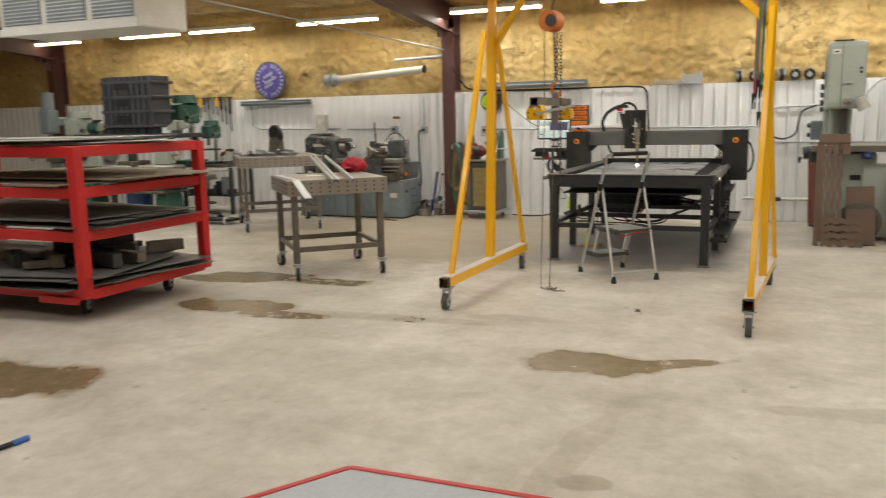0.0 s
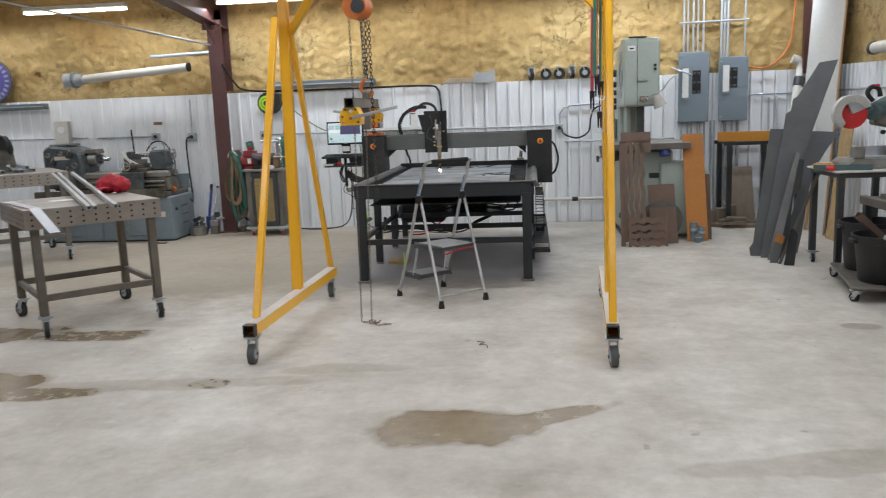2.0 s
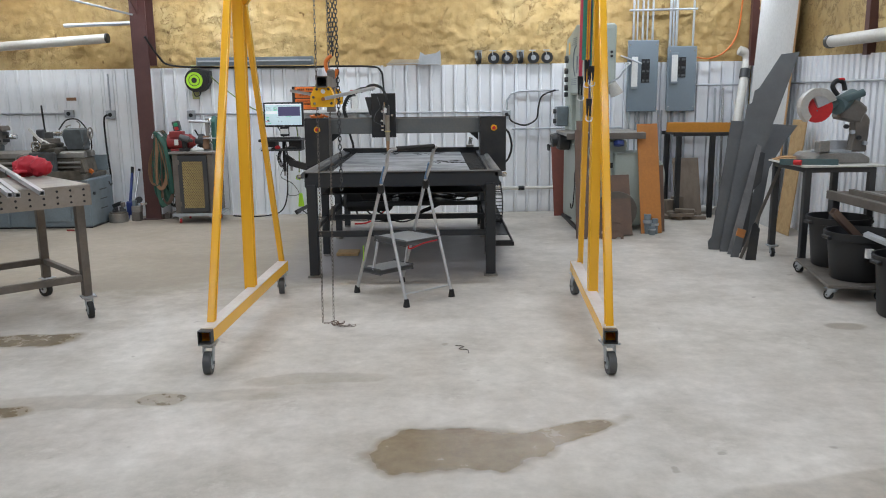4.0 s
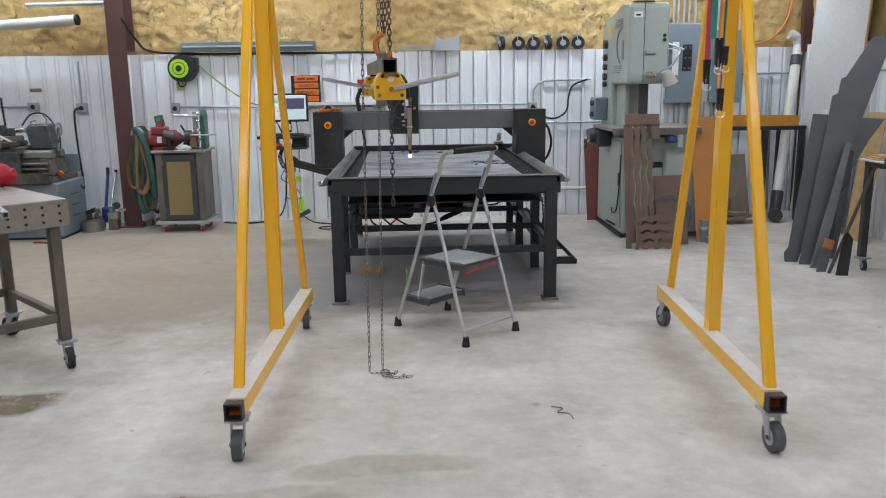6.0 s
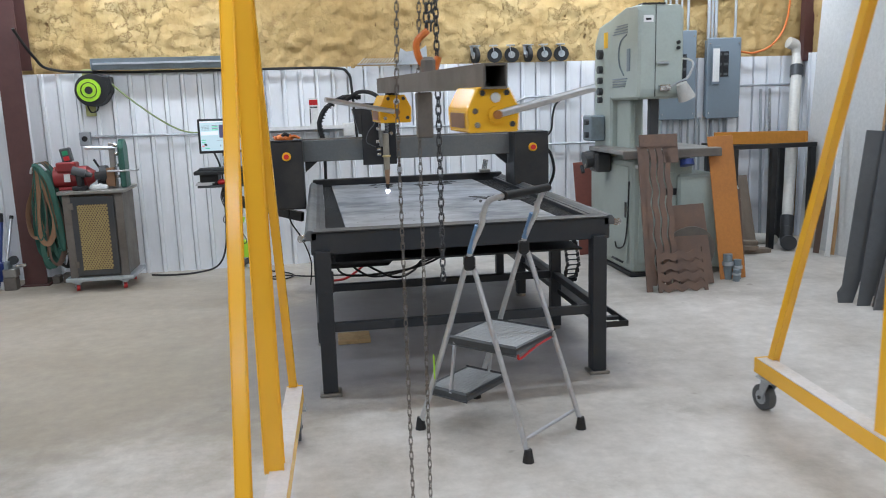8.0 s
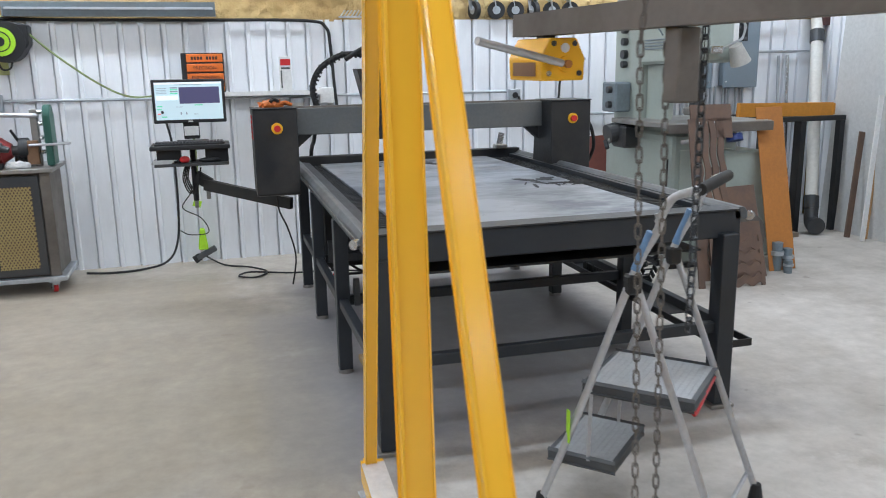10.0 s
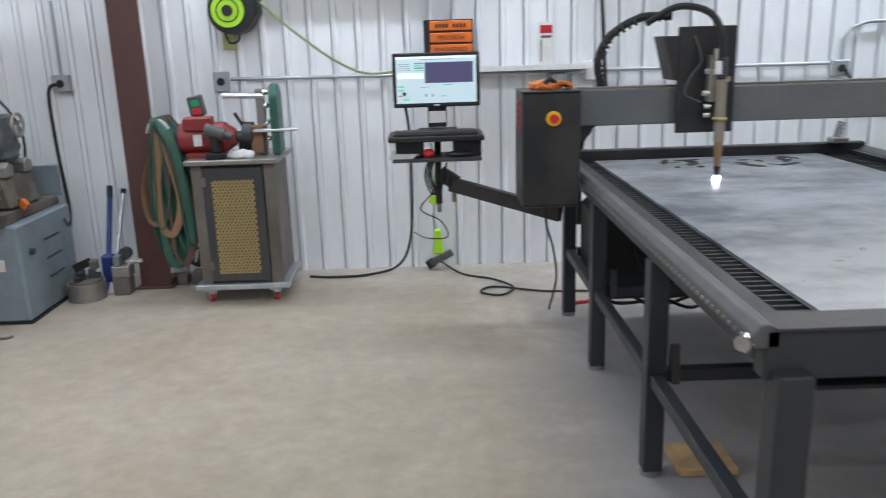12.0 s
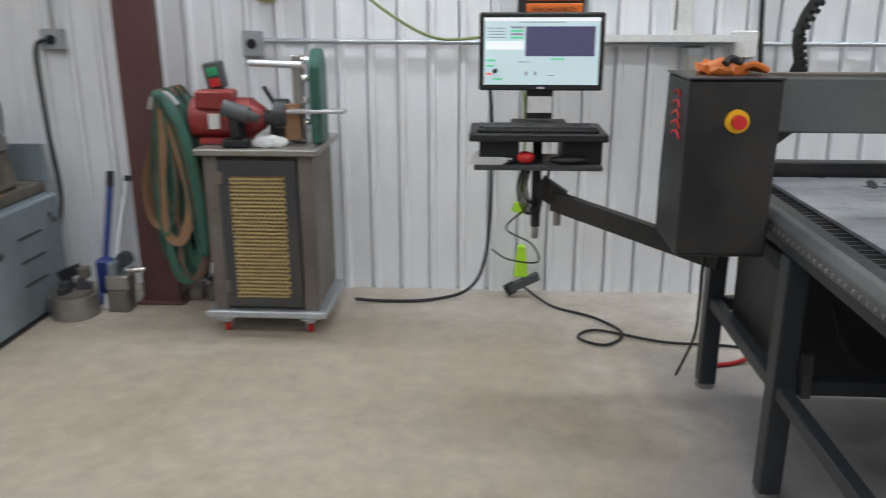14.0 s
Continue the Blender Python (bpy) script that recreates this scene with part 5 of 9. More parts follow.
def hose_reel():
    x, z, y = -4.56, 1.80, WF - 0.09
    e = thing("air_hose_reel", "black and lime green retractable hose reel on the wall", "hose reel", (x, y, z))
    part("housing", disc(B(), (x + 0.02, y, z), 0.15, 0.17, (0, 1, 0), 32), "plastic", e, smooth=True)
    part("outlet", prism(B(), [(x + 0.04, z + 0.15), (x + 0.19, z + 0.12), (x + 0.19, z - 0.02), (x + 0.1, z - 0.13)], y - 0.08, y + 0.08, "y", 0.01), "plastic", e)
    f1 = part("side_disc", disc(B(), (x, y - 0.09, z), 0.105, 0.02, (0, 1, 0), 32), "lime", e, "lime green side disc")
    part("hub_cap", disc(B(), (x, y - 0.102, z), 0.035, 0.01, (0, 1, 0), 20), "plastic", f1)
    part("hub_ring", ring(B(), (x, y - 0.10, z), 0.07, 0.004, (0, 1, 0), 28, 6), "plastic", f1)
    part("bracket", box(B(), (x - 0.09, y + 0.07, z - 0.24), (x - 0.0, WF + 0.0, z + 0.2), 0.004), "limefaded", e, "faded yellow-green mounting plate")
    part("tail_loop", sweep(B(), [(x - 0.05, y, z - 0.14), (x - 0.02, y - 0.02, z - 0.2), (x + 0.03, y, z - 0.19), (x + 0.05, y, z - 0.13)], 0.007, 8), "rubber", e)
    part("hose", sweep(B(), [(x + 0.18, y, z + 0.06), (x + 0.35, y, z - 0.10), (x + 0.62, y, z - 0.31), (x + 0.85, y - 0.02, z - 0.42), (x + 1.1, y - 0.02, z - 0.415), (x + 1.24, y - 0.02, z - 0.43), (x + 1.30, y, z - 0.8), (x + 1.29, y, z - 1.22)], 0.008, 8), "limehose", e, "thin pale green hose")
    part("air_chuck", bar(B(), (x + 1.25, y - 0.02, 0.52), (x + 1.31, y - 0.02, 0.5), 0.03, 0.05), "lime", e)


hose_reel()


def blow_gun():
    e = thing("air_blow_gun", "lime and grey air blow gun at the end of the hose", "air tool", (-3.25, WF - 0.1, 0.1))
    part("body", prism(B(), [(-3.30, 0.12), (-3.22, 0.12), (-3.24, 0.30), (-3.28, 0.30)], WF - 0.12, WF - 0.07, "y", 0.01), "lime", e)
    part("handle", bar(B(), (-3.32, WF - 0.1, 0.05), (-3.16, WF - 0.1, 0.13), 0.035, 0.05, (0, 0, 1), 0.008), "greyplastic", e)
    part("tip", bar(B(), (-3.34, WF - 0.1, 0.035), (-3.29, WF - 0.1, 0.065), 0.03, 0.06), "plastic", e)


blow_gun()
hose("loose_cord", [(-3.24, WF - 0.1, 0.06), (-3.1, 12.2, 0.012), (-2.9, 12.05, 0.012), (-2.78, 11.85, 0.012), (-2.88, 11.7, 0.012), (-3.0, 11.78, 0.012), (-2.9, 11.88, 0.012), (-2.6, 11.75, 0.012), (-2.3, 11.72, 0.012), (-2.0, 11.6, 0.012)], 0.007, "rubber", "black cord coiled loosely on the floor", "cord")
hose("cart_cord", [(-4.15, 12.2, 0.03), (-4.0, 12.22, 0.014), (-3.75, 12.25, 0.014), (-3.55, 12.32, 0.05), (-3.46, 12.36, 0.2), (-3.43, 12.37, 0.5), (-3.43, 12.37, 0.95), (-3.44, 11.95, 1.2), (-3.42, 11.3, 1.3)], 0.009, "rubber", "black cord sagging from the monitor to the cart", "cord")
hose("thin_wire", [(-3.3, 11.1, 0.9), (-3.28, 11.4, 0.75), (-3.36, 11.6, 0.6), (-3.24, 11.7, 0.5), (-3.2, 11.9, 0.35), (-3.34, 12.1, 0.3), (-3.42, 12.2, 0.32)], 0.004, "rubber", "thin black wire dangling below the keyboard tray", "wire")
hose("red_air_hose", [(-2.45, 11.5, 0.012), (-2.3, 11.55, 0.015), (-2.15, 11.6, 0.1), (-2.0, 11.6, 0.25), (-1.95, 11.6, 0.4)], 0.011, "redplastic", "red air hose behind the cutting table", "hose")
for k in range(3):
    hose("machine_cable", [(-2.4 + 0.1 * k, 11.2, 0.25), (-2.3 + 0.2 * k, 11.1, 0.14 - 0.02 * k), (-1.9 + 0.1 * k, 11.3, 0.1), (-1.6, 11.1 + 0.1 * k, 0.2), (-1.3, 11.2, 0.32)], 0.01, "rubber", "tangled black cable under the cutting table", "cable")


def wall_shelf():
    e = thing("wall_shelf", "narrow white metal ledge on the wall", "shelf", (-2.85, WF, 1.39))
    part("board", box(B(), (-3.42, WF - 0.16, 1.375), (-2.22, WF, 1.39), 0.003), "white", e)
    part("lip", box(B(), (-3.42, WF - 0.165, 1.365), (-2.22, WF - 0.16, 1.40), 0.001), "white", e)


wall_shelf()


def drawer_box():
    e = thing("drawer_cabinet", "small black cabinet with three orange drawers on the ledge", "drawer cabinet", (-3.14, WF - 0.08, 1.39))
    part("case", box(B(), (-3.31, WF - 0.13, 1.392), (-2.985, WF - 0.01, 1.705), 0.004), "plastic", e)
    words = (None, "PRECISION", "ENGINEERED")
    for k in range(4):
        z = 1.635 - k * 0.075
        d = part("drawer", box(B(), (-3.27, WF - 0.142, z), (-2.995, WF - 0.13, z + 0.062), 0.004), "orangeplastic", e, "bright orange drawer front")
        if k < 3:
            if words[k]:
                cu = bpy.data.curves.new("drawer_text", "FONT")
                cu.body, cu.size, cu.align_x, cu.extrude = words[k], 0.036, "CENTER", 0.0005
                tmp = bpy.data.objects.new("drawer_text", cu)
                scene.collection.objects.link(tmp)
                me = bpy.data.meshes.new_from_object(tmp.evaluated_get(bpy.context.evaluated_depsgraph_get()))
                bpy.data.objects.remove(tmp)
                me.materials.append(M["darkprint"])
                t = new("drawer_text", me)
                t.parent = d
                t.matrix_basis = pose(-3.1325, WF - 0.1432, z + 0.018, 90, 0, 0)
            else:
                for q in range(9):
                    if q != 4:
                        part("print_bar", box(B(), (-3.235 + q * 0.023, WF - 0.1435, z + 0.018), (-3.218 + q * 0.023, WF - 0.1425, z + 0.042)), "darkprint", d)


drawer_box()


def spray_box():
    e = thing("spray_bottle", "tall white carton with a red label on the ledge", "carton", (-2.5, WF - 0.08, 1.392))
    part("body", box(B(), (-2.55, WF - 0.12, 1.392), (-2.46, WF - 0.04, 1.67), 0.004), "white", e)
    part("red_band", box(B(), (-2.545, WF - 0.1225, 1.60), (-2.465, WF - 0.1205, 1.65)), "redplastic", e)
    part("grey_band", box(B(), (-2.54, WF - 0.1225, 1.57), (-2.47, WF - 0.1205, 1.585)), "greyplastic", e)
    part("print_bar", box(B(), (-2.545, WF - 0.1225, 1.42), (-2.535, WF - 0.1205, 1.56)), "greyplastic", e)


spray_box()


def clear_jar():
    e = thing("water_filter", "clear plastic filter bowl behind the cutting bridge", "air filter", (-2.42, WF - 0.1, 1.2))
    part("bowl", rod(B(), (-2.42, WF - 0.06, 1.18), (-2.42, WF - 0.06, 1.30), 0.05, 16, 0.055), "clear", e, smooth=True)
    part("cap", rod(B(), (-2.42, WF - 0.06, 1.30), (-2.42, WF - 0.06, 1.335), 0.06, 16), "galv", e)


clear_jar()


def trough(x0, x1, z, h, label):
    e = thing("wall_trough", label, "light fixture", ((x0 + x1) / 2, WF, z))
    y = WF - 0.12
    part("channel", prism(B(), [(y, z + h), (y + 0.015, z + h), (y + 0.03, z + 0.02), (y + 0.12, z + 0.02), (y + 0.12, z), (y + 0.015, z)], x0, x1, "x", 0.002), "grey", e)
    part("cover_strip", box(B(), (x0 + 0.02, y - 0.004, z + h * 0.45), (x1 - 0.02, y + 0.012, z + h * 0.62), 0.001), "galv", e)
    for x in (x0, x1 - 0.006):
        part("end_cap", box(B(), (x, y, z), (x + 0.006, y + 0.12, z + h), 0.001), "grey", e)


trough(-4.54, -3.02, 1.985, 0.105, "long grey metal trough above the wainscot")
trough(-9.36, -7.92, 1.845, 0.085, "long pale grey metal trough under the round sign")


def round_sign():
    x, z, y = -8.73, 2.285, WF - 0.06
    e = thing("round_sign", "round violet sign with pale lettering bars on the foam wall", "sign", (x, y, z))
    d = part("disc", disc(B(), (x, y, z), 0.32, 0.03, (0, 1, 0), 48), "purple", e)
    part("rim", ring(B(), (x, y - 0.01, z), 0.315, 0.014, (0, 1, 0), 48, 8), "greyplastic", e)
    rng = random.Random(8)
    for k in range(22):
        a = radians(15 + k * 15.5)
        if 170 < k * 15.5 % 360 < 182:
            continue
        m = Matrix.Translation((x + 0.255 * math.sin(a), y - 0.018, z + 0.255 * math.cos(a))) @ Matrix.Rotation(a, 4, "Y")
        part("letter_bar", box(B(), (-0.018, -0.002, -0.03), (0.018, 0.002, 0.03), 0, m), "signprint", d)
    for k, (dx, dz, w, h, a) in enumerate(((-0.03, 0.09, 0.22, 0.045, 25), (0.02, 0.0, 0.26, 0.05, 25), (-0.02, -0.09, 0.2, 0.045, 25), (0.08, 0.05, 0.1, 0.03, -35), (-0.1, -0.03, 0.1, 0.03, -35))):
        m = Matrix.Translation((x + dx, y - 0.018, z + dz)) @ Matrix.Rotation(radians(-a), 4, "Y")
        part("emblem_bar", box(B(), (-w / 2, -0.002, -h / 2), (w / 2, 0.002, h / 2), 0, m), "signprint", d)


round_sign()


def wall_duct():
    e = thing("duct_pipe", "long white pipe with a grey flanged head fixed to the wall", "pipe", (-6.4, 12.15, 2.28))
    part("pipe", rod(B(), (-7.15, 12.15, 2.235), (-5.6, 12.15, 2.335), 0.058, 20), "pvc", e, smooth=True)
    part("head", rod(B(), (-7.42, 12.15, 2.218), (-7.15, 12.15, 2.236), 0.105, 20, 0.075), "galv", e, smooth=True)
    part("flange", rod(B(), (-7.30, 12.15, 2.226), (-7.26, 12.15, 2.229), 0.115, 20), "grey", e)
    part("dark_mouth", rod(B(), (-5.61, 12.15, 2.3345), (-5.58, 12.15, 2.3365), 0.061, 20), "plastic", e)
    for x, z in ((-7.0, 2.245), (-6.0, 2.309)):
        part("bracket", box(B(), (x - 0.02, 12.15, z - 0.02), (x + 0.02, WALL_Y + 0.04, z + 0.01)), "galv", e)


wall_duct()
conduit("steel_bar", [(-6.15, 12.2, 2.50), (-5.3, 12.2, 2.52)], 0.025, "grey bar fixed beside the steel column", "galv", "bar")
conduit("roof_brace", [(-9.3, 8.2, 3.62), (-5.25, 12.15, 2.62)], 0.013, "pale diagonal roof brace rod", "galv", "brace rod")


def stored_caster(x, turn):
    e = thing("spare_caster", "spare black caster wheel resting on the wall edge", "caster", (x, WF - 0.02, SHEET_TOP), "spare casters")
    m = pose(x, WF - 0.03, SHEET_TOP + 0.075, 0, 0, turn)
    ax = m.to_3x3() @ Vector((1, 0, 0))
    w = part("wheel", disc(B(), m.translation, 0.075, 0.04, ax, 22), "rubber", e, smooth=True)
    part("hub", disc(B(), m.translation, 0.035, 0.046, ax, 14), "galv", w)
    b = bmesh.new()
    for s in (-1, 1):
        bar(b, m @ Vector((s * 0.028, 0, 0)), m @ Vector((s * 0.028, 0.02, 0.095)), 0.006, 0.04, m.to_3x3() @ Vector((1, 0, 0)))
    box(b, (-0.045, -0.03, 0.09), (0.045, 0.05, 0.1), 0, m)
    part("fork", b, "galv", e)


for x, a in ((-0.86, 15), (-0.66, 80), (-0.48, 70), (-0.31, 10), (-0.14, 88), (0.04, 85)):
    stored_caster(x, a)


def wall_bracket():
    e = thing("metal_bracket", "bent galvanised bracket resting on the wall edge", "bracket", (-1.5, WF, SHEET_TOP))
    y = WF - 0.05
    part("plate", prism(B(), [(-1.66, 1.97), (-1.62, 2.13), (-1.56, 2.09), (-1.42, 2.11), (-1.36, 2.15), (-1.35, 1.97)], y, y + 0.012, "y", 0.002), "galv", e)
    part("ledge", box(B(), (-1.66, y - 0.05, 1.966), (-1.35, y + 0.04, 1.975)), "galv", e)
    e2 = thing("wire_tray", "flat galvanised slotted tray on the wall edge", "tray", (-1.85, WF, SHEET_TOP))
    b = bmesh.new()
    for k in range(14):
        bar(b, (-2.05 + k * 0.03, y - 0.12, 1.972), (-1.98 + k * 0.03, y + 0.06, 2.04), 0.012, 0.004)
    part("slats", b, "galv", e2)
    part("edge", bar(B(), (-2.06, y - 0.12, 1.975), (-1.63, y - 0.12, 1.975), 0.012, 0.012), "galv", e2)


wall_bracket()


# ---- electrical panels ----
def breaker_panel(x0, x1, z0, z1, window):
    e = thing("breaker_panel", "grey steel electrical breaker panel with a black breaker window", "breaker panel", ((x0 + x1) / 2, WF, z0), "breaker panels")
    y = WF - 0.11
    part("cabinet", box(B(), (x0 + 0.02, y + 0.02, z0 + 0.02), (x1 - 0.02, WF, z1 - 0.02), 0.004), "panel", e)
    c = part("cover", box(B(), (x0, y, z0), (x1, y + 0.02, z1), 0.008), "panel", e)
    wx0, wx1, wz0, wz1 = window
    w = part("breaker_bay", box(B(), (wx0, y - 0.004, wz0), (wx1, y + 0.002, wz1), 0.002), "plastic", c, "black breaker rows")
    for side in (0, 1):
        for k in range(7):
            xx = wx0 + 0.012 + side * (wx1 - wx0) / 2
            zz = wz0 + 0.012 + k * (wz1 - wz0 - 0.02) / 7
            part("breaker", box(B(), (xx, y - 0.01, zz), (xx + (wx1 - wx0) / 2 - 0.024, y - 0.004, zz + 0.026), 0.002), "dark" if k % 3 else "greyplastic", w)
    m = Matrix.Translation((x0 + 0.14, y, 0)) @ Matrix.Rotation(radians(16), 4, "Z")
    door = part("door", box(B(), (-0.11, -0.008, wz0 - 0.08), (0.0, 0.0, wz1 + 0.06), 0.003, m), "panel", e, "open door with a white label sheet")
    part("label_sheet", box(B(), (-0.10, -0.0095, wz0 - 0.05), (-0.012, -0.0082, wz1 + 0.03), 0, m), "white", door)
    for zz in (z0 + 0.06, z1 - 0.06):
        for xx in (x0 + 0.03, x1 - 0.03):
            part("screw", disc(B(), (xx, y - 0.002, zz), 0.007, 0.006, (0, 1, 0), 10), "chrome", c)


breaker_panel(1.08, 1.48, 1.325, 2.24, (1.26, 1.37, 1.70, 2.0))
breaker_panel(1.60, 1.98, 1.325, 2.16, (1.70, 1.84, 1.76, 2.02))
for k, x in enumerate((1.16, 1.21, 1.28, 1.34, 1.41)):
    conduit("panel_conduit", [(x, WF - 0.04, 2.22), (x, WF - 0.04, 3.1)], 0.011 if k % 2 else 0.014, "vertical conduit rising from the breaker panels")
for k, x in enumerate((1.64, 1.68, 1.72, 1.94)):
    conduit("panel_conduit", [(x, WF - 0.04, 2.15), (x, WF - 0.04, 3.1)], 0.014 if k % 2 else 0.018, "vertical conduit rising from the breaker panels")
for k, x in enumerate((1.14, 1.22, 1.27, 1.35, 1.44, 1.52, 1.57, 1.66, 1.72, 1.8, 1.88)):
    conduit("panel_conduit", [(x, WF - 0.03, 0.05 + 0.1 * (k % 3)), (x, WF - 0.03, 1.34)], 0.012, "vertical conduit below the breaker panels")
conduit("strut_rail", [(1.1, WF - 0.05, 2.62), (1.98, WF - 0.05, 2.63)], 0.014, "horizontal strut holding the conduits")
hose("orange_cable", [(1.98, WF - 0.06, 2.02), (2.15, WF - 0.07, 2.0), (2.35, WF - 0.07, 2.08), (2.5, WF - 0.07, 2.3), (2.55, WF - 0.06, 2.7), (2.56, WF - 0.06, 3.1)], 0.011, "orange", "orange cable curving up the foam wall")
hose("flex_conduit", [(1.0, WF - 0.06, 2.05), (1.1, WF - 0.16, 2.0), (1.25, WF - 0.18, 1.94)], 0.011, "galv", "grey flexible conduit into the panel")


# ---- band saw ----
def band_saw():
    e = thing("band_saw", "tall pale green industrial vertical band saw", "band saw", (0.6, 11.4, 0))
    part("base", box(B(), (0.22, 10.92, 0.03), (0.78, 12.02, 1.04), 0.02), "machine", e)
    part("plinth", box(B(), (0.20, 10.90, 0.0), (0.80, 12.05, 0.035), 0.006), "plastic", e)
    d = part("side_door", box(B(), (0.208, 11.0, 0.10), (0.22, 11.94, 0.98), 0.006), "machine", e)
    part("door_latch", box(B(), (0.198, 11.03, 0.52), (0.208, 11.06, 0.66), 0.003), "darksteel", d)
    f = part("front_door", box(B(), (0.27, 10.908, 0.12), (0.73, 10.92, 0.92), 0.006), "machine", e)
    part("dark_slot", box(B(), (0.50, 10.902, 0.72), (0.62, 10.909, 0.78), 0.003), "plastic", f)
    part("window_slot", box(B(), (0.60, 10.902, 0.30), (0.66, 10.909, 0.40), 0.003), "plastic", f)
    o = [(0.62, 0.05), (1.16, 0.05), (1.21, 0.12), (1.22, 0.66), (1.19, 0.77), (1.10, 0.86), (0.98, 0.90), (0.62, 0.90)]
    part("wheel_cover", prism(B(), o, 10.86, 11.28, "y", 0.02), "machine", e, "rounded pale green wheel cover")
    # column behind the blade, with its row of knobs
    part("column", prism(B(), [(11.42, 1.03), (11.86, 1.03), (11.86, 2.10), (11.74, 2.24), (11.42, 2.28)], 0.20, 0.52, "x", 0.02), "machine", e)
    part("throat_panel", box(B(), (0.24, 11.0, 1.03), (0.34, 11.42, 1.10), 0.008), "machine", e)
    part("throat_plate", box(B(), (0.26, 11.10, 1.10), (0.31, 11.42, 1.56), 0.01), "machine", e)
    for z, r in ((1.98, 0.045), (1.84, 0.035), (1.74, 0.03), (1.64, 0.035), (1.56, 0.028)):
        part("side_knob", disc(B(), (0.185, 11.66, z), r, 0.05, (1, 0, 0), 16), "darksteel", e)
    # head
    prof = [(10.80, 1.56), (10.78, 1.62), (10.78, 2.30), (10.82, 2.335), (11.05, 2.335), (11.44, 2.285), (11.47, 2.24), (11.47, 1.60), (11.43, 1.555)]
    h = part("head", prism(B(), prof, 0.20, 0.60, "x", 0.022), "machine", e)
    for k in range(4):
        part("louvre", box(B(), (0.192, 11.02, 2.125 + 0.022 * k), (0.20, 11.36 - 0.03 * k, 2.135 + 0.022 * k), 0.002), "grey", h)
        part("louvre", box(B(), (0.192, 11.02 + 0.02 * k, 1.735 - 0.022 * k), (0.20, 11.36, 1.745 - 0.022 * k), 0.002), "grey", h)
    part("swoosh", sweep(B(), [(0.197, 11.04, 2.11), (0.196, 11.16, 2.07), (0.196, 11.22, 1.98), (0.196, 11.20, 1.86), (0.196, 11.10, 1.77)], 0.007, 6), "grey", h, "raised curved trim")
    part("window", box(B(), (0.193, 10.96, 1.80), (0.201, 11.03, 1.99), 0.004), "grey", h)
    part("yellow_mark", box(B(), (0.1975, 11.50, 2.03), (0.1985, 11.60, 2.17)), "yellowbtn", e, "yellow painted mark")
    part("door_seam", box(B(), (0.345, 10.7765, 1.58), (0.350, 10.782, 2.33)), "dark", h)
    part("name_plate", box(B(), (0.24, 10.775, 2.19), (0.325, 10.781, 2.245)), "white", h)
    part("plate_print", box(B(), (0.26, 10.7735, 2.205), (0.305, 10.7755, 2.222)), "plastic", h)
    part("top_vent", box(B(), (0.26, 10.84, 2.334), (0.46, 10.97, 2.352), 0.006), "dark", h)
    part("latch", box(B(), (0.36, 10.755, 1.845), (0.46, 10.779, 1.868), 0.005), "galv", h)
    for z in (1.975, 2.02):
        part("knob", disc(B(), (0.545, 10.77, z), 0.015, 0.025, (0, 1, 0), 12), "plastic", h)
    # blade, guide and lamp
    part("blade_guard", box(B(), (0.36, 10.90, 1.22), (0.44, 10.96, 1.57), 0.004), "darksteel", e)
    part("blade_guide", box(B(), (0.32, 10.87, 1.18), (0.46, 10.98, 1.24), 0.01), "steel", e)
    part("blade", box(B(), (0.398, 10.89, 1.13), (0.401, 10.915, 1.22)), "chrome", e)
    part("lamp_shade", rod(B(), (0.60, 10.70, 1.555), (0.54, 10.69, 1.68), 0.075, 16, 0.045), "clear", e, "cloudy plastic work lamp", smooth=True)
    part("lamp_knuckle", box(B(), (0.37, 10.72, 1.625), (0.47, 10.78, 1.675), 0.008), "chrome", e)
    part("lamp_arm", sweep(B(), [(0.45, 10.74, 1.65), (0.54, 10.70, 1.70), (0.62, 10.72, 1.74), (0.74, 10.9, 1.86), (0.92, 11.5, 1.92), (1.05, 12.2, 1.95)], 0.009, 8), "galv", e)
    # work table
    part("table", box(B(), (0.06, 10.75, 1.095), (0.95, 11.62, 1.135), 0.006), "steel", e, "ground steel work table")
    part("table_edge", box(B(), (0.06, 10.735, 1.06), (0.95, 10.752, 1.13), 0.004), "dullsteel", e)
    part("trunnion", box(B(), (0.30, 10.98, 1.03), (0.62, 11.4, 1.096), 0.02), "plastic", e)
    part("blue_knob", disc(B(), (0.66, 10.80, 1.01), 0.06, 0.05, (0, 0.3, 1), 18), "blue", e)
    part("table_handle", rod(B(), (0.18, 10.76, 0.995), (0.26, 10.70, 1.01), 0.016, 10), "alu", e)
    w = part("welder_box", box(B(), (0.06, 11.56, 1.18), (0.20, 11.80, 1.42), 0.012), "grey", e, "grey blade welder box")
    for z in (1.24, 1.36):
        part("welder_knob", disc(B(), (0.045, 11.64, z), 0.028, 0.04, (1, 0, 0), 12), "darksteel", w)
    part("gear_housing", disc(B(), (0.06, 11.55, 1.02), 0.08, 0.14, (1, 0, 0.2), 18), "darksteel", e)
    part("gear_bracket", box(B(), (0.06, 11.40, 0.90), (0.21, 11.62, 1.08), 0.02), "darksteel", e)
    part("crank", rod(B(), (-0.04, 11.50, 0.93), (0.04, 11.55, 1.0), 0.012, 8), "steel", e)
    part("crank_knob", rod(B(), (-0.05, 11.46, 0.90), (-0.05, 11.50, 0.96), 0.018, 10), "plastic", e)
    part("pedal", bar(B(), (0.17, 11.05, 0.12), (0.10, 11.05, 0.16), 0.1, 0.02), "darksteel", e)
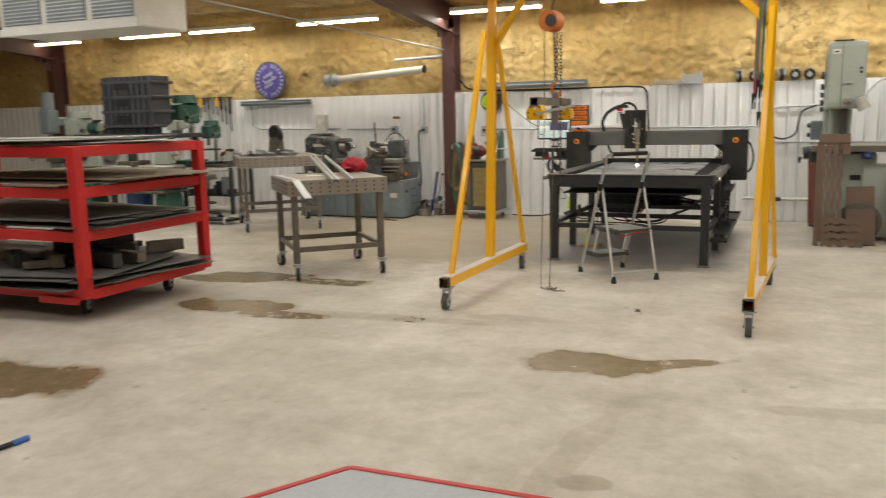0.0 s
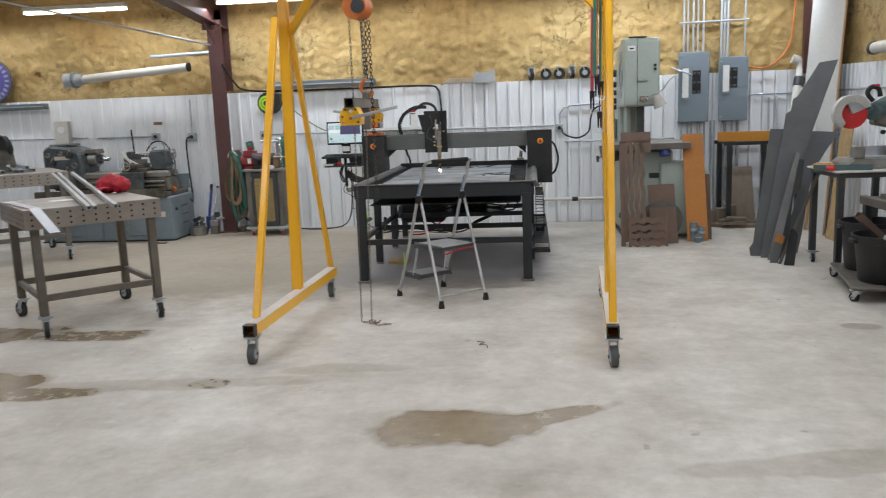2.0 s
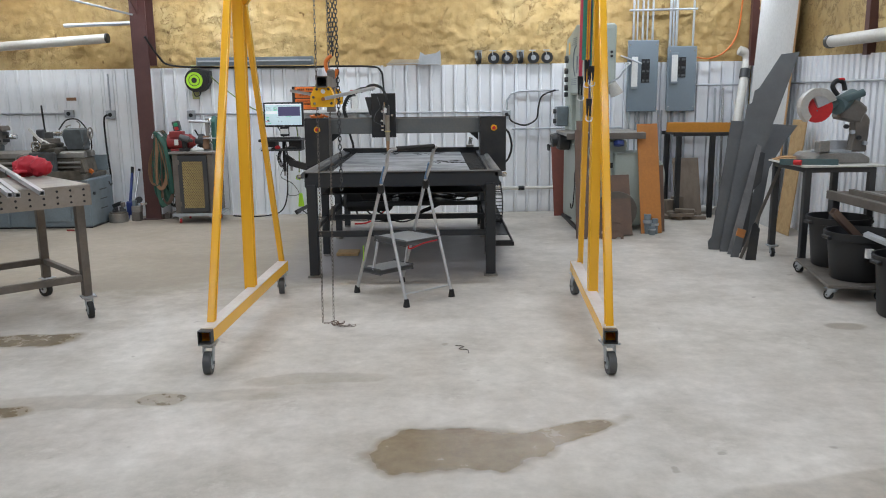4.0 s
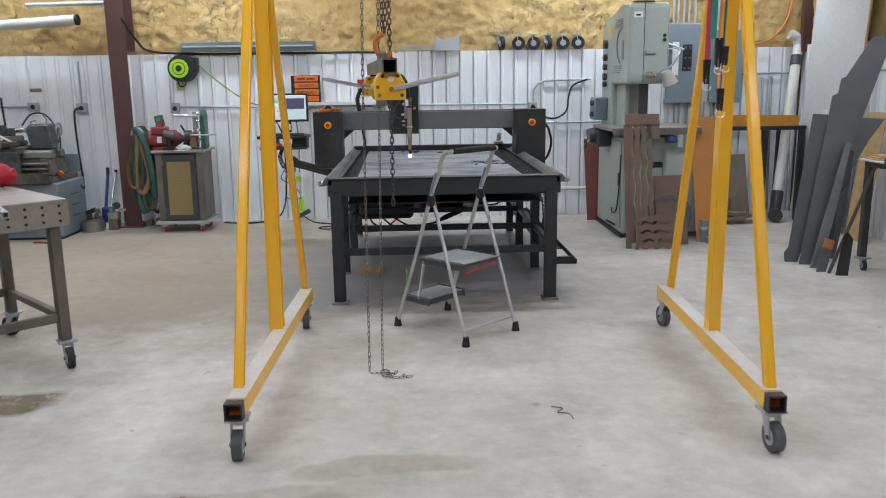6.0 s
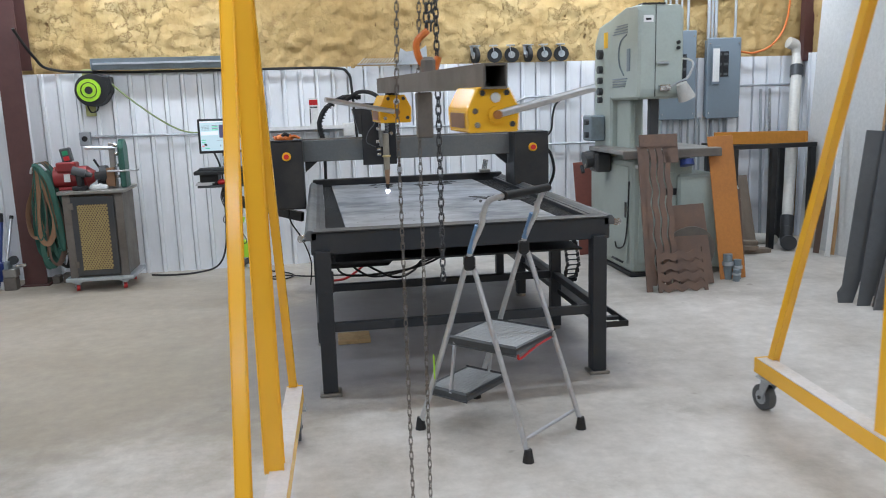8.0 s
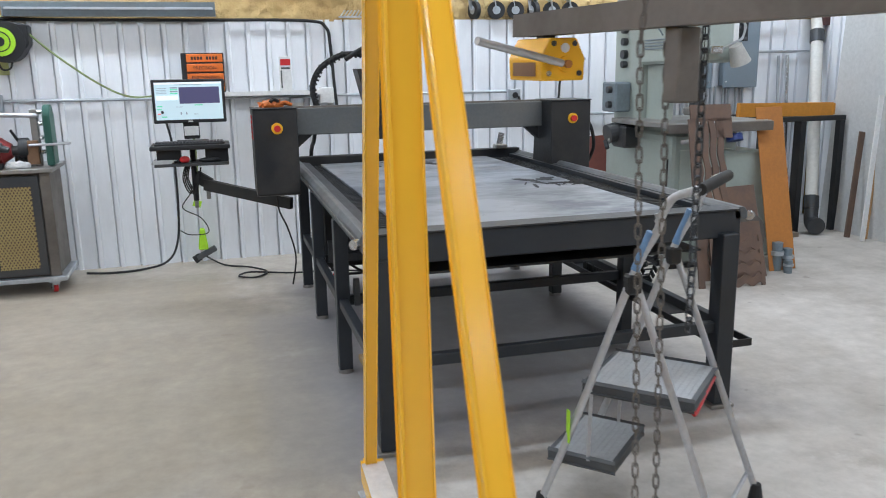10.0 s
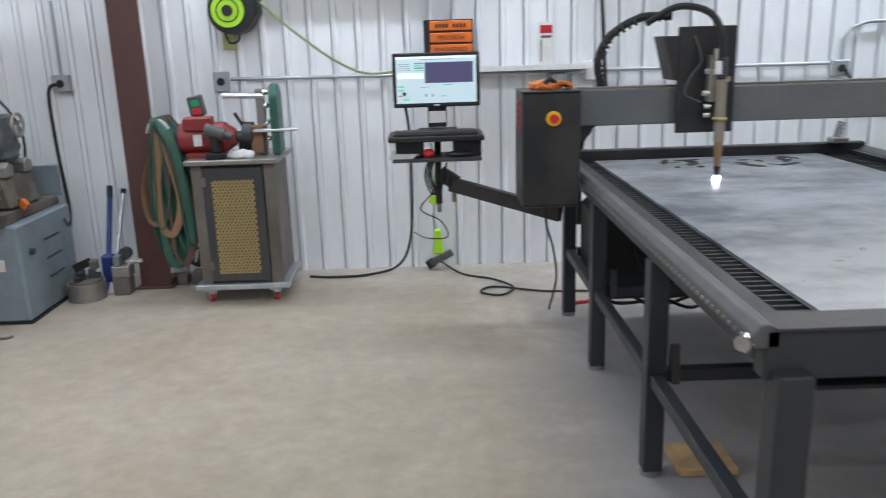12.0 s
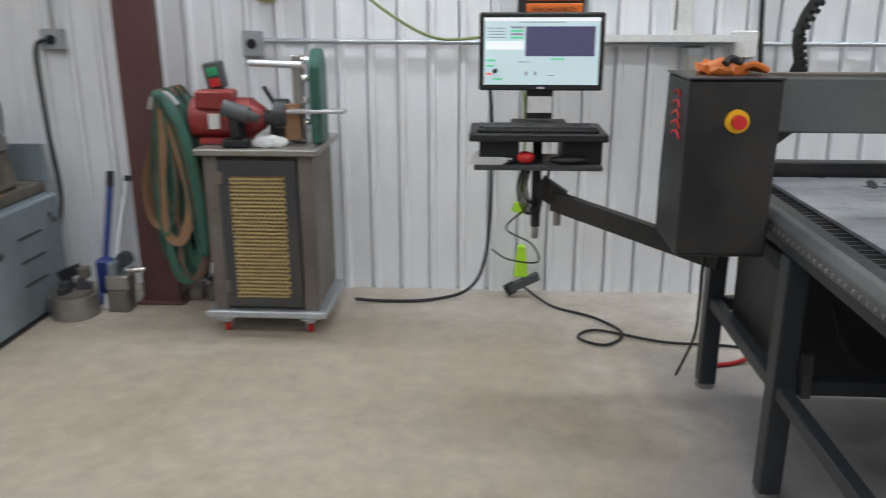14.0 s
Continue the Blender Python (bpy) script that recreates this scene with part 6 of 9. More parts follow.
    part("cable", sweep(B(), [(0.205, 10.97, 0.85), (0.19, 10.96, 0.5), (0.185, 11.02, 0.28), (0.19, 11.2, 0.22), (0.2, 11.28, 0.26)], 0.007, 6), "rubber", e)


band_saw()


def leaning_board(name, label, cat, base, top, w, th, mat, across=(1, 0, 0)):
    """A flat board or plate that leans: its bottom edge's middle, its top edge's middle, its width and thickness."""
    a, c = Vector(base), Vector(top)
    d = c - a
    n = d.length
    d.normalize()
    s = Vector(across)
    s = (s - d * s.dot(d)).normalized()
    u = d.cross(s)
    m = Matrix((s, u, d)).transposed().to_4x4()
    m.translation = a
    lift = max(0.0, th / 2 * abs(u.z) + w / 2 * abs(s.z))
    m.translation.z += lift
    return tagged(part(name, box(B(), (-w / 2, -th / 2, 0), (w / 2, th / 2, n), min(0.002, th / 4), m), mat), label, cat), m


leaning_board("rust_plate", "orange rusted steel plate leaning against the band saw", "steel plate", (1.015, 10.60, 0.0), (0.985, 10.86, 1.22), 0.235, 0.008, "rustred")
leaning_board("wood_strip", "narrow dark wooden strip beside the rusted plate", "wood strip", (1.17, 10.72, 0.0), (1.16, 10.85, 0.75), 0.05, 0.02, "rust")
leaning_board("red_board", "dull red board standing beside the band saw", "board", (0.205, 12.02, 0.0), (0.165, 12.12, 0.94), 0.2, 0.015, "redboard")


def wavy_scrap():
    """Cut-out skeleton plate: frame with wavy bars, leaning on the saw, and a second one lying against its foot."""
    e = thing("scrap_plate", "rusty steel plate with long wavy cut-outs leaning on the band saw", "scrap steel", (0.4, 10.5, 0))
    m = Matrix.Translation((0.14, 10.34, 0.0)) @ Matrix.Rotation(radians(-12), 4, "X")

    def wavy(bm, x, z0, z1, w, amp):
        n = 40
        L = [(x + amp * math.sin(k / n * (z1 - z0) * 26), z0 + (z1 - z0) * k / n) for k in range(n + 1)]
        prism(bm, [(p - w / 2, q) for p, q in L] + [(p + w / 2 + 0.3 * amp * math.sin(q * 40), q) for p, q in reversed(L)], -0.006, 0.006, "y", 0, m)

    for k in range(4):
        b = bmesh.new()
        wavy(b, 0.045 + k * 0.062, 0.05, 1.2, 0.046, 0.008)
        part("wavy_bar", b, "rust", e)
    part("top_rail", box(B(), (0.0, -0.006, 1.18), (0.33, 0.006, 1.30), 0, m), "rust", e)
    part("side_rail", box(B(), (-0.02, -0.006, 0.0), (0.03, 0.006, 1.2), 0, m), "rust", e)
    part("corner_plate", box(B(), (0.20, -0.006, 1.06), (0.33, 0.006, 1.2), 0, m), "rust", e)
    e2 = thing("scrap_grate", "rusty wavy-barred steel offcut standing on the floor", "scrap steel", (0.45, 10.3, 0))
    m2 = Matrix.Translation((0.20, 10.29, 0.0)) @ Matrix.Rotation(radians(-14), 4, "X")
    for k in range(4):
        z = 0.01 + k * 0.085
        L = [(0.0 + 0.42 * q / 30, z + 0.012 * math.sin(q * 0.75 + k)) for q in range(31)]
        b = prism(B(), [(p, q) for p, q in L] + [(p, q + 0.062) for p, q in reversed(L)], -0.005, 0.005, "y", 0, m2)
        part("wavy_bar", b, "rust", e2)
    for x in (0.0, 0.40):
        part("end_bar", box(B(), (x, -0.006, 0.0), (x + 0.03, 0.006, 0.36), 0, m2), "rust", e2)
    e3 = thing("steel_disc", "round dull steel disc leaning among the offcuts", "steel disc", (0.62, 10.55, 0))
    part("disc", disc(B(), (0.60, 10.62, 0.25), 0.245, 0.012, (0, 1, 0.22), 36), "dullsteel", e3)
    part("boss", disc(B(), (0.60, 10.605, 0.25), 0.05, 0.03, (0, 1, 0.22), 20), "rustred", e3)
    ob, _ = leaning_board("rusty_sheet", "dark rusty steel sheet behind the offcuts", "steel sheet", (0.62, 10.46, 0.0), (0.60, 10.66, 0.66), 0.30, 0.006, "rust")
    f = thing("pipe_flange", "grey pipe fittings standing on the floor", "pipe fitting", (1.0, 10.55, 0))
    for k, (x, y, r, h) in enumerate(((0.97, 10.62, 0.04, 0.22), (1.05, 10.6, 0.035, 0.17), (1.0, 10.52, 0.03, 0.1))):
        p = part("fitting", rod(B(), (x, y, 0), (x, y, h), r, 14), "grey", f)
        part("collar", rod(B(), (x, y, h * 0.55), (x, y, h * 0.7), r * 1.3, 14), "galv", p)


wavy_scrap()


# ---- corner with rack and stock ----
def stock_rack():
    e = thing("steel_rack", "black welded steel frame table against the wall", "rack", (1.95, 12.0, 0))
    for x in (1.62, 2.46):
        for y in (11.75, 12.3):
            part("leg", box(B(), (x - 0.03, y - 0.03, 0), (x + 0.03, y + 0.03, 1.03), 0.004), "black", e)
    part("leg", box(B(), (2.01, 11.72, 0), (2.07, 11.78, 1.03), 0.004), "black", e)
    for y in (11.75, 12.3):
        part("rail", box(B(), (1.55, y - 0.025, 1.03), (2.50, y + 0.025, 1.075), 0.004), "black", e)
    for x in (1.6, 1.83, 2.06, 2.29):
        part("cross_bar", box(B(), (x - 0.015, 11.77, 1.04), (x + 0.015, 12.28, 1.07), 0.003), "black", e)
    f = thing("orange_beam", "orange painted rack beam lying on the frame", "steel beam", (1.95, 11.95, 1.075))
    part("beam", bar(B(), (1.53, 11.98, 1.135), (2.44, 11.86, 1.125), 0.06, 0.11, (0, 0, 1), 0.006), "orangebeam", f)
    part("hook_plate", box(B(), (2.43, 11.82, 1.075), (2.455, 11.92, 1.18), 0.003), "orangebeam", f)


stock_rack()
leaning_board("plywood_offcut", "weathered grey plywood offcut leaning on the rack", "plywood", (1.84, 11.95, 0.0), (1.84, 12.2, 0.72), 0.34, 0.015, "weathered")
rng = random.Random(11)
for k in range(9):
    x, y = 1.5 + rng.uniform(0, 0.5), 11.55 + rng.uniform(0, 0.28)
    m = pose(x, y, 0, 0, 0, rng.uniform(-50, 50))
    z = (k // 4) * 0.045
    tagged(part("wood_block", box(B(), (-rng.uniform(0.08, 0.2), -0.045, z), (rng.uniform(0.05, 0.18), 0.045, z + 0.043), 0.003, m), "weathered"), "rough brown wood offcut in a pile on the floor", "wood offcut", "wood offcuts")
for k in range(3):
    tagged(part("wood_chunk", box(B(), (-0.07, -0.05, 0.0), (0.07, 0.05, 0.19 + 0.03 * k), 0.006, pose(1.46 + 0.11 * k, 11.93 - 0.05 * (k % 2), 0, 0, 0, 15 * k)), "weathered"), "upright brown wood chunk by the wall", "wood offcut", "wood offcuts")


def pvc_stack():
    e = thing("drain_pipe", "white plastic pipe with dark couplings rising in the corner", "pipe", (2.54, 12.3, 0))
    a, c = Vector((2.20, 11.72, 0.12)), Vector((2.655, 12.39, 1.98))
    part("riser", rod(B(), a, c, 0.056, 18), "pvc", e, smooth=True)
    part("lower_elbow", sweep(B(), [a.lerp(c, 0.05), a, (2.18, 11.68, 0.085), (2.15, 11.6, 0.085)], 0.062, 14), "darksteel", e, "dark rubber elbow", smooth=True)
    part("open_end", rod(B(), (2.152, 11.605, 0.085), (2.14, 11.57, 0.085), 0.078, 16), "darksteel", e)
    part("upper_elbow", sweep(B(), [c - Vector((0.01, 0.015, 0.06)), c, (2.63, 12.39, 2.06), (2.54, 12.39, 2.10)], 0.06, 14), "pvc", e, smooth=True)
    for s in (0.9, 0.08):
        part("coupling", rod(B(), a.lerp(c, s - 0.03), a.lerp(c, s + 0.03), 0.066, 18), "darksteel", e)


pvc_stack()
tagged(part("pipe_offcut", sweep(B(), [(2.0, 12.08, 0.056), (2.1, 12.06, 0.056), (2.17, 11.99, 0.056), (2.19, 11.92, 0.056)], 0.055, 14), "pvc", None, smooth=True), "white plastic pipe elbow lying on the floor", "pipe offcut")
panel = thing("tall_panel", "tall pale grey board leaning against the corner wall", "board", (2.5, 11.4, 0))
part("face", prism(B(), [(2.468, 0.0), (2.48, 0.0), (2.652, 3.1), (2.64, 3.1)], 10.85, 11.93, "y", 0.002), "board", panel)
part("edge_strip", prism(B(), [(2.470, 0.0), (2.49, 0.0), (2.662, 3.1), (2.642, 3.1)], 10.838, 10.85, "y", 0.002), "wood", panel, "raw brown edge")
leaning_board("metal_strip", "bright narrow metal strip standing against the wall", "metal strip", (2.36, 12.30, 0.0), (2.37, 12.43, 1.62), 0.03, 0.02, "chrome")
leaning_board("metal_strip", "bright narrow metal strip standing against the wall", "metal strip", (2.26, 12.32, 0.0), (2.27, 12.43, 1.62), 0.025, 0.02, "galv")
leaning_board("corner_strip", "narrow white painted strip leaning in the corner", "strip", (2.32, 11.21, 0.0), (2.48, 11.32, 1.26), 0.050, 0.015, "white")
leaning_board("corner_strip", "thin pine strip leaning in the corner", "strip", (2.42, 11.28, 0.0), (2.59, 11.40, 1.19), 0.035, 0.015, "wood")
leaning_board("corner_strip", "brown rusted flat bar leaning in the corner", "strip", (2.32, 11.39, 0.0), (2.49, 11.51, 0.93), 0.060, 0.015, "rust")
leaning_board("strand_board", "strand board offcut standing behind the saw stand", "strand board", (2.45, 10.5, 0.0), (2.57, 10.5, 1.26), 0.34, 0.012, "osb", (0, 1, 0))


def stack_plate(label, outline, y0, lean, mat, name="steel_plate"):
    """A flame-cut plate: its outline along the wall and up, its foot's place and how far it leans back."""
    b = prism(B(), outline, y0, y0 + 0.01, "y", 0.001)
    for v in b.verts:
        v.co.y += lean * v.co.z - 0.25 * (v.co.x - 1.5)
    return tagged(part(name, b, mat), label, "steel plate", "leaning plates")


stack_plate("long grey steel plate with a stepped edge leaning in the stack", [(1.42, 0), (1.60, 1.1), (1.63, 1.28), (1.655, 1.44), (1.70, 1.46), (1.72, 1.58), (1.76, 1.60), (1.95, 1.92), (2.11, 1.94), (1.90, 1.30), (1.81, 1.02), (1.51, 0)], 9.50, 0.12, "darkplate")
stack_plate("wide grey steel plate leaning behind the long one", [(1.35, 0), (1.34, 0.08), (1.375, 0.13), (1.52, 1.29), (1.66, 1.28), (1.75, 1.0), (1.45, 0)], 9.60, 0.06, "darkplate")
stack_plate("narrow grey steel plate leaning in the stack", [(1.45, 0), (1.56, 0.48), (1.70, 1.07), (1.735, 1.05), (1.64, 0.52), (1.53, 0)], 9.37, 0.10, "sheetgrey")
stack_plate("dark steel plate leaning in the stack", [(1.50, 0), (1.72, 1.0), (1.80, 0.98), (1.77, 0.7), (1.70, 0.62), (1.66, 0.2), (1.60, 0)], 9.46, 0.10, "darksteel")
stack_plate("grey steel plate with a slanted top behind the stack", [(1.68, 0), (1.85, 0.6), (1.90, 1.25), (2.24, 1.23), (2.11, 1.04), (1.98, 0.8), (1.88, 0.2), (1.84, 0)], 9.80, 0.16, "darkplate")
stack_plate("short dark steel offcut at the foot of the stack", [(1.52, 0), (1.575, 0.34), (1.60, 0.36), (1.64, 0.30), (1.61, 0)], 9.10, 0.10, "black")
short = stack_plate("short steel bar with a rusted end in the stack", [(1.43, 0), (1.49, 0.28), (1.56, 0.26), (1.50, 0)], 9.22, 0.10, "darkplate", "steel_bar")
rust_tip = prism(B(), [(1.474, 0.21), (1.491, 0.283), (1.563, 0.262), (1.541, 0.185)], 9.216, 9.234, "y")
for v in rust_tip.verts:
    v.co.y += 0.10 * v.co.z - 0.25 * (v.co.x - 1.5)
part("rusted_end", rust_tip, "rustred", short, "orange rusted end")
tagged(part("flat_bar", bar(B(), (1.50, 9.17, 0.0), (1.88, 9.27, 0.90), 0.03, 0.006, (0, 1, 0)), "dullsteel"), "thin bent steel flat bar leaning across the stack", "steel bar")


def saw_stand():
    e = thing("saw_stand", "steel stand on casters holding the mitre saw", "saw stand", (2.12, 9.0, 0))
    x0, x1, y0, y1 = 1.84, 2.40, 8.64, 9.30
    for x in (x0, x1):
        for y in (y0, y1):
            part("leg", box(B(), (x - 0.028, y - 0.028, 0.11), (x + 0.028, y + 0.028, 0.91), 0.003), "darksteel", e)
            caster(e, x, y - 0.02, 0.11, 0.042, 30 if y < 9 else 170, w=0.028)
    for y in (y0, y1):
        part("rail", box(B(), (x0 - 0.028, y - 0.025, 0.87), (x1 + 0.028, y + 0.025, 0.915), 0.003), "darksteel", e)
    for x in (x0, x1):
        part("side_rail", box(B(), (x - 0.025, y0, 0.87), (x + 0.025, y1, 0.912), 0.003), "darksteel", e)
    part("top_sheet", box(B(), (x0 - 0.06, y0 - 0.05, 0.916), (x1 + 0.1, y1 + 0.05, 0.932), 0.003), "pvc", e, "stained pale worktop")

    s = thing("mitre_saw", "cordless-style mitre saw with a red blade and clear guard", "mitre saw", (2.1, 9.0, 0.862))
    part("base", prism(B(), [(1.95, 0.862), (2.45, 0.862), (2.45, 0.91), (2.38, 0.95), (2.0, 0.95), (1.95, 0.91)], 8.78, 9.22, "y", 0.008), "steel", s, "worn cast metal base")
    part("turntable", disc(B(), (2.2, 9.0, 0.955), 0.17, 0.02, (0, 0, 1), 28), "galv", s)
    part("fence", box(B(), (2.2, 9.1, 0.95), (2.5, 9.13, 1.05), 0.005), "alu", s)
    part("support_arm", prism(B(), [(2.36, 0.95), (2.52, 0.95), (2.50, 1.1), (2.53, 1.24), (2.46, 1.32), (2.38, 1.22), (2.41, 1.1)], 8.97, 9.08, "y", 0.015), "dullsteel", s, "oily grey-brown support arm")
    part("arm_head", prism(B(), [(2.22, 1.25), (2.44, 1.20), (2.5, 1.34), (2.40, 1.42), (2.24, 1.36)], 8.96, 9.1, "y", 0.02), "dullsteel", s)
    for k in range(4):
        part("lock_knob", disc(B(), (2.30 + 0.06 * k, 8.95, 1.18 - 0.05 * k), 0.02, 0.03, (0, 1, 0), 12), ("plastic", "galv")[k % 2], s)
    part("motor", rod(B(), (2.18, 8.92, 1.36), (2.42, 9.12, 1.44), 0.075, 18), "tealcase", s, "teal motor housing", smooth=True)
    part("rail_tube", rod(B(), (2.0, 8.93, 1.32), (2.42, 8.93, 1.48), 0.035, 12), "tealcase", s, smooth=True)
    part("handle", sweep(B(), [(2.2, 8.95, 1.46), (2.15, 8.95, 1.53), (2.18, 8.95, 1.585), (2.24, 8.95, 1.57), (2.26, 8.95, 1.50)], 0.021, 10), "plastic", s, smooth=True)
    part("trigger", box(B(), (2.19, 8.93, 1.585), (2.25, 8.97, 1.61), 0.008), "redplastic", s)
    part("blade", disc(B(), (2.0, 8.9, 1.35), 0.130, 0.004, (0.25, 1, 0), 48), "redplastic", s, "red coated saw blade")
    o = []
    for k in range(17):
        a = radians(20 + k * 13.5)
        o.append((2.0 + 0.165 * math.cos(a), 1.36 + 0.165 * math.sin(a)))
    o += [(2.0 + 0.10 * math.cos(radians(20 + k * 13.5)), 1.36 + 0.10 * math.sin(radians(20 + k * 13.5))) for k in range(16, -1, -1)]
    part("guard", prism(B(), o, 8.86, 8.94, "y", 0.004), "clear", s, "cloudy plastic blade guard")
    part("upper_guard", prism(B(), [(2.0 + 0.16 * math.cos(radians(q)), 1.36 + 0.16 * math.sin(radians(q))) for q in range(20, 125, 12)] + [(2.0, 1.35)], 8.87, 8.93, "y", 0.004), "galv", s)
    part("vise", box(B(), (2.0, 8.8, 0.955), (2.1, 8.9, 1.06), 0.01), "steel", s)
    c = thing("clamp", "teal bar clamp with a red screw on the worktop", "clamp", (1.85, 8.72, 0.862))
    part("bar", bar(B(), (1.66, 8.78, 0.885), (2.1, 8.66, 0.885), 0.05, 0.035, (0, 0, 1), 0.008), "tealcase", c)
    part("screw", rod(B(), (1.74, 8.70, 0.885), (1.79, 8.66, 0.885), 0.024, 10), "redplastic", c)
    w = thing("wood_plate", "round yellow wooden discs stacked on the worktop", "wood discs", (1.9, 9.15, 0.862))
    for k in range(3):
        part("wood_disc", box(B(), (1.80 + 0.02 * k, 9.12 + 0.01 * k, 0.862 + 0.013 * k), (2.06 + 0.03 * k, 9.32 - 0.02 * k, 0.874 + 0.013 * k), 0.005), "wood", w)
    for item in (s, c, w):
        item.location.z += 0.07


saw_stand()


def tub(x, y, tall, label, z0=0.125):
    e = thing("plastic_tub", label, "tub", (x, y, z0), "black tubs")
    b = bmesh.new()
    n = 28
    rings = []
    for r, z in ((0.0, z0), (0.18, z0), (0.19, z0 + 0.015), (0.225, tall - 0.06), (0.25, tall - 0.055), (0.255, tall), (0.238, tall), (0.225, tall - 0.05), (0.18, z0 + 0.025), (0.0, z0 + 0.023)):
        rings.append([b.verts.new((x + (r or 0.001) * math.cos(2 * math.pi * k / n), y + (r or 0.001) * math.sin(2 * math.pi * k / n), z)) for k in range(n)])
    for A, C in zip(rings, rings[1:]):
        for k in range(n):
            b.faces.new((A[k], A[(k + 1) % n], C[(k + 1) % n], C[k]))
    part("bin", b, "plastic", e, smooth=True)
    part("label_sticker", box(B(), (x - 0.06, y - 0.252, tall - 0.17), (x - 0.01, y - 0.215, tall - 0.1), 0, None), "white", e, "white sticker")
    for s in (-1, 1):
        part("grip", box(B(), (x + s * 0.25 - 0.02, y - 0.06, tall - 0.06), (x + s * 0.25 + 0.02, y + 0.06, tall - 0.03), 0.008), "plastic", e)


def dolly(x0, x1, y0, y1):
    e = thing("tub_dolly", "low steel dolly on black casters under the tubs", "dolly", ((x0 + x1) / 2, (y0 + y1) / 2, 0))
    part("deck", box(B(), (x0, y0, 0.10), (x1, y1, 0.124), 0.004), "dullsteel", e)
    for x in (x0 + 0.05, x1 - 0.05):
        for y in (y0 + 0.05, y1 - 0.06):
            caster(e, x, y, 0.10, 0.036, 40, w=0.026)
    e.rotation_euler.z = radians(-11)


dolly(1.66, 2.12, 7.5, 8.55)
tub(1.97, 8.29, 0.54, "round black plastic tub with steel offcuts in it")
tub(1.89, 7.79, 0.50, "round black plastic tub with a rusty tube in it")
tub(1.92, 7.12, 0.44, "round black plastic tub on the floor with steel offcuts in it", 0.004)
tagged(part("rusty_tube", square_tube(B(), (1.66, 7.77, 0.66), (1.95, 7.84, 0.40), 0.05, 0.05, 0.005), "rust"), "rusty square tube sticking out of the tub", "steel tube")
leaning_board("steel_offcut", "grey steel offcut standing in the tub", "steel offcut", (1.91, 7.05, 0.06), (1.79, 7.15, 0.60), 0.1, 0.012, "dullsteel")
leaning_board("steel_offcut", "pale steel angle resting on the tub rim", "steel offcut", (1.93, 6.96, 0.42), (1.69, 7.33, 0.54), 0.05, 0.03, "galv")


def stock_bench():
    e = thing("stock_rack", "low steel bench holding lengths of bar stock", "bench", (2.25, 7.0, 0))
    part("front_rail", box(B(), (1.95, 5.2, 0.66), (2.0, 8.5, 0.73), 0.004), "dullsteel", e)
    part("back_rail", box(B(), (2.6, 5.2, 0.66), (2.65, 8.5, 0.73), 0.004), "dullsteel", e)
    part("top_plate", box(B(), (2.0, 5.2, 0.70), (2.6, 8.5, 0.72)), "dullsteel", e)
    for y in (5.4, 7.0, 8.4):
        for x in (1.98, 2.62):
            part("leg", box(B(), (x - 0.03, y - 0.03, 0), (x + 0.03, y + 0.03, 0.66), 0.003), "darksteel", e)
    for k in range(5):
        ob = tagged(part("bar_stock", square_tube(B(), (2.08 + 0.06 * k, 5.6 + 0.2 * k, 0.742), (2.06 + 0.055 * k, 8.3 - 0.12 * k, 0.742), 0.04, 0.04, 0.004), "steel" if k % 2 else "dullsteel"), "length of square steel tube lying on the bench", "steel tube", "bar stock")
    tagged(part("angle_iron", prism(B(), [(2.44, 0.722), (2.56, 0.722), (2.56, 0.73), (2.45, 0.73), (2.45, 0.83), (2.44, 0.83)], 5.4, 8.2, "y"), "dullsteel"), "long steel angle on the bench", "steel angle")


stock_bench()
leaning_board("timber", "reddish pine board leaning on the corrugated wall", "timber", (2.3, 7.65, 0.72), (2.66, 7.9, 1.75), 0.09, 0.04, "wood")
leaning_board("timber", "dark board leaning on the corrugated wall", "timber", (2.45, 7.6, 0.72), (2.68, 7.75, 1.5), 0.08, 0.03, "weathered")
ewp = tagged(part("end_wall_pipe", rod(B(), (EAST_X - 0.1, 10.05, 2.06), (EAST_X - 0.1, 6.5, 2.06), 0.06, 18), "pvc", None, smooth=True), "pale pipe fixed along the end wall", "pipe")
part("pipe_cap", rod(B(), (EAST_X - 0.1, 10.1, 2.06), (EAST_X - 0.1, 10.04, 2.06), 0.068, 18), "darksteel", ewp)
tagged(part("wall_post", box(B(), (EAST_X - 0.06, 9.42, 1.9), (EAST_X + 0.04, 9.5, 4.0)), "maroon"), "dark post on the end wall", "post", kind="structure")
tagged(part("wall_post", box(B(), (EAST_X - 0.08, 12.28, 1.9), (EAST_X + 0.04, 12.36, 4.0)), "maroon"), "dark corner post", "post", kind="structure")


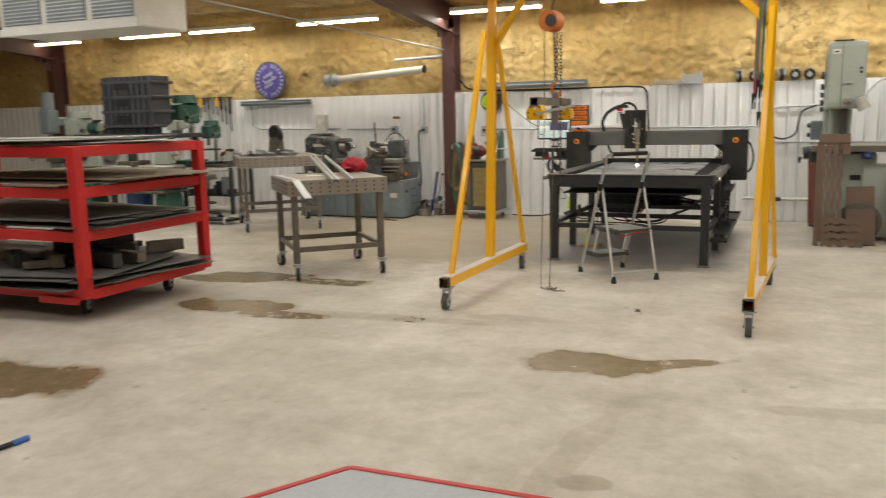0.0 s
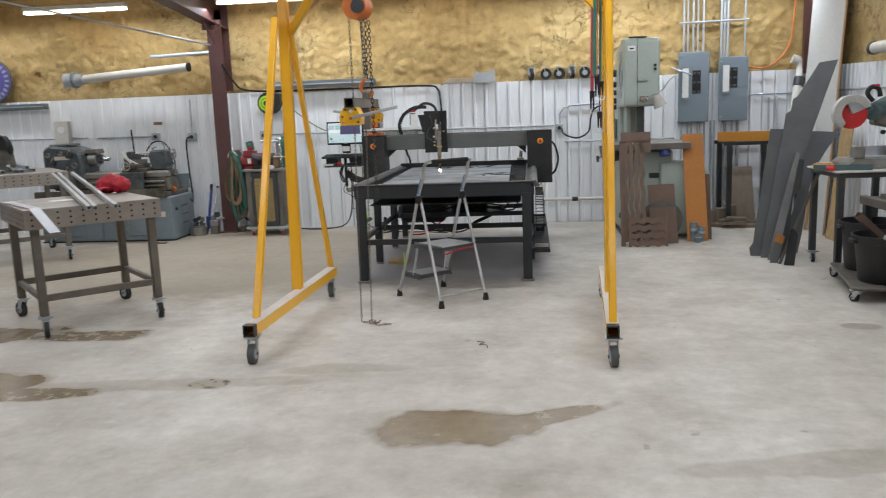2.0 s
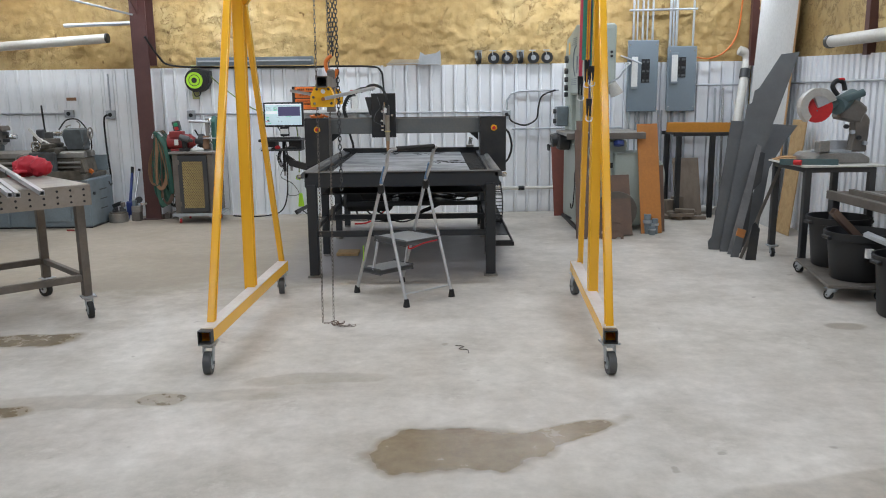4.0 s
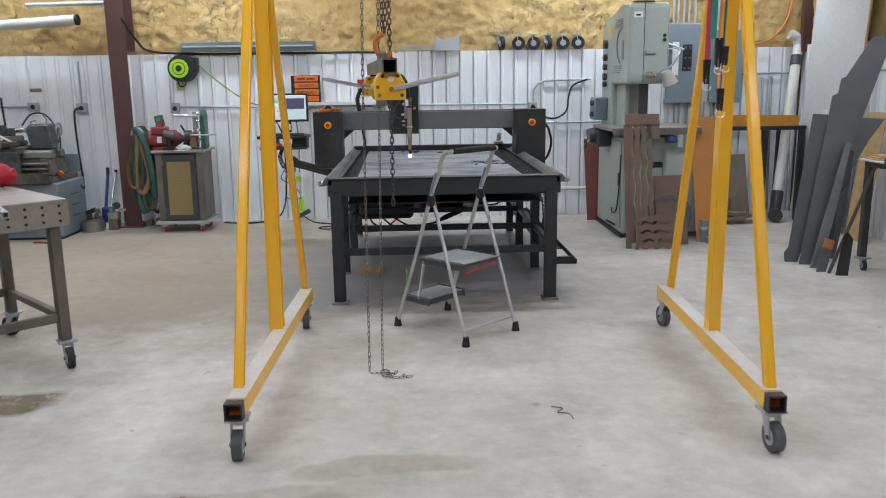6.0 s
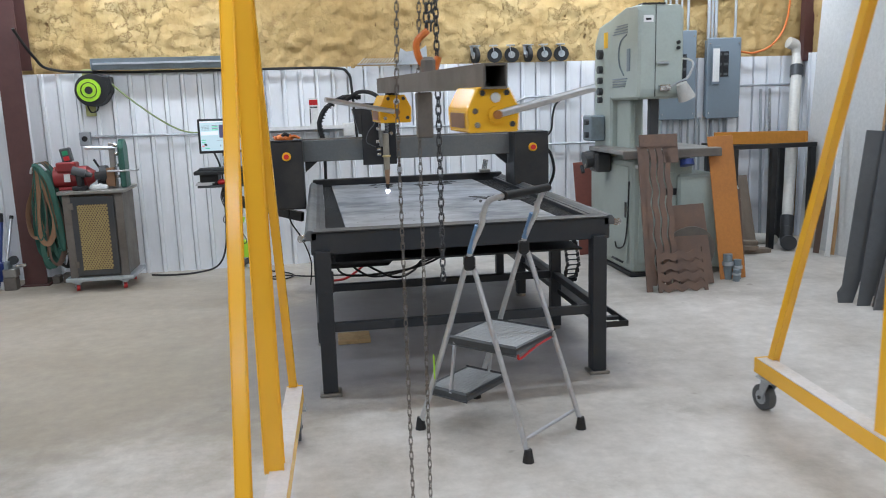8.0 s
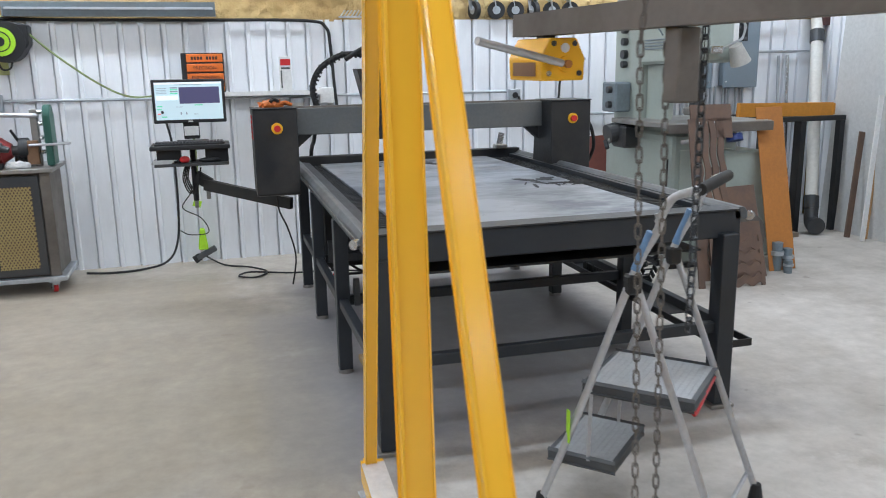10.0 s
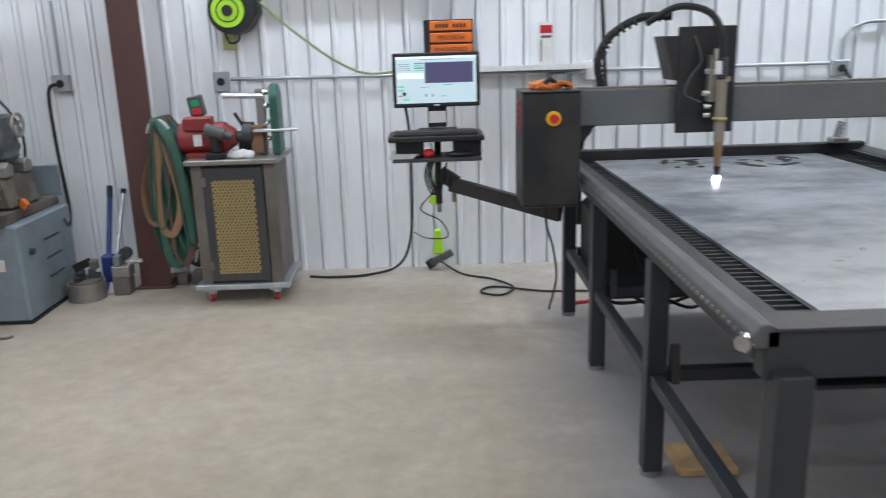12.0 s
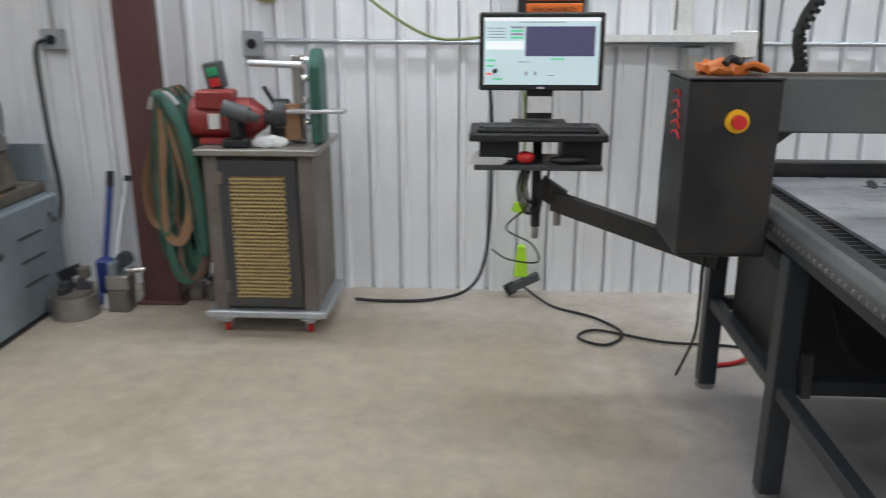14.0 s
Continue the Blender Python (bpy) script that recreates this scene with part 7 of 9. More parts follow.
# ---- sander cart by the column ----
def sander_cart():
    e = thing("steel_cabinet", "weathered steel cabinet on red casters with a yellow mesh door", "cabinet", (-4.5, 12.0, 0))
    x0, x1, y0, y1 = -4.765, -4.235, 11.76, 12.24
    part("body", box(B(), (x0 + 0.02, y0 + 0.02, 0.13), (x1 - 0.02, y1, 0.885), 0.006), "dullsteel", e)
    for x in (x0 + 0.045, x1 - 0.045):
        part("corner_post", box(B(), (x - 0.035, y0, 0.125), (x + 0.035, y0 + 0.03, 0.885), 0.004), "dullsteel", e)
    part("top", box(B(), (x0 - 0.02, y0 - 0.04, 0.885), (x1 + 0.02, y1 + 0.02, 0.915), 0.005), "steel", e)
    part("bottom_tray", box(B(), (x0 - 0.03, y0 - 0.03, 0.095), (x1 + 0.03, y1, 0.13), 0.006), "galv", e)
    d = part("door", box(B(), (x0 + 0.08, y0 - 0.012, 0.15), (x1 - 0.085, y0, 0.865), 0.003), "darksteel", e)
    # added brown sheet stands for the dark inside the mesh openings
    part("door_panel", box(B(), (x0 + 0.135, y0 - 0.014, 0.20), (x1 - 0.14, y0 - 0.0125, 0.79)), "rust", d, "brown backing that darkens the mesh openings")
    b = bmesh.new()
    gx0, gx1, gz0, gz1 = x0 + 0.135, x1 - 0.14, 0.20, 0.79
    s = 0.017
    for sgn in (1, -1):
        for k in range(-40, 60):
            c = k * s * 1.35
            pts = []
            for t in (0, 1):
                z = gz0 if t == 0 else gz1
                pts.append((gx0 + c + sgn * (z - gz0) * 0.62 + (0 if sgn > 0 else 0.36), z))
            (xa, za), (xb, zb) = pts
            if xa > xb:
                xa, za, xb, zb = xb, zb, xa, za
            if xb < gx0 or xa > gx1 or xb == xa:
                continue
            if xa < gx0:
                za += (zb - za) * (gx0 - xa) / (xb - xa)
                xa = gx0
            if xb > gx1:
                zb = za + (zb - za) * (gx1 - xa) / (xb - xa)
                xb = gx1
            if abs(zb - za) > 0.005:
                bar(b, (xa, y0 - 0.017, za), (xb, y0 - 0.017, zb), 0.0085, 0.004, (0, 1, 0))
    part("mesh_bar", b, "brass", d, "expanded metal mesh")["kind"] = "stuff"
    for z in (0.25, 0.78):
        part("hinge", box(B(), (x0 + 0.06, y0 - 0.018, z - 0.03), (x0 + 0.10, y0 - 0.004, z + 0.03), 0.003), "dullsteel", d)
    for x in (x0 + 0.06, x1 - 0.06):
        for y in (y0 + 0.02, y1 - 0.08):
            caster(e, x, y, 0.095, 0.036, 20, "redplastic", 0.028)

    g = thing("belt_grinder", "red motor belt grinder with a green guard on the cabinet", "grinder", (-4.5, 11.95, 0.915))
    part("motor", rod(B(), (-4.84, 11.95, 1.03), (-4.56, 11.95, 1.03), 0.095, 22), "redmotor", g, "red electric motor", smooth=True)
    part("motor_end", rod(B(), (-4.56, 11.95, 1.03), (-4.50, 11.95, 1.03), 0.088, 22, 0.05), "redmotor", g, smooth=True)
    part("terminal_box", box(B(), (-4.80, 11.84, 1.08), (-4.63, 11.96, 1.165), 0.01), "redmotor", g)
    part("rating_plate", box(B(), (-4.74, 11.842, 0.99), (-4.69, 11.852, 1.06)), "white", g)
    part("motor_foot", box(B(), (-4.80, 11.86, 0.915), (-4.58, 12.04, 0.945), 0.004), "redmotor", g)
    part("shaft", rod(B(), (-4.52, 11.95, 1.03), (-4.33, 11.95, 1.03), 0.035, 14), "darksteel", g)
    part("drive_wheel", disc(B(), (-4.42, 11.95, 1.05), 0.07, 0.06, (1, 0, 0), 20), "darksteel", g, smooth=True)
    part("frame", box(B(), (-4.36, 11.93, 0.915), (-4.31, 11.98, 1.32), 0.005), "steel", g)
    part("platen", box(B(), (-4.40, 11.9, 0.93), (-4.32, 11.93, 1.1), 0.004), "tanbelt", g)
    part("guard", prism(B(), [(11.85, 0.92), (12.03, 0.92), (12.03, 1.28), (11.98, 1.35), (11.90, 1.35), (11.85, 1.28)], -4.265, -4.215, "x", 0.01), "green", g, "green belt guard")
    part("tool_rest", box(B(), (-4.37, 11.83, 1.065), (-4.10, 11.9, 1.08), 0.003), "alu", g)
    part("tension_bar", rod(B(), (-4.56, 11.93, 1.285), (-4.30, 11.93, 1.275), 0.016, 12), "alu", g)
    for z in (1.02, 1.12, 1.22, 1.3):
        part("knob", disc(B(), (-4.29, 11.89, z), 0.017, 0.03, (1, 0.5, 0), 12), "chrome", g)
    part("lever", rod(B(), (-4.44, 11.93, 1.08), (-4.49, 11.91, 1.18), 0.01, 8), "plastic", g)
    s = thing("switch_box", "black switch box with a green and a red button", "switch", (-4.72, 11.98, 1.17))
    m = Matrix.Translation((-4.72, 11.96, 1.165)) @ Matrix.Rotation(radians(-10), 4, "Y")
    part("case", box(B(), (-0.045, -0.03, 0), (0.045, 0.03, 0.125), 0.008, m), "greyplastic", s)
    part("green_button", box(B(), (-0.025, -0.036, 0.06), (0.025, -0.03, 0.1), 0.003, m), "greenlit", s)
    part("red_button", box(B(), (-0.025, -0.036, 0.01), (0.025, -0.03, 0.05), 0.003, m), "redplastic", s)
    part("bracket", box(B(), (-4.76, 11.97, 1.13), (-4.70, 11.99, 1.18)), "plastic", s)
    d = thing("cordless_drill", "dark cordless drill standing on the cabinet", "drill", (-4.58, 11.80, 0.915))
    part("battery", box(B(), (-4.66, 11.76, 0.915), (-4.54, 11.84, 0.955), 0.008), "plastic", d)
    part("grip", bar(B(), (-4.59, 11.80, 0.95), (-4.60, 11.80, 1.06), 0.045, 0.05, (0, 1, 0), 0.01), "plastic", d)
    part("drill_body", rod(B(), (-4.65, 11.80, 1.095), (-4.54, 11.80, 1.06), 0.04, 14), "greyplastic", d, smooth=True)
    part("chuck", rod(B(), (-4.54, 11.80, 1.06), (-4.49, 11.80, 1.045), 0.028, 14, 0.02), "darksteel", d, smooth=True)
    r = thing("rag", "crumpled pale rag on the cabinet top", "rag", (-4.46, 11.82, 0.915))
    b = bmesh.new()
    bmesh.ops.create_icosphere(b, subdivisions=4, radius=1)
    for v in b.verts:
        p = v.co.copy()
        v.co = Vector((-4.45 + p.x * 0.085, 11.82 + p.y * 0.05, max(0.916, 0.93 + p.z * 0.03 + 0.02 * noise.noise(p * 4))))
    part("cloth", b, "board", r, smooth=True)
    for k in range(5):
        x = -4.50 + 0.035 * k
        tagged(part("metal_part", disc(B(), (x, 12.08, 0.95), 0.022, 0.07, (0, 0, 1), 12), "darksteel"), "small dark machined part on the cabinet", "metal part", "metal parts")


sander_cart()


def belts():
    e = thing("sanding_belts", "hanging bundle of green and tan sanding belts", "sanding belts", (-4.98, 12.0, 0.2))
    rng = random.Random(4)
    part("hook", rod(B(), (-4.99, 12.14, 1.10), (-4.93, 11.84, 1.12), 0.016, 10), "steel", e)
    part("hook_cap", sweep(B(), [(-5.02, 11.86, 1.08), (-4.99, 11.85, 1.14), (-4.93, 11.85, 1.15), (-4.89, 11.86, 1.10)], 0.012, 8), "alu", e)
    for k in range(30):
        mat = ("belt", "green", "tanbelt", "belt", "rust", "belt", "tanbelt", "green", "belt", "rubber")[k % 10]
        slim = k % 3 == 0
        w = 0.025 + 0.075 * rng.random()
        drop = 0.60 + 0.33 * rng.random()
        y = 11.82 + 0.0095 * k
        cx = -5.06 + 0.24 * rng.random()
        tilt = rng.uniform(-0.03, 0.03)
        pts = [(-4.975, y, 1.13), (cx * 0.6 - 4.985 * 0.4 - 0.01, y, 0.98), (cx - w * 0.8, y, 1.13 - drop * 0.62), (cx - w * 0.5 + tilt, y - 0.01, 1.13 - drop * 0.95), (cx + w * 0.35 + tilt, y - 0.01, 1.13 - drop), (cx + w * 0.9, y, 1.13 - drop * 0.7), (cx * 0.6 - 4.945 * 0.4 + 0.02, y, 0.98), (-4.945, y, 1.13)]
        part("belt", sweep(B(), pts, 0.02, 6, True, (0.006, 0.004) if slim else (0.024, 0.0025)), mat, e, "worn belt loop")


belts()


def column_clutter():
    c = thing("lathe_chuck", "heavy round steel lathe chuck with jaws on the floor", "lathe chuck", (-5.58, 11.97, 0))
    part("body", rod(B(), (-5.58, 11.97, 0), (-5.58, 11.97, 0.115), 0.12, 30), "steel", c, smooth=True)
    part("face", rod(B(), (-5.58, 11.97, 0.115), (-5.58, 11.97, 0.135), 0.105, 30), "dullsteel", c)
    for k in range(3):
        a = radians(120 * k + 20)
        m = Matrix.Translation((-5.58, 11.97, 0.135)) @ Matrix.Rotation(a, 4, "Z")
        part("jaw", prism(B(), [(0.02, 0), (0.1, 0), (0.1, 0.03), (0.07, 0.03), (0.07, 0.055), (0.02, 0.055)], -0.018, 0.018, "y", 0.002, m), "darksteel", c)
    b = thing("tool_holder", "dark steel tool post parts lying on the chuck", "tool holder", (-5.58, 12.0, 0.19))
    part("block", bar(B(), (-5.65, 12.0, 0.20), (-5.55, 12.0, 0.24), 0.05, 0.05), "plastic", b)
    part("post", box(B(), (-5.55, 11.98, 0.19), (-5.50, 12.03, 0.25), 0.006), "dullsteel", b)
    j = thing("bottle_jack", "blue hydraulic jack leaning by the column", "jack", (-5.50, 12.2, 0))
    part("base", box(B(), (-5.57, 12.1, 0), (-5.44, 12.26, 0.05), 0.008), "blue", j)
    part("body", box(B(), (-5.54, 12.14, 0.05), (-5.46, 12.22, 0.24), 0.012), "blue", j)
    part("handle", rod(B(), (-5.505, 12.2, 0.22), (-5.50, 12.34, 0.6), 0.018, 12), "blue", j)
    part("grip", rod(B(), (-5.50, 12.34, 0.6), (-5.499, 12.36, 0.68), 0.02, 12), "plastic", j)
    p = thing("pry_bar", "pale steel bar leaning against the wall", "steel bar", (-5.43, 12.1, 0))
    part("rod", rod(B(), (-5.45, 12.08, 0.02), (-5.42, 12.38, 0.62), 0.014, 10), "alu", p)
    part("socket", rod(B(), (-5.46, 12.06, 0.0), (-5.45, 12.08, 0.07), 0.02, 12), "white", p)
    part("cap", rod(B(), (-5.42, 12.38, 0.62), (-5.419, 12.39, 0.65), 0.018, 10), "plastic", p)
    v = thing("machine_vise", "small grey drill press vise standing on steel blocks", "vise", (-5.37, 12.06, 0))
    part("block", box(B(), (-5.42, 12.0, 0), (-5.31, 12.1, 0.12), 0.006), "dullsteel", v)
    part("vise_body", box(B(), (-5.42, 12.0, 0.12), (-5.30, 12.1, 0.2), 0.008), "steel", v)
    part("jaw", box(B(), (-5.40, 12.0, 0.2), (-5.36, 12.1, 0.27), 0.004), "grey", v)
    part("crank", rod(B(), (-5.31, 12.05, 0.22), (-5.22, 12.05, 0.225), 0.015, 10), "chrome", v)
    part("round_part", disc(B(), (-5.34, 12.08, 0.27), 0.04, 0.05, (0, 1, 0), 18), "darksteel", v)
    w = thing("c_wrench", "red handled pipe wrench on the floor", "wrench", (-5.82, 11.25, 0))
    part("handle", bar(B(), (-5.98, 11.28, 0.012), (-5.84, 11.26, 0.012), 0.022, 0.02, (0, 0, 1), 0.005), "redmotor", w)
    w.scale = (0.7, 0.7, 0.7)
    part("jaw", sweep(B(), [(-5.84, 11.26, 0.012), (-5.80, 11.24, 0.012), (-5.74, 11.22, 0.012), (-5.69, 11.24, 0.012), (-5.68, 11.27, 0.012)], 0.012, 8), "dullsteel", w)
    for k in range(3):
        tagged(part("steel_scrap", box(B(), (-5.16 + 0.1 * k, 12.2, 0), (-5.09 + 0.1 * k, 12.3, 0.05 + 0.02 * k), 0.006), "dullsteel"), "small steel offcut by the column foot", "steel offcut", "column offcuts")


column_clutter()


# ---- lathe ----
def lathe():
    e = thing("metal_lathe", "grey engine lathe with chuck, tailstock and stained cabinet base", "lathe", (-6.5, 11.85, 0))
    y0, y1 = 11.49, 12.2
    part("tail_cabinet", prism(B(), [(-6.42, 0.012), (-5.72, 0.012), (-5.72, 0.6), (-6.42, 0.6)], y0, y1, "y", 0.012), "grey", e)
    part("head_cabinet", box(B(), (-7.62, y0, 0.012), (-6.75, y1, 0.6), 0.012), "grey", e)
    part("centre_panel", box(B(), (-6.75, y0 + 0.04, 0.012), (-6.42, y1, 0.58)), "grey", e)
    part("plinth", box(B(), (-7.63, y0 - 0.006, 0), (-5.71, y1, 0.014)), "plastic", e)
    for x0, x1 in ((-6.36, -5.96), (-7.36, -6.95)):
        d = part("cabinet_door", box(B(), (x0, y0 - 0.012, 0.08), (x1, y0, 0.5), 0.01), "grey", e)
        part("door_knob", disc(B(), (x0 + 0.3, y0 - 0.025, 0.28), 0.02, 0.03, (0, 1, 0), 14), "chrome", d)
    part("name_plate", box(B(), (-5.94, y0 - 0.004, 0.33), (-5.82, y0, 0.40)), "scuffed", e, "worn maker's plate")
    part("catch", box(B(), (-6.02, y0 - 0.03, 0.51), (-5.98, y0, 0.54), 0.005), "dullsteel", e)
    part("side_knob", disc(B(), (-5.71, y0 + 0.12, 0.42), 0.02, 0.03, (1, 0, 0), 12), "darksteel", e)
    part("side_hook", sweep(B(), [(-5.71, y1 - 0.12, 0.52), (-5.69, y1 - 0.12, 0.47), (-5.67, y1 - 0.12, 0.50)], 0.008), "darksteel", e)
    part("chip_tray", prism(B(), [(y0 - 0.05, 0.6), (y1, 0.6), (y1, 0.66), (y0 - 0.02, 0.66), (y0 - 0.05, 0.72)], -7.65, -5.78, "x", 0.008), "stained", e, "oil-stained chip tray")
    part("tray_back", box(B(), (-7.65, y1 - 0.03, 0.66), (-5.75, y1, 0.86), 0.004), "grey", e)
    for y in (11.72, 11.95):
        part("bed_way", prism(B(), [(y - 0.05, 0.86), (y + 0.05, 0.86), (y + 0.05, 0.92), (y, 0.945), (y - 0.05, 0.92)], -7.5, -5.82, "x", 0.004), "steel", e, "ground bed way")
    part("bed", box(B(), (-7.5, 11.68, 0.70), (-5.85, 11.99, 0.86), 0.02), "stained", e)
    part("bed_foot", prism(B(), [(-5.98, 0.66), (-5.80, 0.66), (-5.84, 0.86), (-5.96, 0.86)], 11.66, 12.02, "y", 0.02), "stained", e)
    part("headstock", prism(B(), [(-7.40, 0.86), (-6.84, 0.86), (-6.82, 1.02), (-6.86, 1.22), (-6.98, 1.29), (-7.30, 1.33), (-7.40, 1.27)], 11.62, 12.08, "y", 0.03), "lathegrey", e)
    part("head_top", box(B(), (-7.34, 11.70, 1.315), (-7.05, 12.02, 1.345), 0.012), "lathegrey", e)
    part("gearbox", box(B(), (-7.38, 11.56, 0.74), (-6.95, 11.66, 1.0), 0.02), "lathegrey", e)
    for x, z in ((-7.25, 1.1), (-7.05, 0.97), (-7.0, 1.2), (-7.2, 0.88)):
        k = part("dial", disc(B(), (x, 11.60, z), 0.05, 0.04, (0, 1, 0), 18), "darksteel", e)
        part("lever", rod(B(), (x, 11.57, z), (x + 0.05, 11.55, z + 0.07), 0.009, 8), "chrome", k)
    part("chuck", rod(B(), (-6.82, 11.84, 1.12), (-6.70, 11.84, 1.12), 0.10, 26), "steel", e, "steel lathe chuck", smooth=True)
    for k in range(3):
        a = radians(120 * k)
        part("chuck_jaw", box(B(), (-6.70, 11.84 + 0.05 * math.cos(a) - 0.02, 1.12 + 0.05 * math.sin(a) - 0.02), (-6.63, 11.84 + 0.05 * math.cos(a) + 0.02, 1.12 + 0.05 * math.sin(a) + 0.02), 0.004), "darksteel", e)
    part("spindle_nose", rod(B(), (-6.63, 11.84, 1.12), (-6.54, 11.84, 1.12), 0.03, 14), "chrome", e)
    s = part("carriage", box(B(), (-6.42, 11.56, 0.90), (-6.12, 12.02, 0.985), 0.015), "stained", e)
    part("apron", box(B(), (-6.44, 11.52, 0.68), (-6.12, 11.6, 0.94), 0.015), "lathegrey", e, "oily apron")
    part("apron_wheel", ring(B(), (-6.5, 11.48, 0.84), 0.075, 0.010, (0, 1, 0), 22, 8), "steel", e)
    part("wheel_hub", disc(B(), (-6.5, 11.49, 0.84), 0.022, 0.05, (0, 1, 0), 14), "steel", e)
    part("cross_slide", box(B(), (-6.33, 11.5, 0.985), (-6.2, 11.98, 1.04), 0.01), "stained", s)
    part("compound", bar(B(), (-6.34, 11.74, 1.07), (-6.16, 11.80, 1.07), 0.09, 0.06, (0, 0, 1), 0.008), "dullsteel", s)
    part("tool_post", box(B(), (-6.32, 11.73, 1.10), (-6.24, 11.81, 1.18), 0.008), "darksteel", s)
    part("rag_strip", bar(B(), (-6.36, 11.70, 1.10), (-6.22, 11.66, 1.03), 0.04, 0.01), "clear", s, "pale strip of cloth")
    t = part("tailstock", prism(B(), [(-6.06, 0.945), (-5.84, 0.945), (-5.86, 1.02), (-5.84, 1.08), (-5.86, 1.22), (-6.08, 1.22), (-6.12, 1.14), (-6.06, 1.05)], 11.74, 11.94, "y", 0.02), "lathegrey", e)
    part("quill", rod(B(), (-6.26, 11.84, 1.155), (-6.08, 11.84, 1.155), 0.028, 14), "chrome", t)
    part("hand_wheel", ring(B(), (-5.79, 11.84, 1.155), 0.068, 0.010, (1, 0, 0), 24, 8), "steel", t)
    for k in range(3):
        a = radians(120 * k + 30)
        part("spoke", rod(B(), (-5.79, 11.84, 1.155), (-5.79, 11.84 + 0.066 * math.cos(a), 1.155 + 0.066 * math.sin(a)), 0.009, 8), "steel", t)
    part("lock_lever", sweep(B(), [(-5.92, 11.84, 1.22), (-5.91, 11.84, 1.27), (-5.94, 11.83, 1.31)], 0.009, 8), "steel", t)
    part("lock_lever", sweep(B(), [(-6.04, 11.8, 1.22), (-6.06, 11.78, 1.24), (-5.99, 11.76, 1.26)], 0.008, 8), "steel", t)
    part("lead_screw", rod(B(), (-7.0, 11.64, 0.80), (-5.86, 11.64, 0.80), 0.015, 10), "steel", e)
    part("feed_rod", rod(B(), (-7.0, 11.63, 0.745), (-5.86, 11.63, 0.745), 0.011, 10), "steel", e)
    for k, (x, z, r) in enumerate(((-7.31, 1.20, 0.035), (-7.12, 1.22, 0.03), (-6.93, 1.05, 0.042), (-7.30, 0.98, 0.04), (-7.08, 0.82, 0.028))):
        c = part("speed_dial", disc(B(), (x, 11.605, z), r, 0.03, (0, 1, 0), 18), "steel", e)
        part("dial_knob", rod(B(), (x, 11.60, z), (x + 0.012 * (-1) ** k, 11.545, z + 0.03), 0.008, 8), "plastic", c)
    part("head_plate", box(B(), (-7.22, 11.612, 1.13), (-7.0, 11.622, 1.18)), "scuffed", e, "worn data plate")
    part("chuck_guard", prism(B(), [(-6.86, 1.20), (-6.66, 1.20), (-6.68, 1.26), (-6.84, 1.26)], 11.74, 11.95, "y", 0.01), "dullsteel", e)
    for x, h, mat in ((-6.52, 0.18, "stained"), (-6.47, 0.26, "darksteel"), (-6.05, 0.10, "dullsteel")):
        part("tool_block", box(B(), (x - 0.04, 11.90, 0.945), (x + 0.04, 12.0, 0.945 + h), 0.012), mat, e)
    part("rag_strip", bar(B(), (-6.50, 11.72, 1.22), (-6.32, 11.66, 1.06), 0.035, 0.01, (0, 1, 0)), "pvc", e, "pale rag over the carriage")
    part("lamp_neck", sweep(B(), [(-6.45, 12.05, 0.95), (-6.48, 12.08, 1.25), (-6.46, 12.02, 1.45), (-6.44, 11.98, 1.5)], 0.011, 8), "plastic", e)
    part("compound_wheel", ring(B(), (-6.30, 11.46, 1.02), 0.055, 0.008, (0, 1, 0), 20, 7), "chrome", e)
    part("compound_crank", rod(B(), (-6.30, 11.50, 1.02), (-6.30, 11.42, 1.02), 0.012, 8), "chrome", e)
    for k in range(9):
        x = -6.75 + 0.1 * k
        part("chip_heap", bar(B(), (x, 11.56 + 0.02 * (k % 3), 0.675), (x + 0.07, 11.64 - 0.03 * (k % 2), 0.69), 0.06, 0.03, (0, 0, 1), 0.01), "rust" if k % 3 else "dark", e, "swarf in the tray")
    for z in (0.20, 0.32, 0.44):
        part("side_louvre", box(B(), (-5.722, 11.80, z), (-5.716, 12.0, z + 0.012)), "darksteel", e)
    part("coolant_hose", sweep(B(), [(-5.95, 12.08, 0.66), (-5.9, 12.1, 1.05), (-6.0, 12.05, 1.30), (-6.12, 11.95, 1.32), (-6.2, 11.88, 1.2)], 0.009, 8), "rubber", e)
    for piece in e.children:
        if piece.name.split(".")[0] in ("headstock", "head_top", "gearbox", "dial", "speed_dial", "head_plate", "chuck", "chuck_jaw", "chuck_guard", "spindle_nose"):
            piece.location.x -= 0.18
    g = thing("shop_tongs", "orange gripped pliers on the lathe tray", "pliers", (-5.8, 11.9, 0.66))
    part("grip", bar(B(), (-5.80, 11.75, 0.70), (-5.76, 11.74, 0.665), 0.03, 0.05), "orange", g)
    part("jaw", bar(B(), (-5.94, 11.78, 0.69), (-5.80, 11.75, 0.70), 0.025, 0.03), "plastic", g)


lathe()


def fuse_box():
    e = thing("wall_meter", "cream electric box with a dial on the wall", "electric box", (-7.72, WF, 1.4))
    part("case", box(B(), (-7.82, WF - 0.1, 1.33), (-7.60, WF, 1.66), 0.01), "pvc", e)
    part("dial", disc(B(), (-7.71, WF - 0.105, 1.54), 0.05, 0.012, (0, 1, 0), 20), "white", e)
    part("shroud", box(B(), (-7.81, WF - 0.12, 1.22), (-7.61, WF, 1.33), 0.01), "plastic", e)


fuse_box()


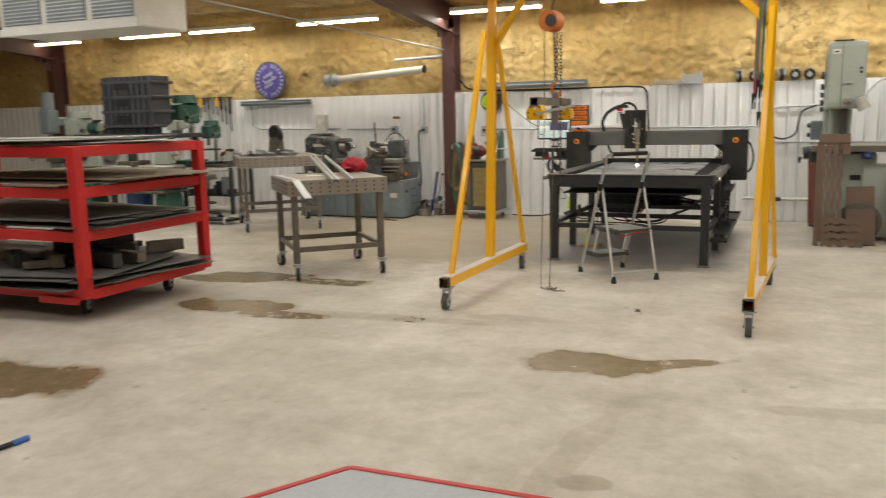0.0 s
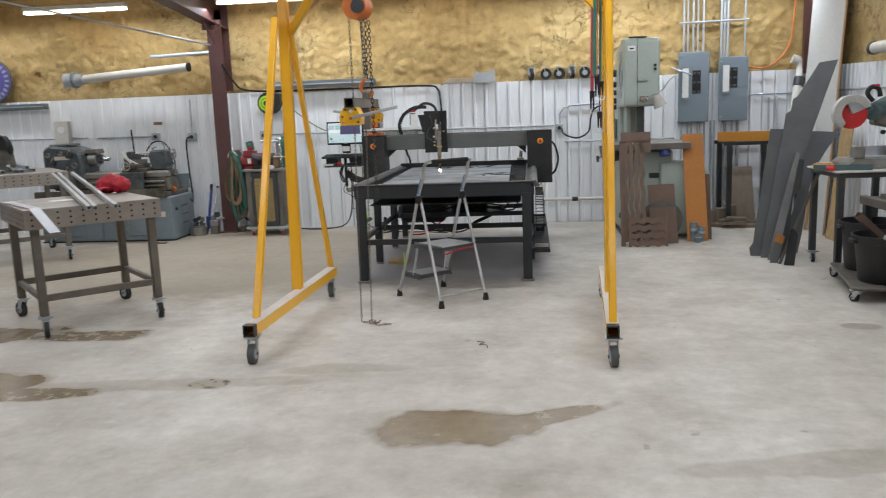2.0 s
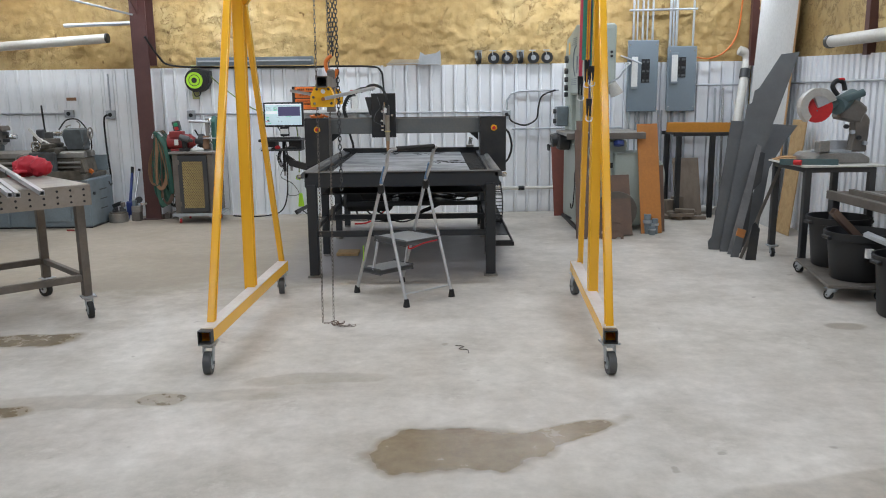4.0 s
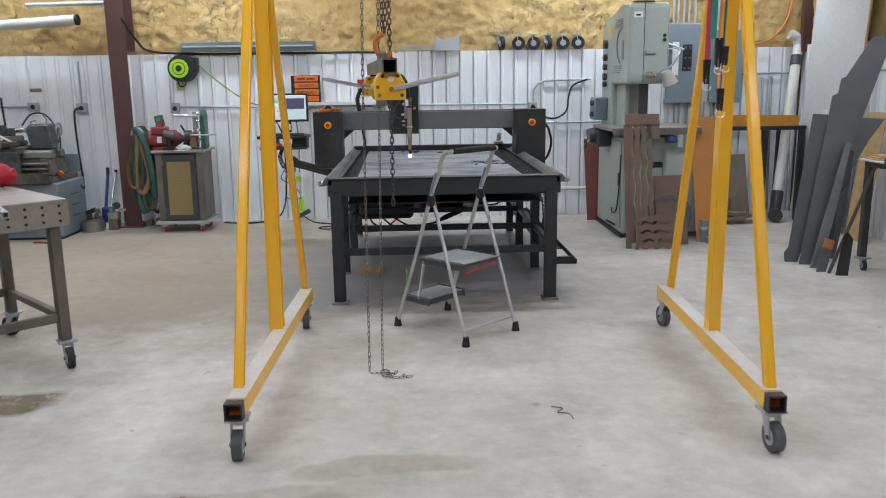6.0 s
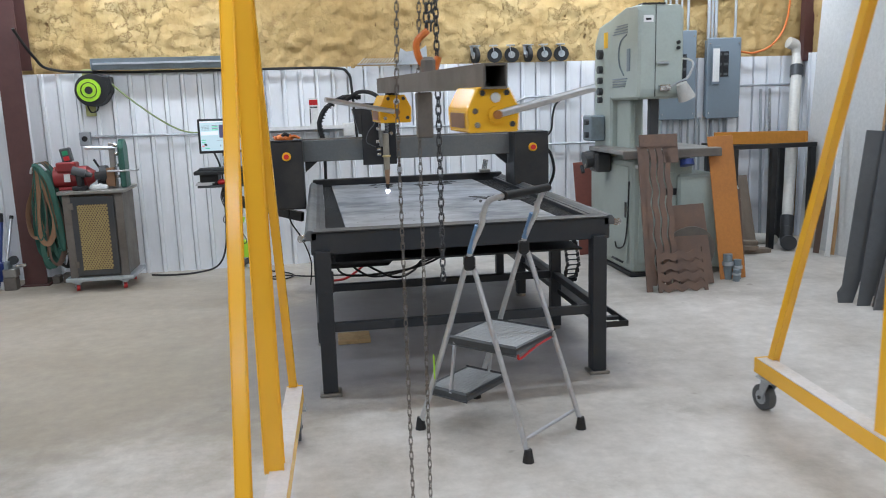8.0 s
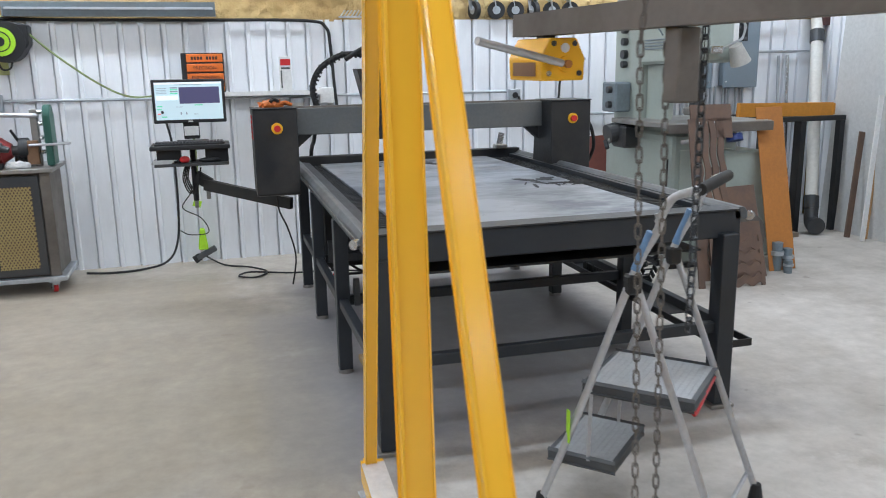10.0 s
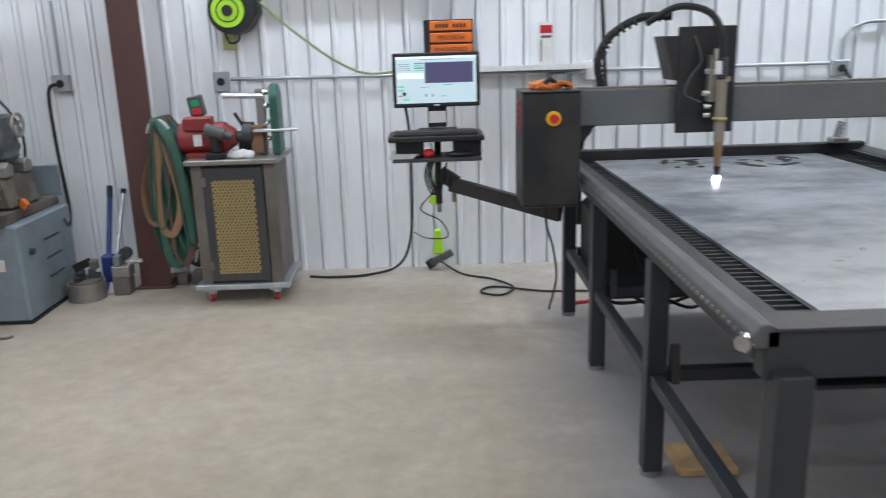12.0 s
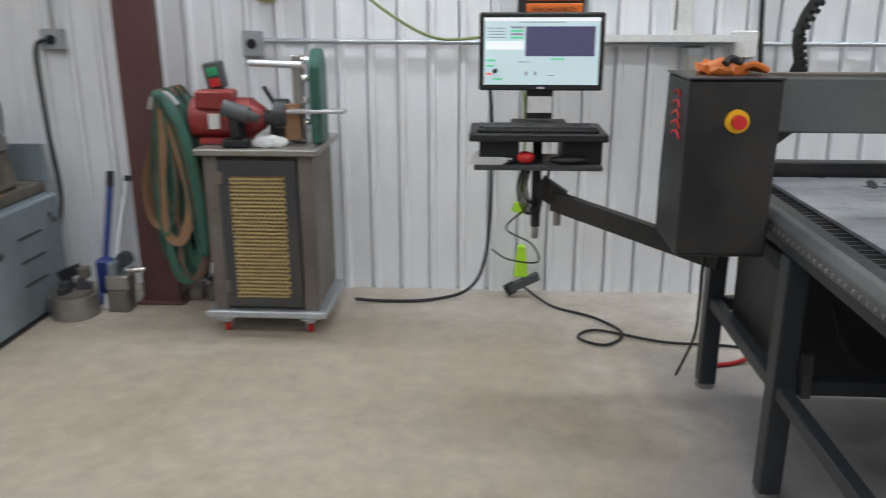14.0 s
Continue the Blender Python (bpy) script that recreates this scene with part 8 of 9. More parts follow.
# ---- welding tables ----
def welding_table(name, cx, cy, turn, w, d, top, label):
    e = thing(name, label, "welding table", (0, 0, 0), "welding tables")
    th = 0.15
    part("table_plate", box(B(), (-w / 2, -d / 2, top - 0.012), (w / 2, d / 2, top), 0.003), "weldtop", e, "scratched steel top")
    for s, axis in ((-1, "y"), (1, "y"), (-1, "x"), (1, "x")):
        if axis == "y":
            ap = part("side_apron", box(B(), (-w / 2, s * d / 2 - (0.012 if s > 0 else 0), top - th), (w / 2, s * d / 2 + (0 if s > 0 else 0.012), top - 0.012)), "weldside", e)
        else:
            ap = part("side_apron", box(B(), (s * w / 2 - (0.012 if s > 0 else 0), -d / 2 + 0.012, top - th), (s * w / 2 + (0 if s > 0 else 0.012), d / 2 - 0.012, top - 0.012)), "weldside", e)
        n = int((w if axis == "y" else d) / 0.09)
        for r in range(3):
            for k in range(n):
                u = -((w if axis == "y" else d) / 2) + 0.05 + k * (((w if axis == "y" else d) - 0.1) / (n - 1))
                z = top - 0.035 - r * 0.042
                c = (u, s * d / 2, z) if axis == "y" else (s * w / 2, u, z)
                part("hole", disc(B(), c, 0.0085, 0.003, (0, 1, 0) if axis == "y" else (1, 0, 0), 10), "dark", ap)
    lx, ly = w / 2 - 0.07, d / 2 - 0.07
    for sx in (-1, 1):
        for sy in (-1, 1):
            part("leg", box(B(), (sx * lx - 0.03, sy * ly - 0.03, 0.16), (sx * lx + 0.03, sy * ly + 0.03, top - th), 0.004), "dullsteel", e)
            caster(e, sx * lx, sy * ly - 0.02, 0.16, 0.062, 170 if sy < 0 else 20, w=0.036)
    for sy in (-1, 1):
        part("stretcher", box(B(), (-lx + 0.03, sy * ly - 0.02, 0.27), (lx - 0.03, sy * ly + 0.02, 0.32), 0.003), "dullsteel", e)
    for sx in (-1, 1):
        part("stretcher", box(B(), (sx * lx - 0.02, -ly + 0.03, 0.275), (sx * lx + 0.02, ly - 0.03, 0.315), 0.003), "dullsteel", e)
    e.matrix_basis = pose(cx, cy, 0, 0, 0, turn)
    return pose(cx, cy, 0, 0, 0, turn)


TM = welding_table("welding_table", -4.58, 7.40, 44, 1.0, 1.02, 0.98, "steel welding table with rows of fixture holes on casters")
welding_table("welding_table", -7.22, 10.3, 41, 1.17, 1.3, 1.06, "larger steel welding table with fixture holes near the wall")


def on_table(name, label, cat, bm, mat, group=""):
    ob = part(name, bm, mat, None)
    return tagged(ob, label, cat, group)


for k, (p, q) in enumerate((((-6.06, 9.42, 1.078), (-4.02, 6.60, 0.998)), ((-6.0, 9.44, 1.078), (-3.965, 6.59, 0.998)), ((-5.88, 9.5, 1.078), (-3.86, 6.68, 0.998)))):
    on_table("square_tube", "length of bright square steel tube spanning the two tables", "steel tube", square_tube(B(), Vector(p), Vector(q), 0.030, 0.030, 0.004), "alu", "tubes on the tables")
strip = thing("steel_strip", "bright bent steel channel drooping over the table edge", "steel strip", TM @ Vector((-0.3, 0, 0.985)))
part("web", bar(B(), TM @ Vector((-0.46, 0.32, 0.986)), TM @ Vector((-0.42, -0.50, 0.988)), 0.075, 0.006, (0, 0, 1)), "alu", strip)
part("bent_end", bar(B(), TM @ Vector((-0.42, -0.50, 0.988)), TM @ Vector((-0.38, -0.90, 0.84)), 0.075, 0.006, (0, 0, 1)), "alu", strip)
on_table("white_card", "white card lying on the welding table", "card", box(B(), (-0.2, 0.0, 0.9815), (-0.02, 0.14, 0.984), 0, TM), "white")


def red_gloves():
    e = thing("welding_gloves", "red and black welding gloves bunched on the table", "gloves", (-4.55, 7.95, 0.982))
    for k, (u, v, sx, sy, h, mt) in enumerate(((0.38, 0.40, 0.11, 0.08, 0.16, "crimson"), (0.44, 0.33, 0.08, 0.08, 0.14, "crimson"), (0.29, 0.42, 0.08, 0.05, 0.04, "plastic"))):
        b = bmesh.new()
        bmesh.ops.create_icosphere(b, subdivisions=4, radius=1)
        for w in b.verts:
            p = w.co.copy()
            w.co = TM @ Vector((u + p.x * sx * (1 + 0.3 * noise.noise(p * 2 + Vector((k, 0, 0)))), v + p.y * sy, max(0.982, 1.0 + h * (0.4 + 0.5 * p.z) + 0.02 * noise.noise(p * 3))))
        part("glove", b, mt, e, smooth=True)
    b = bmesh.new()
    for k in range(4):
        sweep(b, [TM @ Vector((0.33, 0.40 - 0.03 * k, 1.03)), TM @ Vector((0.27, 0.39 - 0.035 * k, 1.035)), TM @ Vector((0.22, 0.38 - 0.04 * k, 0.997))], 0.012, 8)
    part("fingers", b, "crimson", e)


red_gloves()
T2 = pose(-7.42, 10.20, 0, 0, 0, 38)
rng = random.Random(21)
for k in range(14):
    x = -0.35 + 0.065 * k
    p, q = T2 @ Vector((x, -0.45 + rng.uniform(-0.03, 0.03), 1.083 + 0.04 * (k % 3 == 0))), T2 @ Vector((x + rng.uniform(-0.1, 0.1), 0.5, 1.083 + 0.04 * (k % 3 == 0)))
    on_table("square_tube", "short grey square tube stacked on the far table", "steel tube", square_tube(B(), p, q, 0.04, 0.04, 0.004), "galv", "tubes on the far table")
tank = thing("welding_helmet", "brown and black welding helmet on a stand", "welding helmet", (-6.9, 10.9, 1.06))
part("dome", rod(B(), T2 @ Vector((0.25, 0.35, 1.06)), T2 @ Vector((0.25, 0.35, 1.32)), 0.13, 18, 0.10), "stained", tank, smooth=True)
part("band", ring(B(), T2 @ Vector((0.25, 0.35, 1.36)), 0.11, 0.04, (0.3, 1, 0.2)), "plastic", tank)
part("visor", disc(B(), T2 @ Vector((0.25, 0.3, 1.4)), 0.10, 0.06, (0.4, 1, 0), 18), "plastic", tank)
on_table("spray_can", "white plastic bottle on the far welding table", "bottle", rod(B(), T2 @ Vector((-0.2, 0.4, 1.06)), T2 @ Vector((-0.2, 0.4, 1.24)), 0.045, 14), "white")


# ---- red sheet rack ----
def red_rack():
    e = thing("sheet_rack", "red steel rack cart loaded with grey sheet offcuts", "rack cart", (-6.4, 5.2, 0))
    x0, x1, y0, y1 = -7.9, -5.18, 4.79, 6.20
    w = 0.085
    for x in (x0, x1):
        for y in (y0, y1):
            part("post", box(B(), (x - w, y - w / 2, 0.2), (x, y + w / 2, 1.385), 0.004), "redpaint", e)
    for z in (0.235, 0.70, 1.04, 1.36):
        for y in (y0, y1):
            part("rail", box(B(), (x0, y - 0.035, z - 0.055), (x1 - w, y + 0.035, z + 0.03), 0.004), "redpaint", e)
        for x in (x0 - w / 2, x1 - w / 2):
            part("end_rail", box(B(), (x - 0.032, y0 + 0.043, z - 0.055), (x + 0.032, y1 - 0.043, z + 0.03), 0.004), "redpaint", e)
    part("outrigger", box(B(), (x1 - 0.5, y0 - 0.06, 0.15), (x1 - 0.1, y0 - 0.02, 0.21), 0.004), "redpaint", e)
    for x in (x0 + 0.3, x1 - 0.3):
        for y in (y0 + 0.2, y1 - 0.25):
            caster(e, x, y, 0.2, 0.075, 20, w=0.045)
    rng = random.Random(9)
    for z, n, mat in ((0.266, 16, "sheetgrey"), (0.731, 12, "sheetgrey"), (1.071, 8, "sheetbrown"), (1.391, 8, "sheetpale")):
        for k in range(n):
            yy = y0 + rng.uniform(-0.16, 0.5)
            xx = x1 + rng.uniform(-0.35, 0.12)
            m = pose(0, 0, 0, 0, 0, 0) if k < 2 else Matrix.Translation((xx, yy, 0)) @ Matrix.Rotation(radians(rng.uniform(-12, 12)), 4, "Z") @ Matrix.Translation((-xx, -yy, 0))
            ob = part("sheet_offcut", box(B(), (x0 + rng.uniform(0, 0.9), yy, z + 0.007 * k), (xx, min(y1 + 0.08, yy + rng.uniform(0.7, 1.3)), z + 0.005 + 0.007 * k), 0, m), mat)
            tagged(ob, "grey sheet metal offcut lying on the rack", "sheet metal", "sheet offcuts")
    for k in range(16):
        xx, yy = x1 - rng.uniform(0.15, 1.3), y0 + rng.uniform(0.15, 1.25)
        m = pose(xx, yy, 0.385, 0, 0, rng.uniform(-60, 60))
        tagged(part("steel_offcut", box(B(), (-rng.uniform(0.1, 0.3), -0.04, 0), (0.15, 0.04, rng.uniform(0.04, 0.12)), 0.004, m), rng.choice(("darksteel", "dullsteel", "plastic"))), "small dark steel offcut on the lower shelf", "steel offcut", "shelf offcuts")
    tagged(part("black_bin", box(B(), (-6.4, 5.5, 0.385), (-5.85, 6.0, 0.62), 0.03, None), "plastic"), "black plastic bin on the lower shelf", "bin")


red_rack()


# ---- far left machines ----
def bulk_crate():
    e = thing("bulk_crate", "dark grey ribbed plastic bulk crate stack", "crate", (-10.0, 10.9, 1.36))
    x0, x1, y0, y1, z0, z1 = -10.72, -9.62, 10.4, 10.92, 1.40, 2.35
    part("core", box(B(), (x0 + 0.05, y0 + 0.05, z0 + 0.1), (x1 - 0.05, y1 - 0.05, z1 - 0.02)), "crate", e)
    for k in range(4):
        z = z0 - 0.05 + k * 0.235
        part("rim", box(B(), (x0, y0, z + 0.15), (x1, y1, z + 0.2), 0.008), "crate", e)
    for k in range(9):
        x = x0 + 0.03 + k * (x1 - x0 - 0.14) / 8
        part("rib", box(B(), (x, y0 + 0.005, z0 + 0.1), (x + 0.08, y0 + 0.05, z1 - 0.03), 0.006), "crate", e)
    for k in range(6):
        x = x0 + 0.05 + k * (x1 - x0 - 0.25) / 5
        part("foot", box(B(), (x, y0 + 0.05, z0), (x + 0.14, y0 + 0.25, z0 + 0.1), 0.006), "crate", e)
    for k in range(3):
        z = z0 + 0.2 + k * 0.26
        part("hand_slot", box(B(), (-10.42, y0 - 0.004, z), (-10.08, y0 + 0.01, z + 0.1), 0.004), "dark", e)
    b = thing("machine_bench", "dark steel bench carrying the crate and machines", "bench", (-10.0, 11.0, 0))
    part("top", box(B(), (-11.3, 10.3, 1.33), (-9.2, 11.1, 1.40), 0.006), "darksteel", b)
    for x in (-11.2, -9.3):
        for y in (10.4, 11.0):
            part("leg", box(B(), (x - 0.04, y - 0.04, 0), (x + 0.04, y + 0.04, 1.33), 0.005), "darksteel", b)
    part("lower_shelf", box(B(), (-11.2, 10.4, 0.5), (-9.3, 11.0, 0.54), 0.005), "darksteel", b)


bulk_crate()


def drill_press(x, y, z, s, mat, label):
    e = thing("drill_press", label, "drill press", (x, y, z), "drill presses")
    part("base", box(B(), (x - 0.16 * s, y - 0.22 * s, z), (x + 0.16 * s, y + 0.2 * s, z + 0.05 * s), 0.012), mat, e)
    part("column", rod(B(), (x, y + 0.1 * s, z + 0.04), (x, y + 0.1 * s, z + 0.75 * s), 0.035 * s, 14), "steel", e, smooth=True)
    part("table", box(B(), (x - 0.14 * s, y - 0.2 * s, z + 0.28 * s), (x + 0.14 * s, y + 0.1 * s, z + 0.31 * s), 0.008), "darksteel", e)
    part("head", box(B(), (x - 0.11 * s, y - 0.22 * s, z + 0.52 * s), (x + 0.11 * s, y + 0.18 * s, z + 0.78 * s), 0.03 * s), mat, e)
    part("belt_cover", rod(B(), (x, y, z + 0.78 * s), (x, y, z + 0.88 * s), 0.16 * s, 20, 0.14 * s), mat, e, smooth=True)
    part("quill", rod(B(), (x, y - 0.12 * s, z + 0.38 * s), (x, y - 0.12 * s, z + 0.52 * s), 0.03 * s, 12, 0.04 * s), "steel", e)
    part("feed_hub", disc(B(), (x + 0.13 * s, y - 0.1 * s, z + 0.6 * s), 0.03 * s, 0.05 * s, (1, 0, 0), 12), "darksteel", e)
    for k in range(3):
        a = radians(120 * k + 15)
        part("feed_lever", rod(B(), (x + 0.15 * s, y - 0.1 * s, z + 0.6 * s), (x + 0.16 * s, y - 0.1 * s + 0.14 * s * math.cos(a), z + 0.6 * s + 0.14 * s * math.sin(a)), 0.008 * s, 8), "steel", e)


drill_press(-10.0, 11.6, 0.85, 1.36, "green", "tall green drill press standing on a steel bench")
drill_press(-11.75, 10.9, 0.75, 1.2, "machine", "large grey-green milling drill behind the rack")
drill_press(-9.45, 11.6, 0.85, 0.85, "green", "smaller green drill press standing on a steel bench")
stand = thing("drill_bench", "dark steel bench under the drill presses", "bench", (-9.4, 11.6, 0))
part("top", box(B(), (-10.35, 11.3, 0.80), (-9.0, 11.95, 0.85), 0.005), "dullsteel", stand)
part("lower_shelf", box(B(), (-9.9, 11.35, 0.3), (-8.9, 11.9, 0.33), 0.004), "darksteel", stand)
for x in (-9.9, -8.9):
    for y in (11.35, 11.9):
        part("leg", box(B(), (x - 0.03, y - 0.03, 0), (x + 0.03, y + 0.03, 0.80), 0.004), "darksteel", stand)
for k in range(9):
    x = -9.82 + 0.1 * k
    tagged(part("machine_part", box(B(), (x - 0.04, 11.36 + 0.03 * (k % 3), 0.33), (x + 0.05, 11.5 + 0.05 * (k % 3), 0.42 + 0.07 * (k * 5 % 4)), 0.015), ("darksteel", "dullsteel", "plastic", "grey")[k % 4]), "dark oily machine part on the bench shelf", "machine part", "shelf parts")


def milling_machine(x, y, mat, label):
    e = thing("milling_machine", label, "milling machine", (x, y, 0), "milling machines")
    part("base", box(B(), (x - 0.35, y - 0.5, 0), (x + 0.35, y + 0.4, 0.14), 0.02), mat, e)
    part("column", prism(B(), [(y - 0.05, 0.14), (y + 0.38, 0.14), (y + 0.3, 1.55), (y - 0.05, 1.55)], x - 0.22, x + 0.22, "x", 0.03), mat, e)
    part("knee", box(B(), (x - 0.17, y - 0.45, 0.6), (x + 0.17, y - 0.05, 0.92), 0.03), mat, e)
    part("table", box(B(), (x - 0.62, y - 0.5, 0.98), (x + 0.62, y - 0.2, 1.06), 0.008), "steel", e)
    part("saddle", box(B(), (x - 0.18, y - 0.5, 0.92), (x + 0.18, y - 0.1, 0.98), 0.01), "dullsteel", e)
    part("ram", box(B(), (x - 0.12, y - 0.55, 1.55), (x + 0.12, y + 0.35, 1.72), 0.03), mat, e)
    part("head", box(B(), (x - 0.13, y - 0.62, 1.42), (x + 0.13, y - 0.38, 1.85), 0.03), mat, e)
    part("motor", rod(B(), (x, y - 0.5, 1.85), (x, y - 0.5, 2.15), 0.11, 20), mat, e, smooth=True)
    part("spindle", rod(B(), (x, y - 0.5, 1.22), (x, y - 0.5, 1.42), 0.04, 14), "steel", e)
    for sx in (-1, 1):
        w = part("hand_wheel", ring(B(), (x + sx * 0.68, y - 0.35, 1.02), 0.08, 0.011, (1, 0, 0)), "steel", e)
        part("wheel_hub", rod(B(), (x + sx * 0.6, y - 0.35, 1.02), (x + sx * 0.7, y - 0.35, 1.02), 0.02, 10), "steel", w)


def old_lathe(x0, x1, y):
    e = thing("old_lathe", "dark oily old lathe with green-grey castings", "lathe", ((x0 + x1) / 2, y, 0))
    for x in (x0 + 0.2, x1 - 0.25):
        part("cast_leg", prism(B(), [(y - 0.26, 0), (y + 0.24, 0), (y + 0.13, 0.72), (y - 0.13, 0.72)], x - 0.12, x + 0.12, "x", 0.02), "green", e, "dark green cast leg")
    part("bed", box(B(), (x0, y - 0.14, 0.72), (x1, y + 0.14, 0.90), 0.015), "stained", e)
    for s in (-0.09, 0.09):
        part("bed_way", prism(B(), [(y + s - 0.03, 0.90), (y + s + 0.03, 0.90), (y + s, 0.93)], x0 + 0.4, x1, "x"), "steel", e)
    part("headstock", prism(B(), [(x0 + 0.02, 0.90), (x0 + 0.55, 0.90), (x0 + 0.52, 1.16), (x0 + 0.42, 1.24), (x0 + 0.12, 1.22), (x0 + 0.04, 1.1)], y - 0.16, y + 0.16, "y", 0.02), "machine", e)
    part("pulley", disc(B(), (x0 + 0.20, y - 0.2, 1.10), 0.10, 0.05, (0, 1, 0), 22), "darksteel", e, smooth=True)
    part("chuck", rod(B(), (x0 + 0.55, y, 1.08), (x0 + 0.67, y, 1.08), 0.11, 24), "steel", e, smooth=True)
    part("carriage", box(B(), (x0 + 0.95, y - 0.24, 0.92), (x0 + 1.25, y + 0.2, 0.99), 0.012), "stained", e)
    part("apron", box(B(), (x0 + 0.94, y - 0.30, 0.66), (x0 + 1.24, y - 0.2, 0.93), 0.015), "machine", e)
    part("apron_wheel", ring(B(), (x0 + 1.02, y - 0.34, 0.80), 0.085, 0.011, (0, 1, 0)), "steel", e)
    part("tool_post", box(B(), (x0 + 1.03, y - 0.08, 0.99), (x0 + 1.14, y + 0.04, 1.12), 0.01), "darksteel", e)
    part("tailstock", prism(B(), [(x1 - 0.42, 0.93), (x1 - 0.14, 0.93), (x1 - 0.16, 1.16), (x1 - 0.40, 1.16)], y - 0.1, y + 0.1, "y", 0.02), "machine", e)
    part("hand_wheel", ring(B(), (x1 - 0.05, y, 1.08), 0.085, 0.011, (1, 0, 0)), "steel", e)
    part("wheel_spoke", rod(B(), (x1 - 0.14, y, 1.08), (x1 - 0.03, y, 1.08), 0.018, 10), "steel", e)
    part("chip_pan", box(B(), (x0 + 0.1, y - 0.3, 0.50), (x1 - 0.1, y + 0.26, 0.53), 0.006), "stained", e)
    return e


old_lathe(-10.75, -8.75, 9.95)


def bench_vise(x, y, z, turn):
    e = thing("bench_vise", "dark iron bench vise with an open jaw", "vise", (x, y, z), "bench vises")
    m = pose(x, y, z, 0, 0, turn)
    part("swivel_base", rod(B(), m @ Vector((0, 0, 0)), m @ Vector((0, 0, 0.05)), 0.09, 18, 0.07), "darksteel", e)
    part("fixed_jaw", prism(B(), [(-0.12, 0.05), (0.05, 0.05), (0.05, 0.20), (0.0, 0.22), (-0.03, 0.15), (-0.12, 0.12)], -0.06, 0.06, "y", 0.01, m), "machine", e)
    part("moving_jaw", prism(B(), [(0.09, 0.06), (0.24, 0.09), (0.24, 0.14), (0.14, 0.16), (0.13, 0.21), (0.09, 0.21)], -0.055, 0.055, "y", 0.01, m), "machine", e)
    part("screw", rod(B(), m @ Vector((0.05, 0, 0.11)), m @ Vector((0.30, 0, 0.11)), 0.018, 10), "steel", e)
    part("handle", rod(B(), m @ Vector((0.29, -0.12, 0.14)), m @ Vector((0.29, 0.12, 0.08)), 0.009, 8), "steel", e)


def electric_motor(x, y, z, turn, mat):
    e = thing("electric_motor", "spare finned electric motor, oily and dusty", "motor", (x, y, z), "spare motors")
    m = pose(x, y, z, 0, 0, turn)
    part("foot", box(B(), (-0.12, -0.08, 0), (0.12, 0.08, 0.02), 0.004, m), "darksteel", e)
    part("shell", rod(B(), m @ Vector((-0.15, 0, 0.11)), m @ Vector((0.13, 0, 0.11)), 0.095, 20), mat, e, smooth=True)
    for k in range(6):
        a = m @ Vector((-0.11 + 0.04 * k, 0, 0.11))
        part("fin", disc(B(), a, 0.104, 0.008, m.to_3x3() @ Vector((1, 0, 0)), 20), mat, e)
    part("shaft", rod(B(), m @ Vector((0.13, 0, 0.11)), m @ Vector((0.21, 0, 0.11)), 0.016, 10), "chrome", e)
    part("terminal_box", box(B(), (-0.06, -0.05, 0.19), (0.06, 0.05, 0.25), 0.008, m), "plastic", e)


rng = random.Random(77)
for k in range(5):
    electric_motor(-10.5 + 0.42 * k, 9.93 + rng.uniform(-0.08, 0.06), 0.53, rng.uniform(-60, 60), ("green", "grey", "darksteel", "blueplastic", "stained")[k])
bench_vise(-9.38, 10.62, 1.40, 20)
bench_vise(-9.05, 11.50, 0.85, 60)
bench_vise(-10.95, 10.62, 1.40, -20)
electric_motor(-11.15, 10.7, 1.40, 15, "green")
electric_motor(-9.20, 11.75, 0.85, 70, "redmotor")
milling_machine(-12.4, 11.3, "grey", "grey knee milling machine beside the far wall")
rng = random.Random(31)
for k in range(14):
    x, y = rng.uniform(-11.0, -10.15), rng.uniform(10.5, 10.9)
    tagged(part("machine_part", box(B(), (x - rng.uniform(0.05, 0.15), y - 0.08, 0.54), (x + 0.12, y + 0.08, 0.54 + rng.uniform(0.08, 0.4)), 0.02), rng.choice(("darksteel", "dullsteel", "machine", "plastic", "grey"))), "dark oily machine part on the bench shelf", "machine part", "shelf parts")
for k in range(10):
    x, y = rng.uniform(-11.1, -10.1), rng.uniform(10.96, 11.03)
    tagged(part("machine_part", box(B(), (x - 0.07, y - 0.05, 1.40), (x + 0.07, y + 0.05, 1.40 + rng.uniform(0.05, 0.16)), 0.015), rng.choice(("darksteel", "dullsteel", "green", "rust"))), "small machine part on the bench top", "machine part", "bench parts")
rail = thing("tool_rail", "dark steel rail on the wall with hanging tools", "tool rail", (-10.2, WF, 2.0))
part("bar", box(B(), (-10.95, WF - 0.03, 2.0), (-9.62, WF, 2.03), 0.003), "darksteel", rail)
for k in range(14):
    part("peg", rod(B(), (-10.9 + 0.096 * k, WF - 0.06, 2.012), (-10.9 + 0.096 * k, WF - 0.028, 2.012), 0.005, 6), "steel", rail)
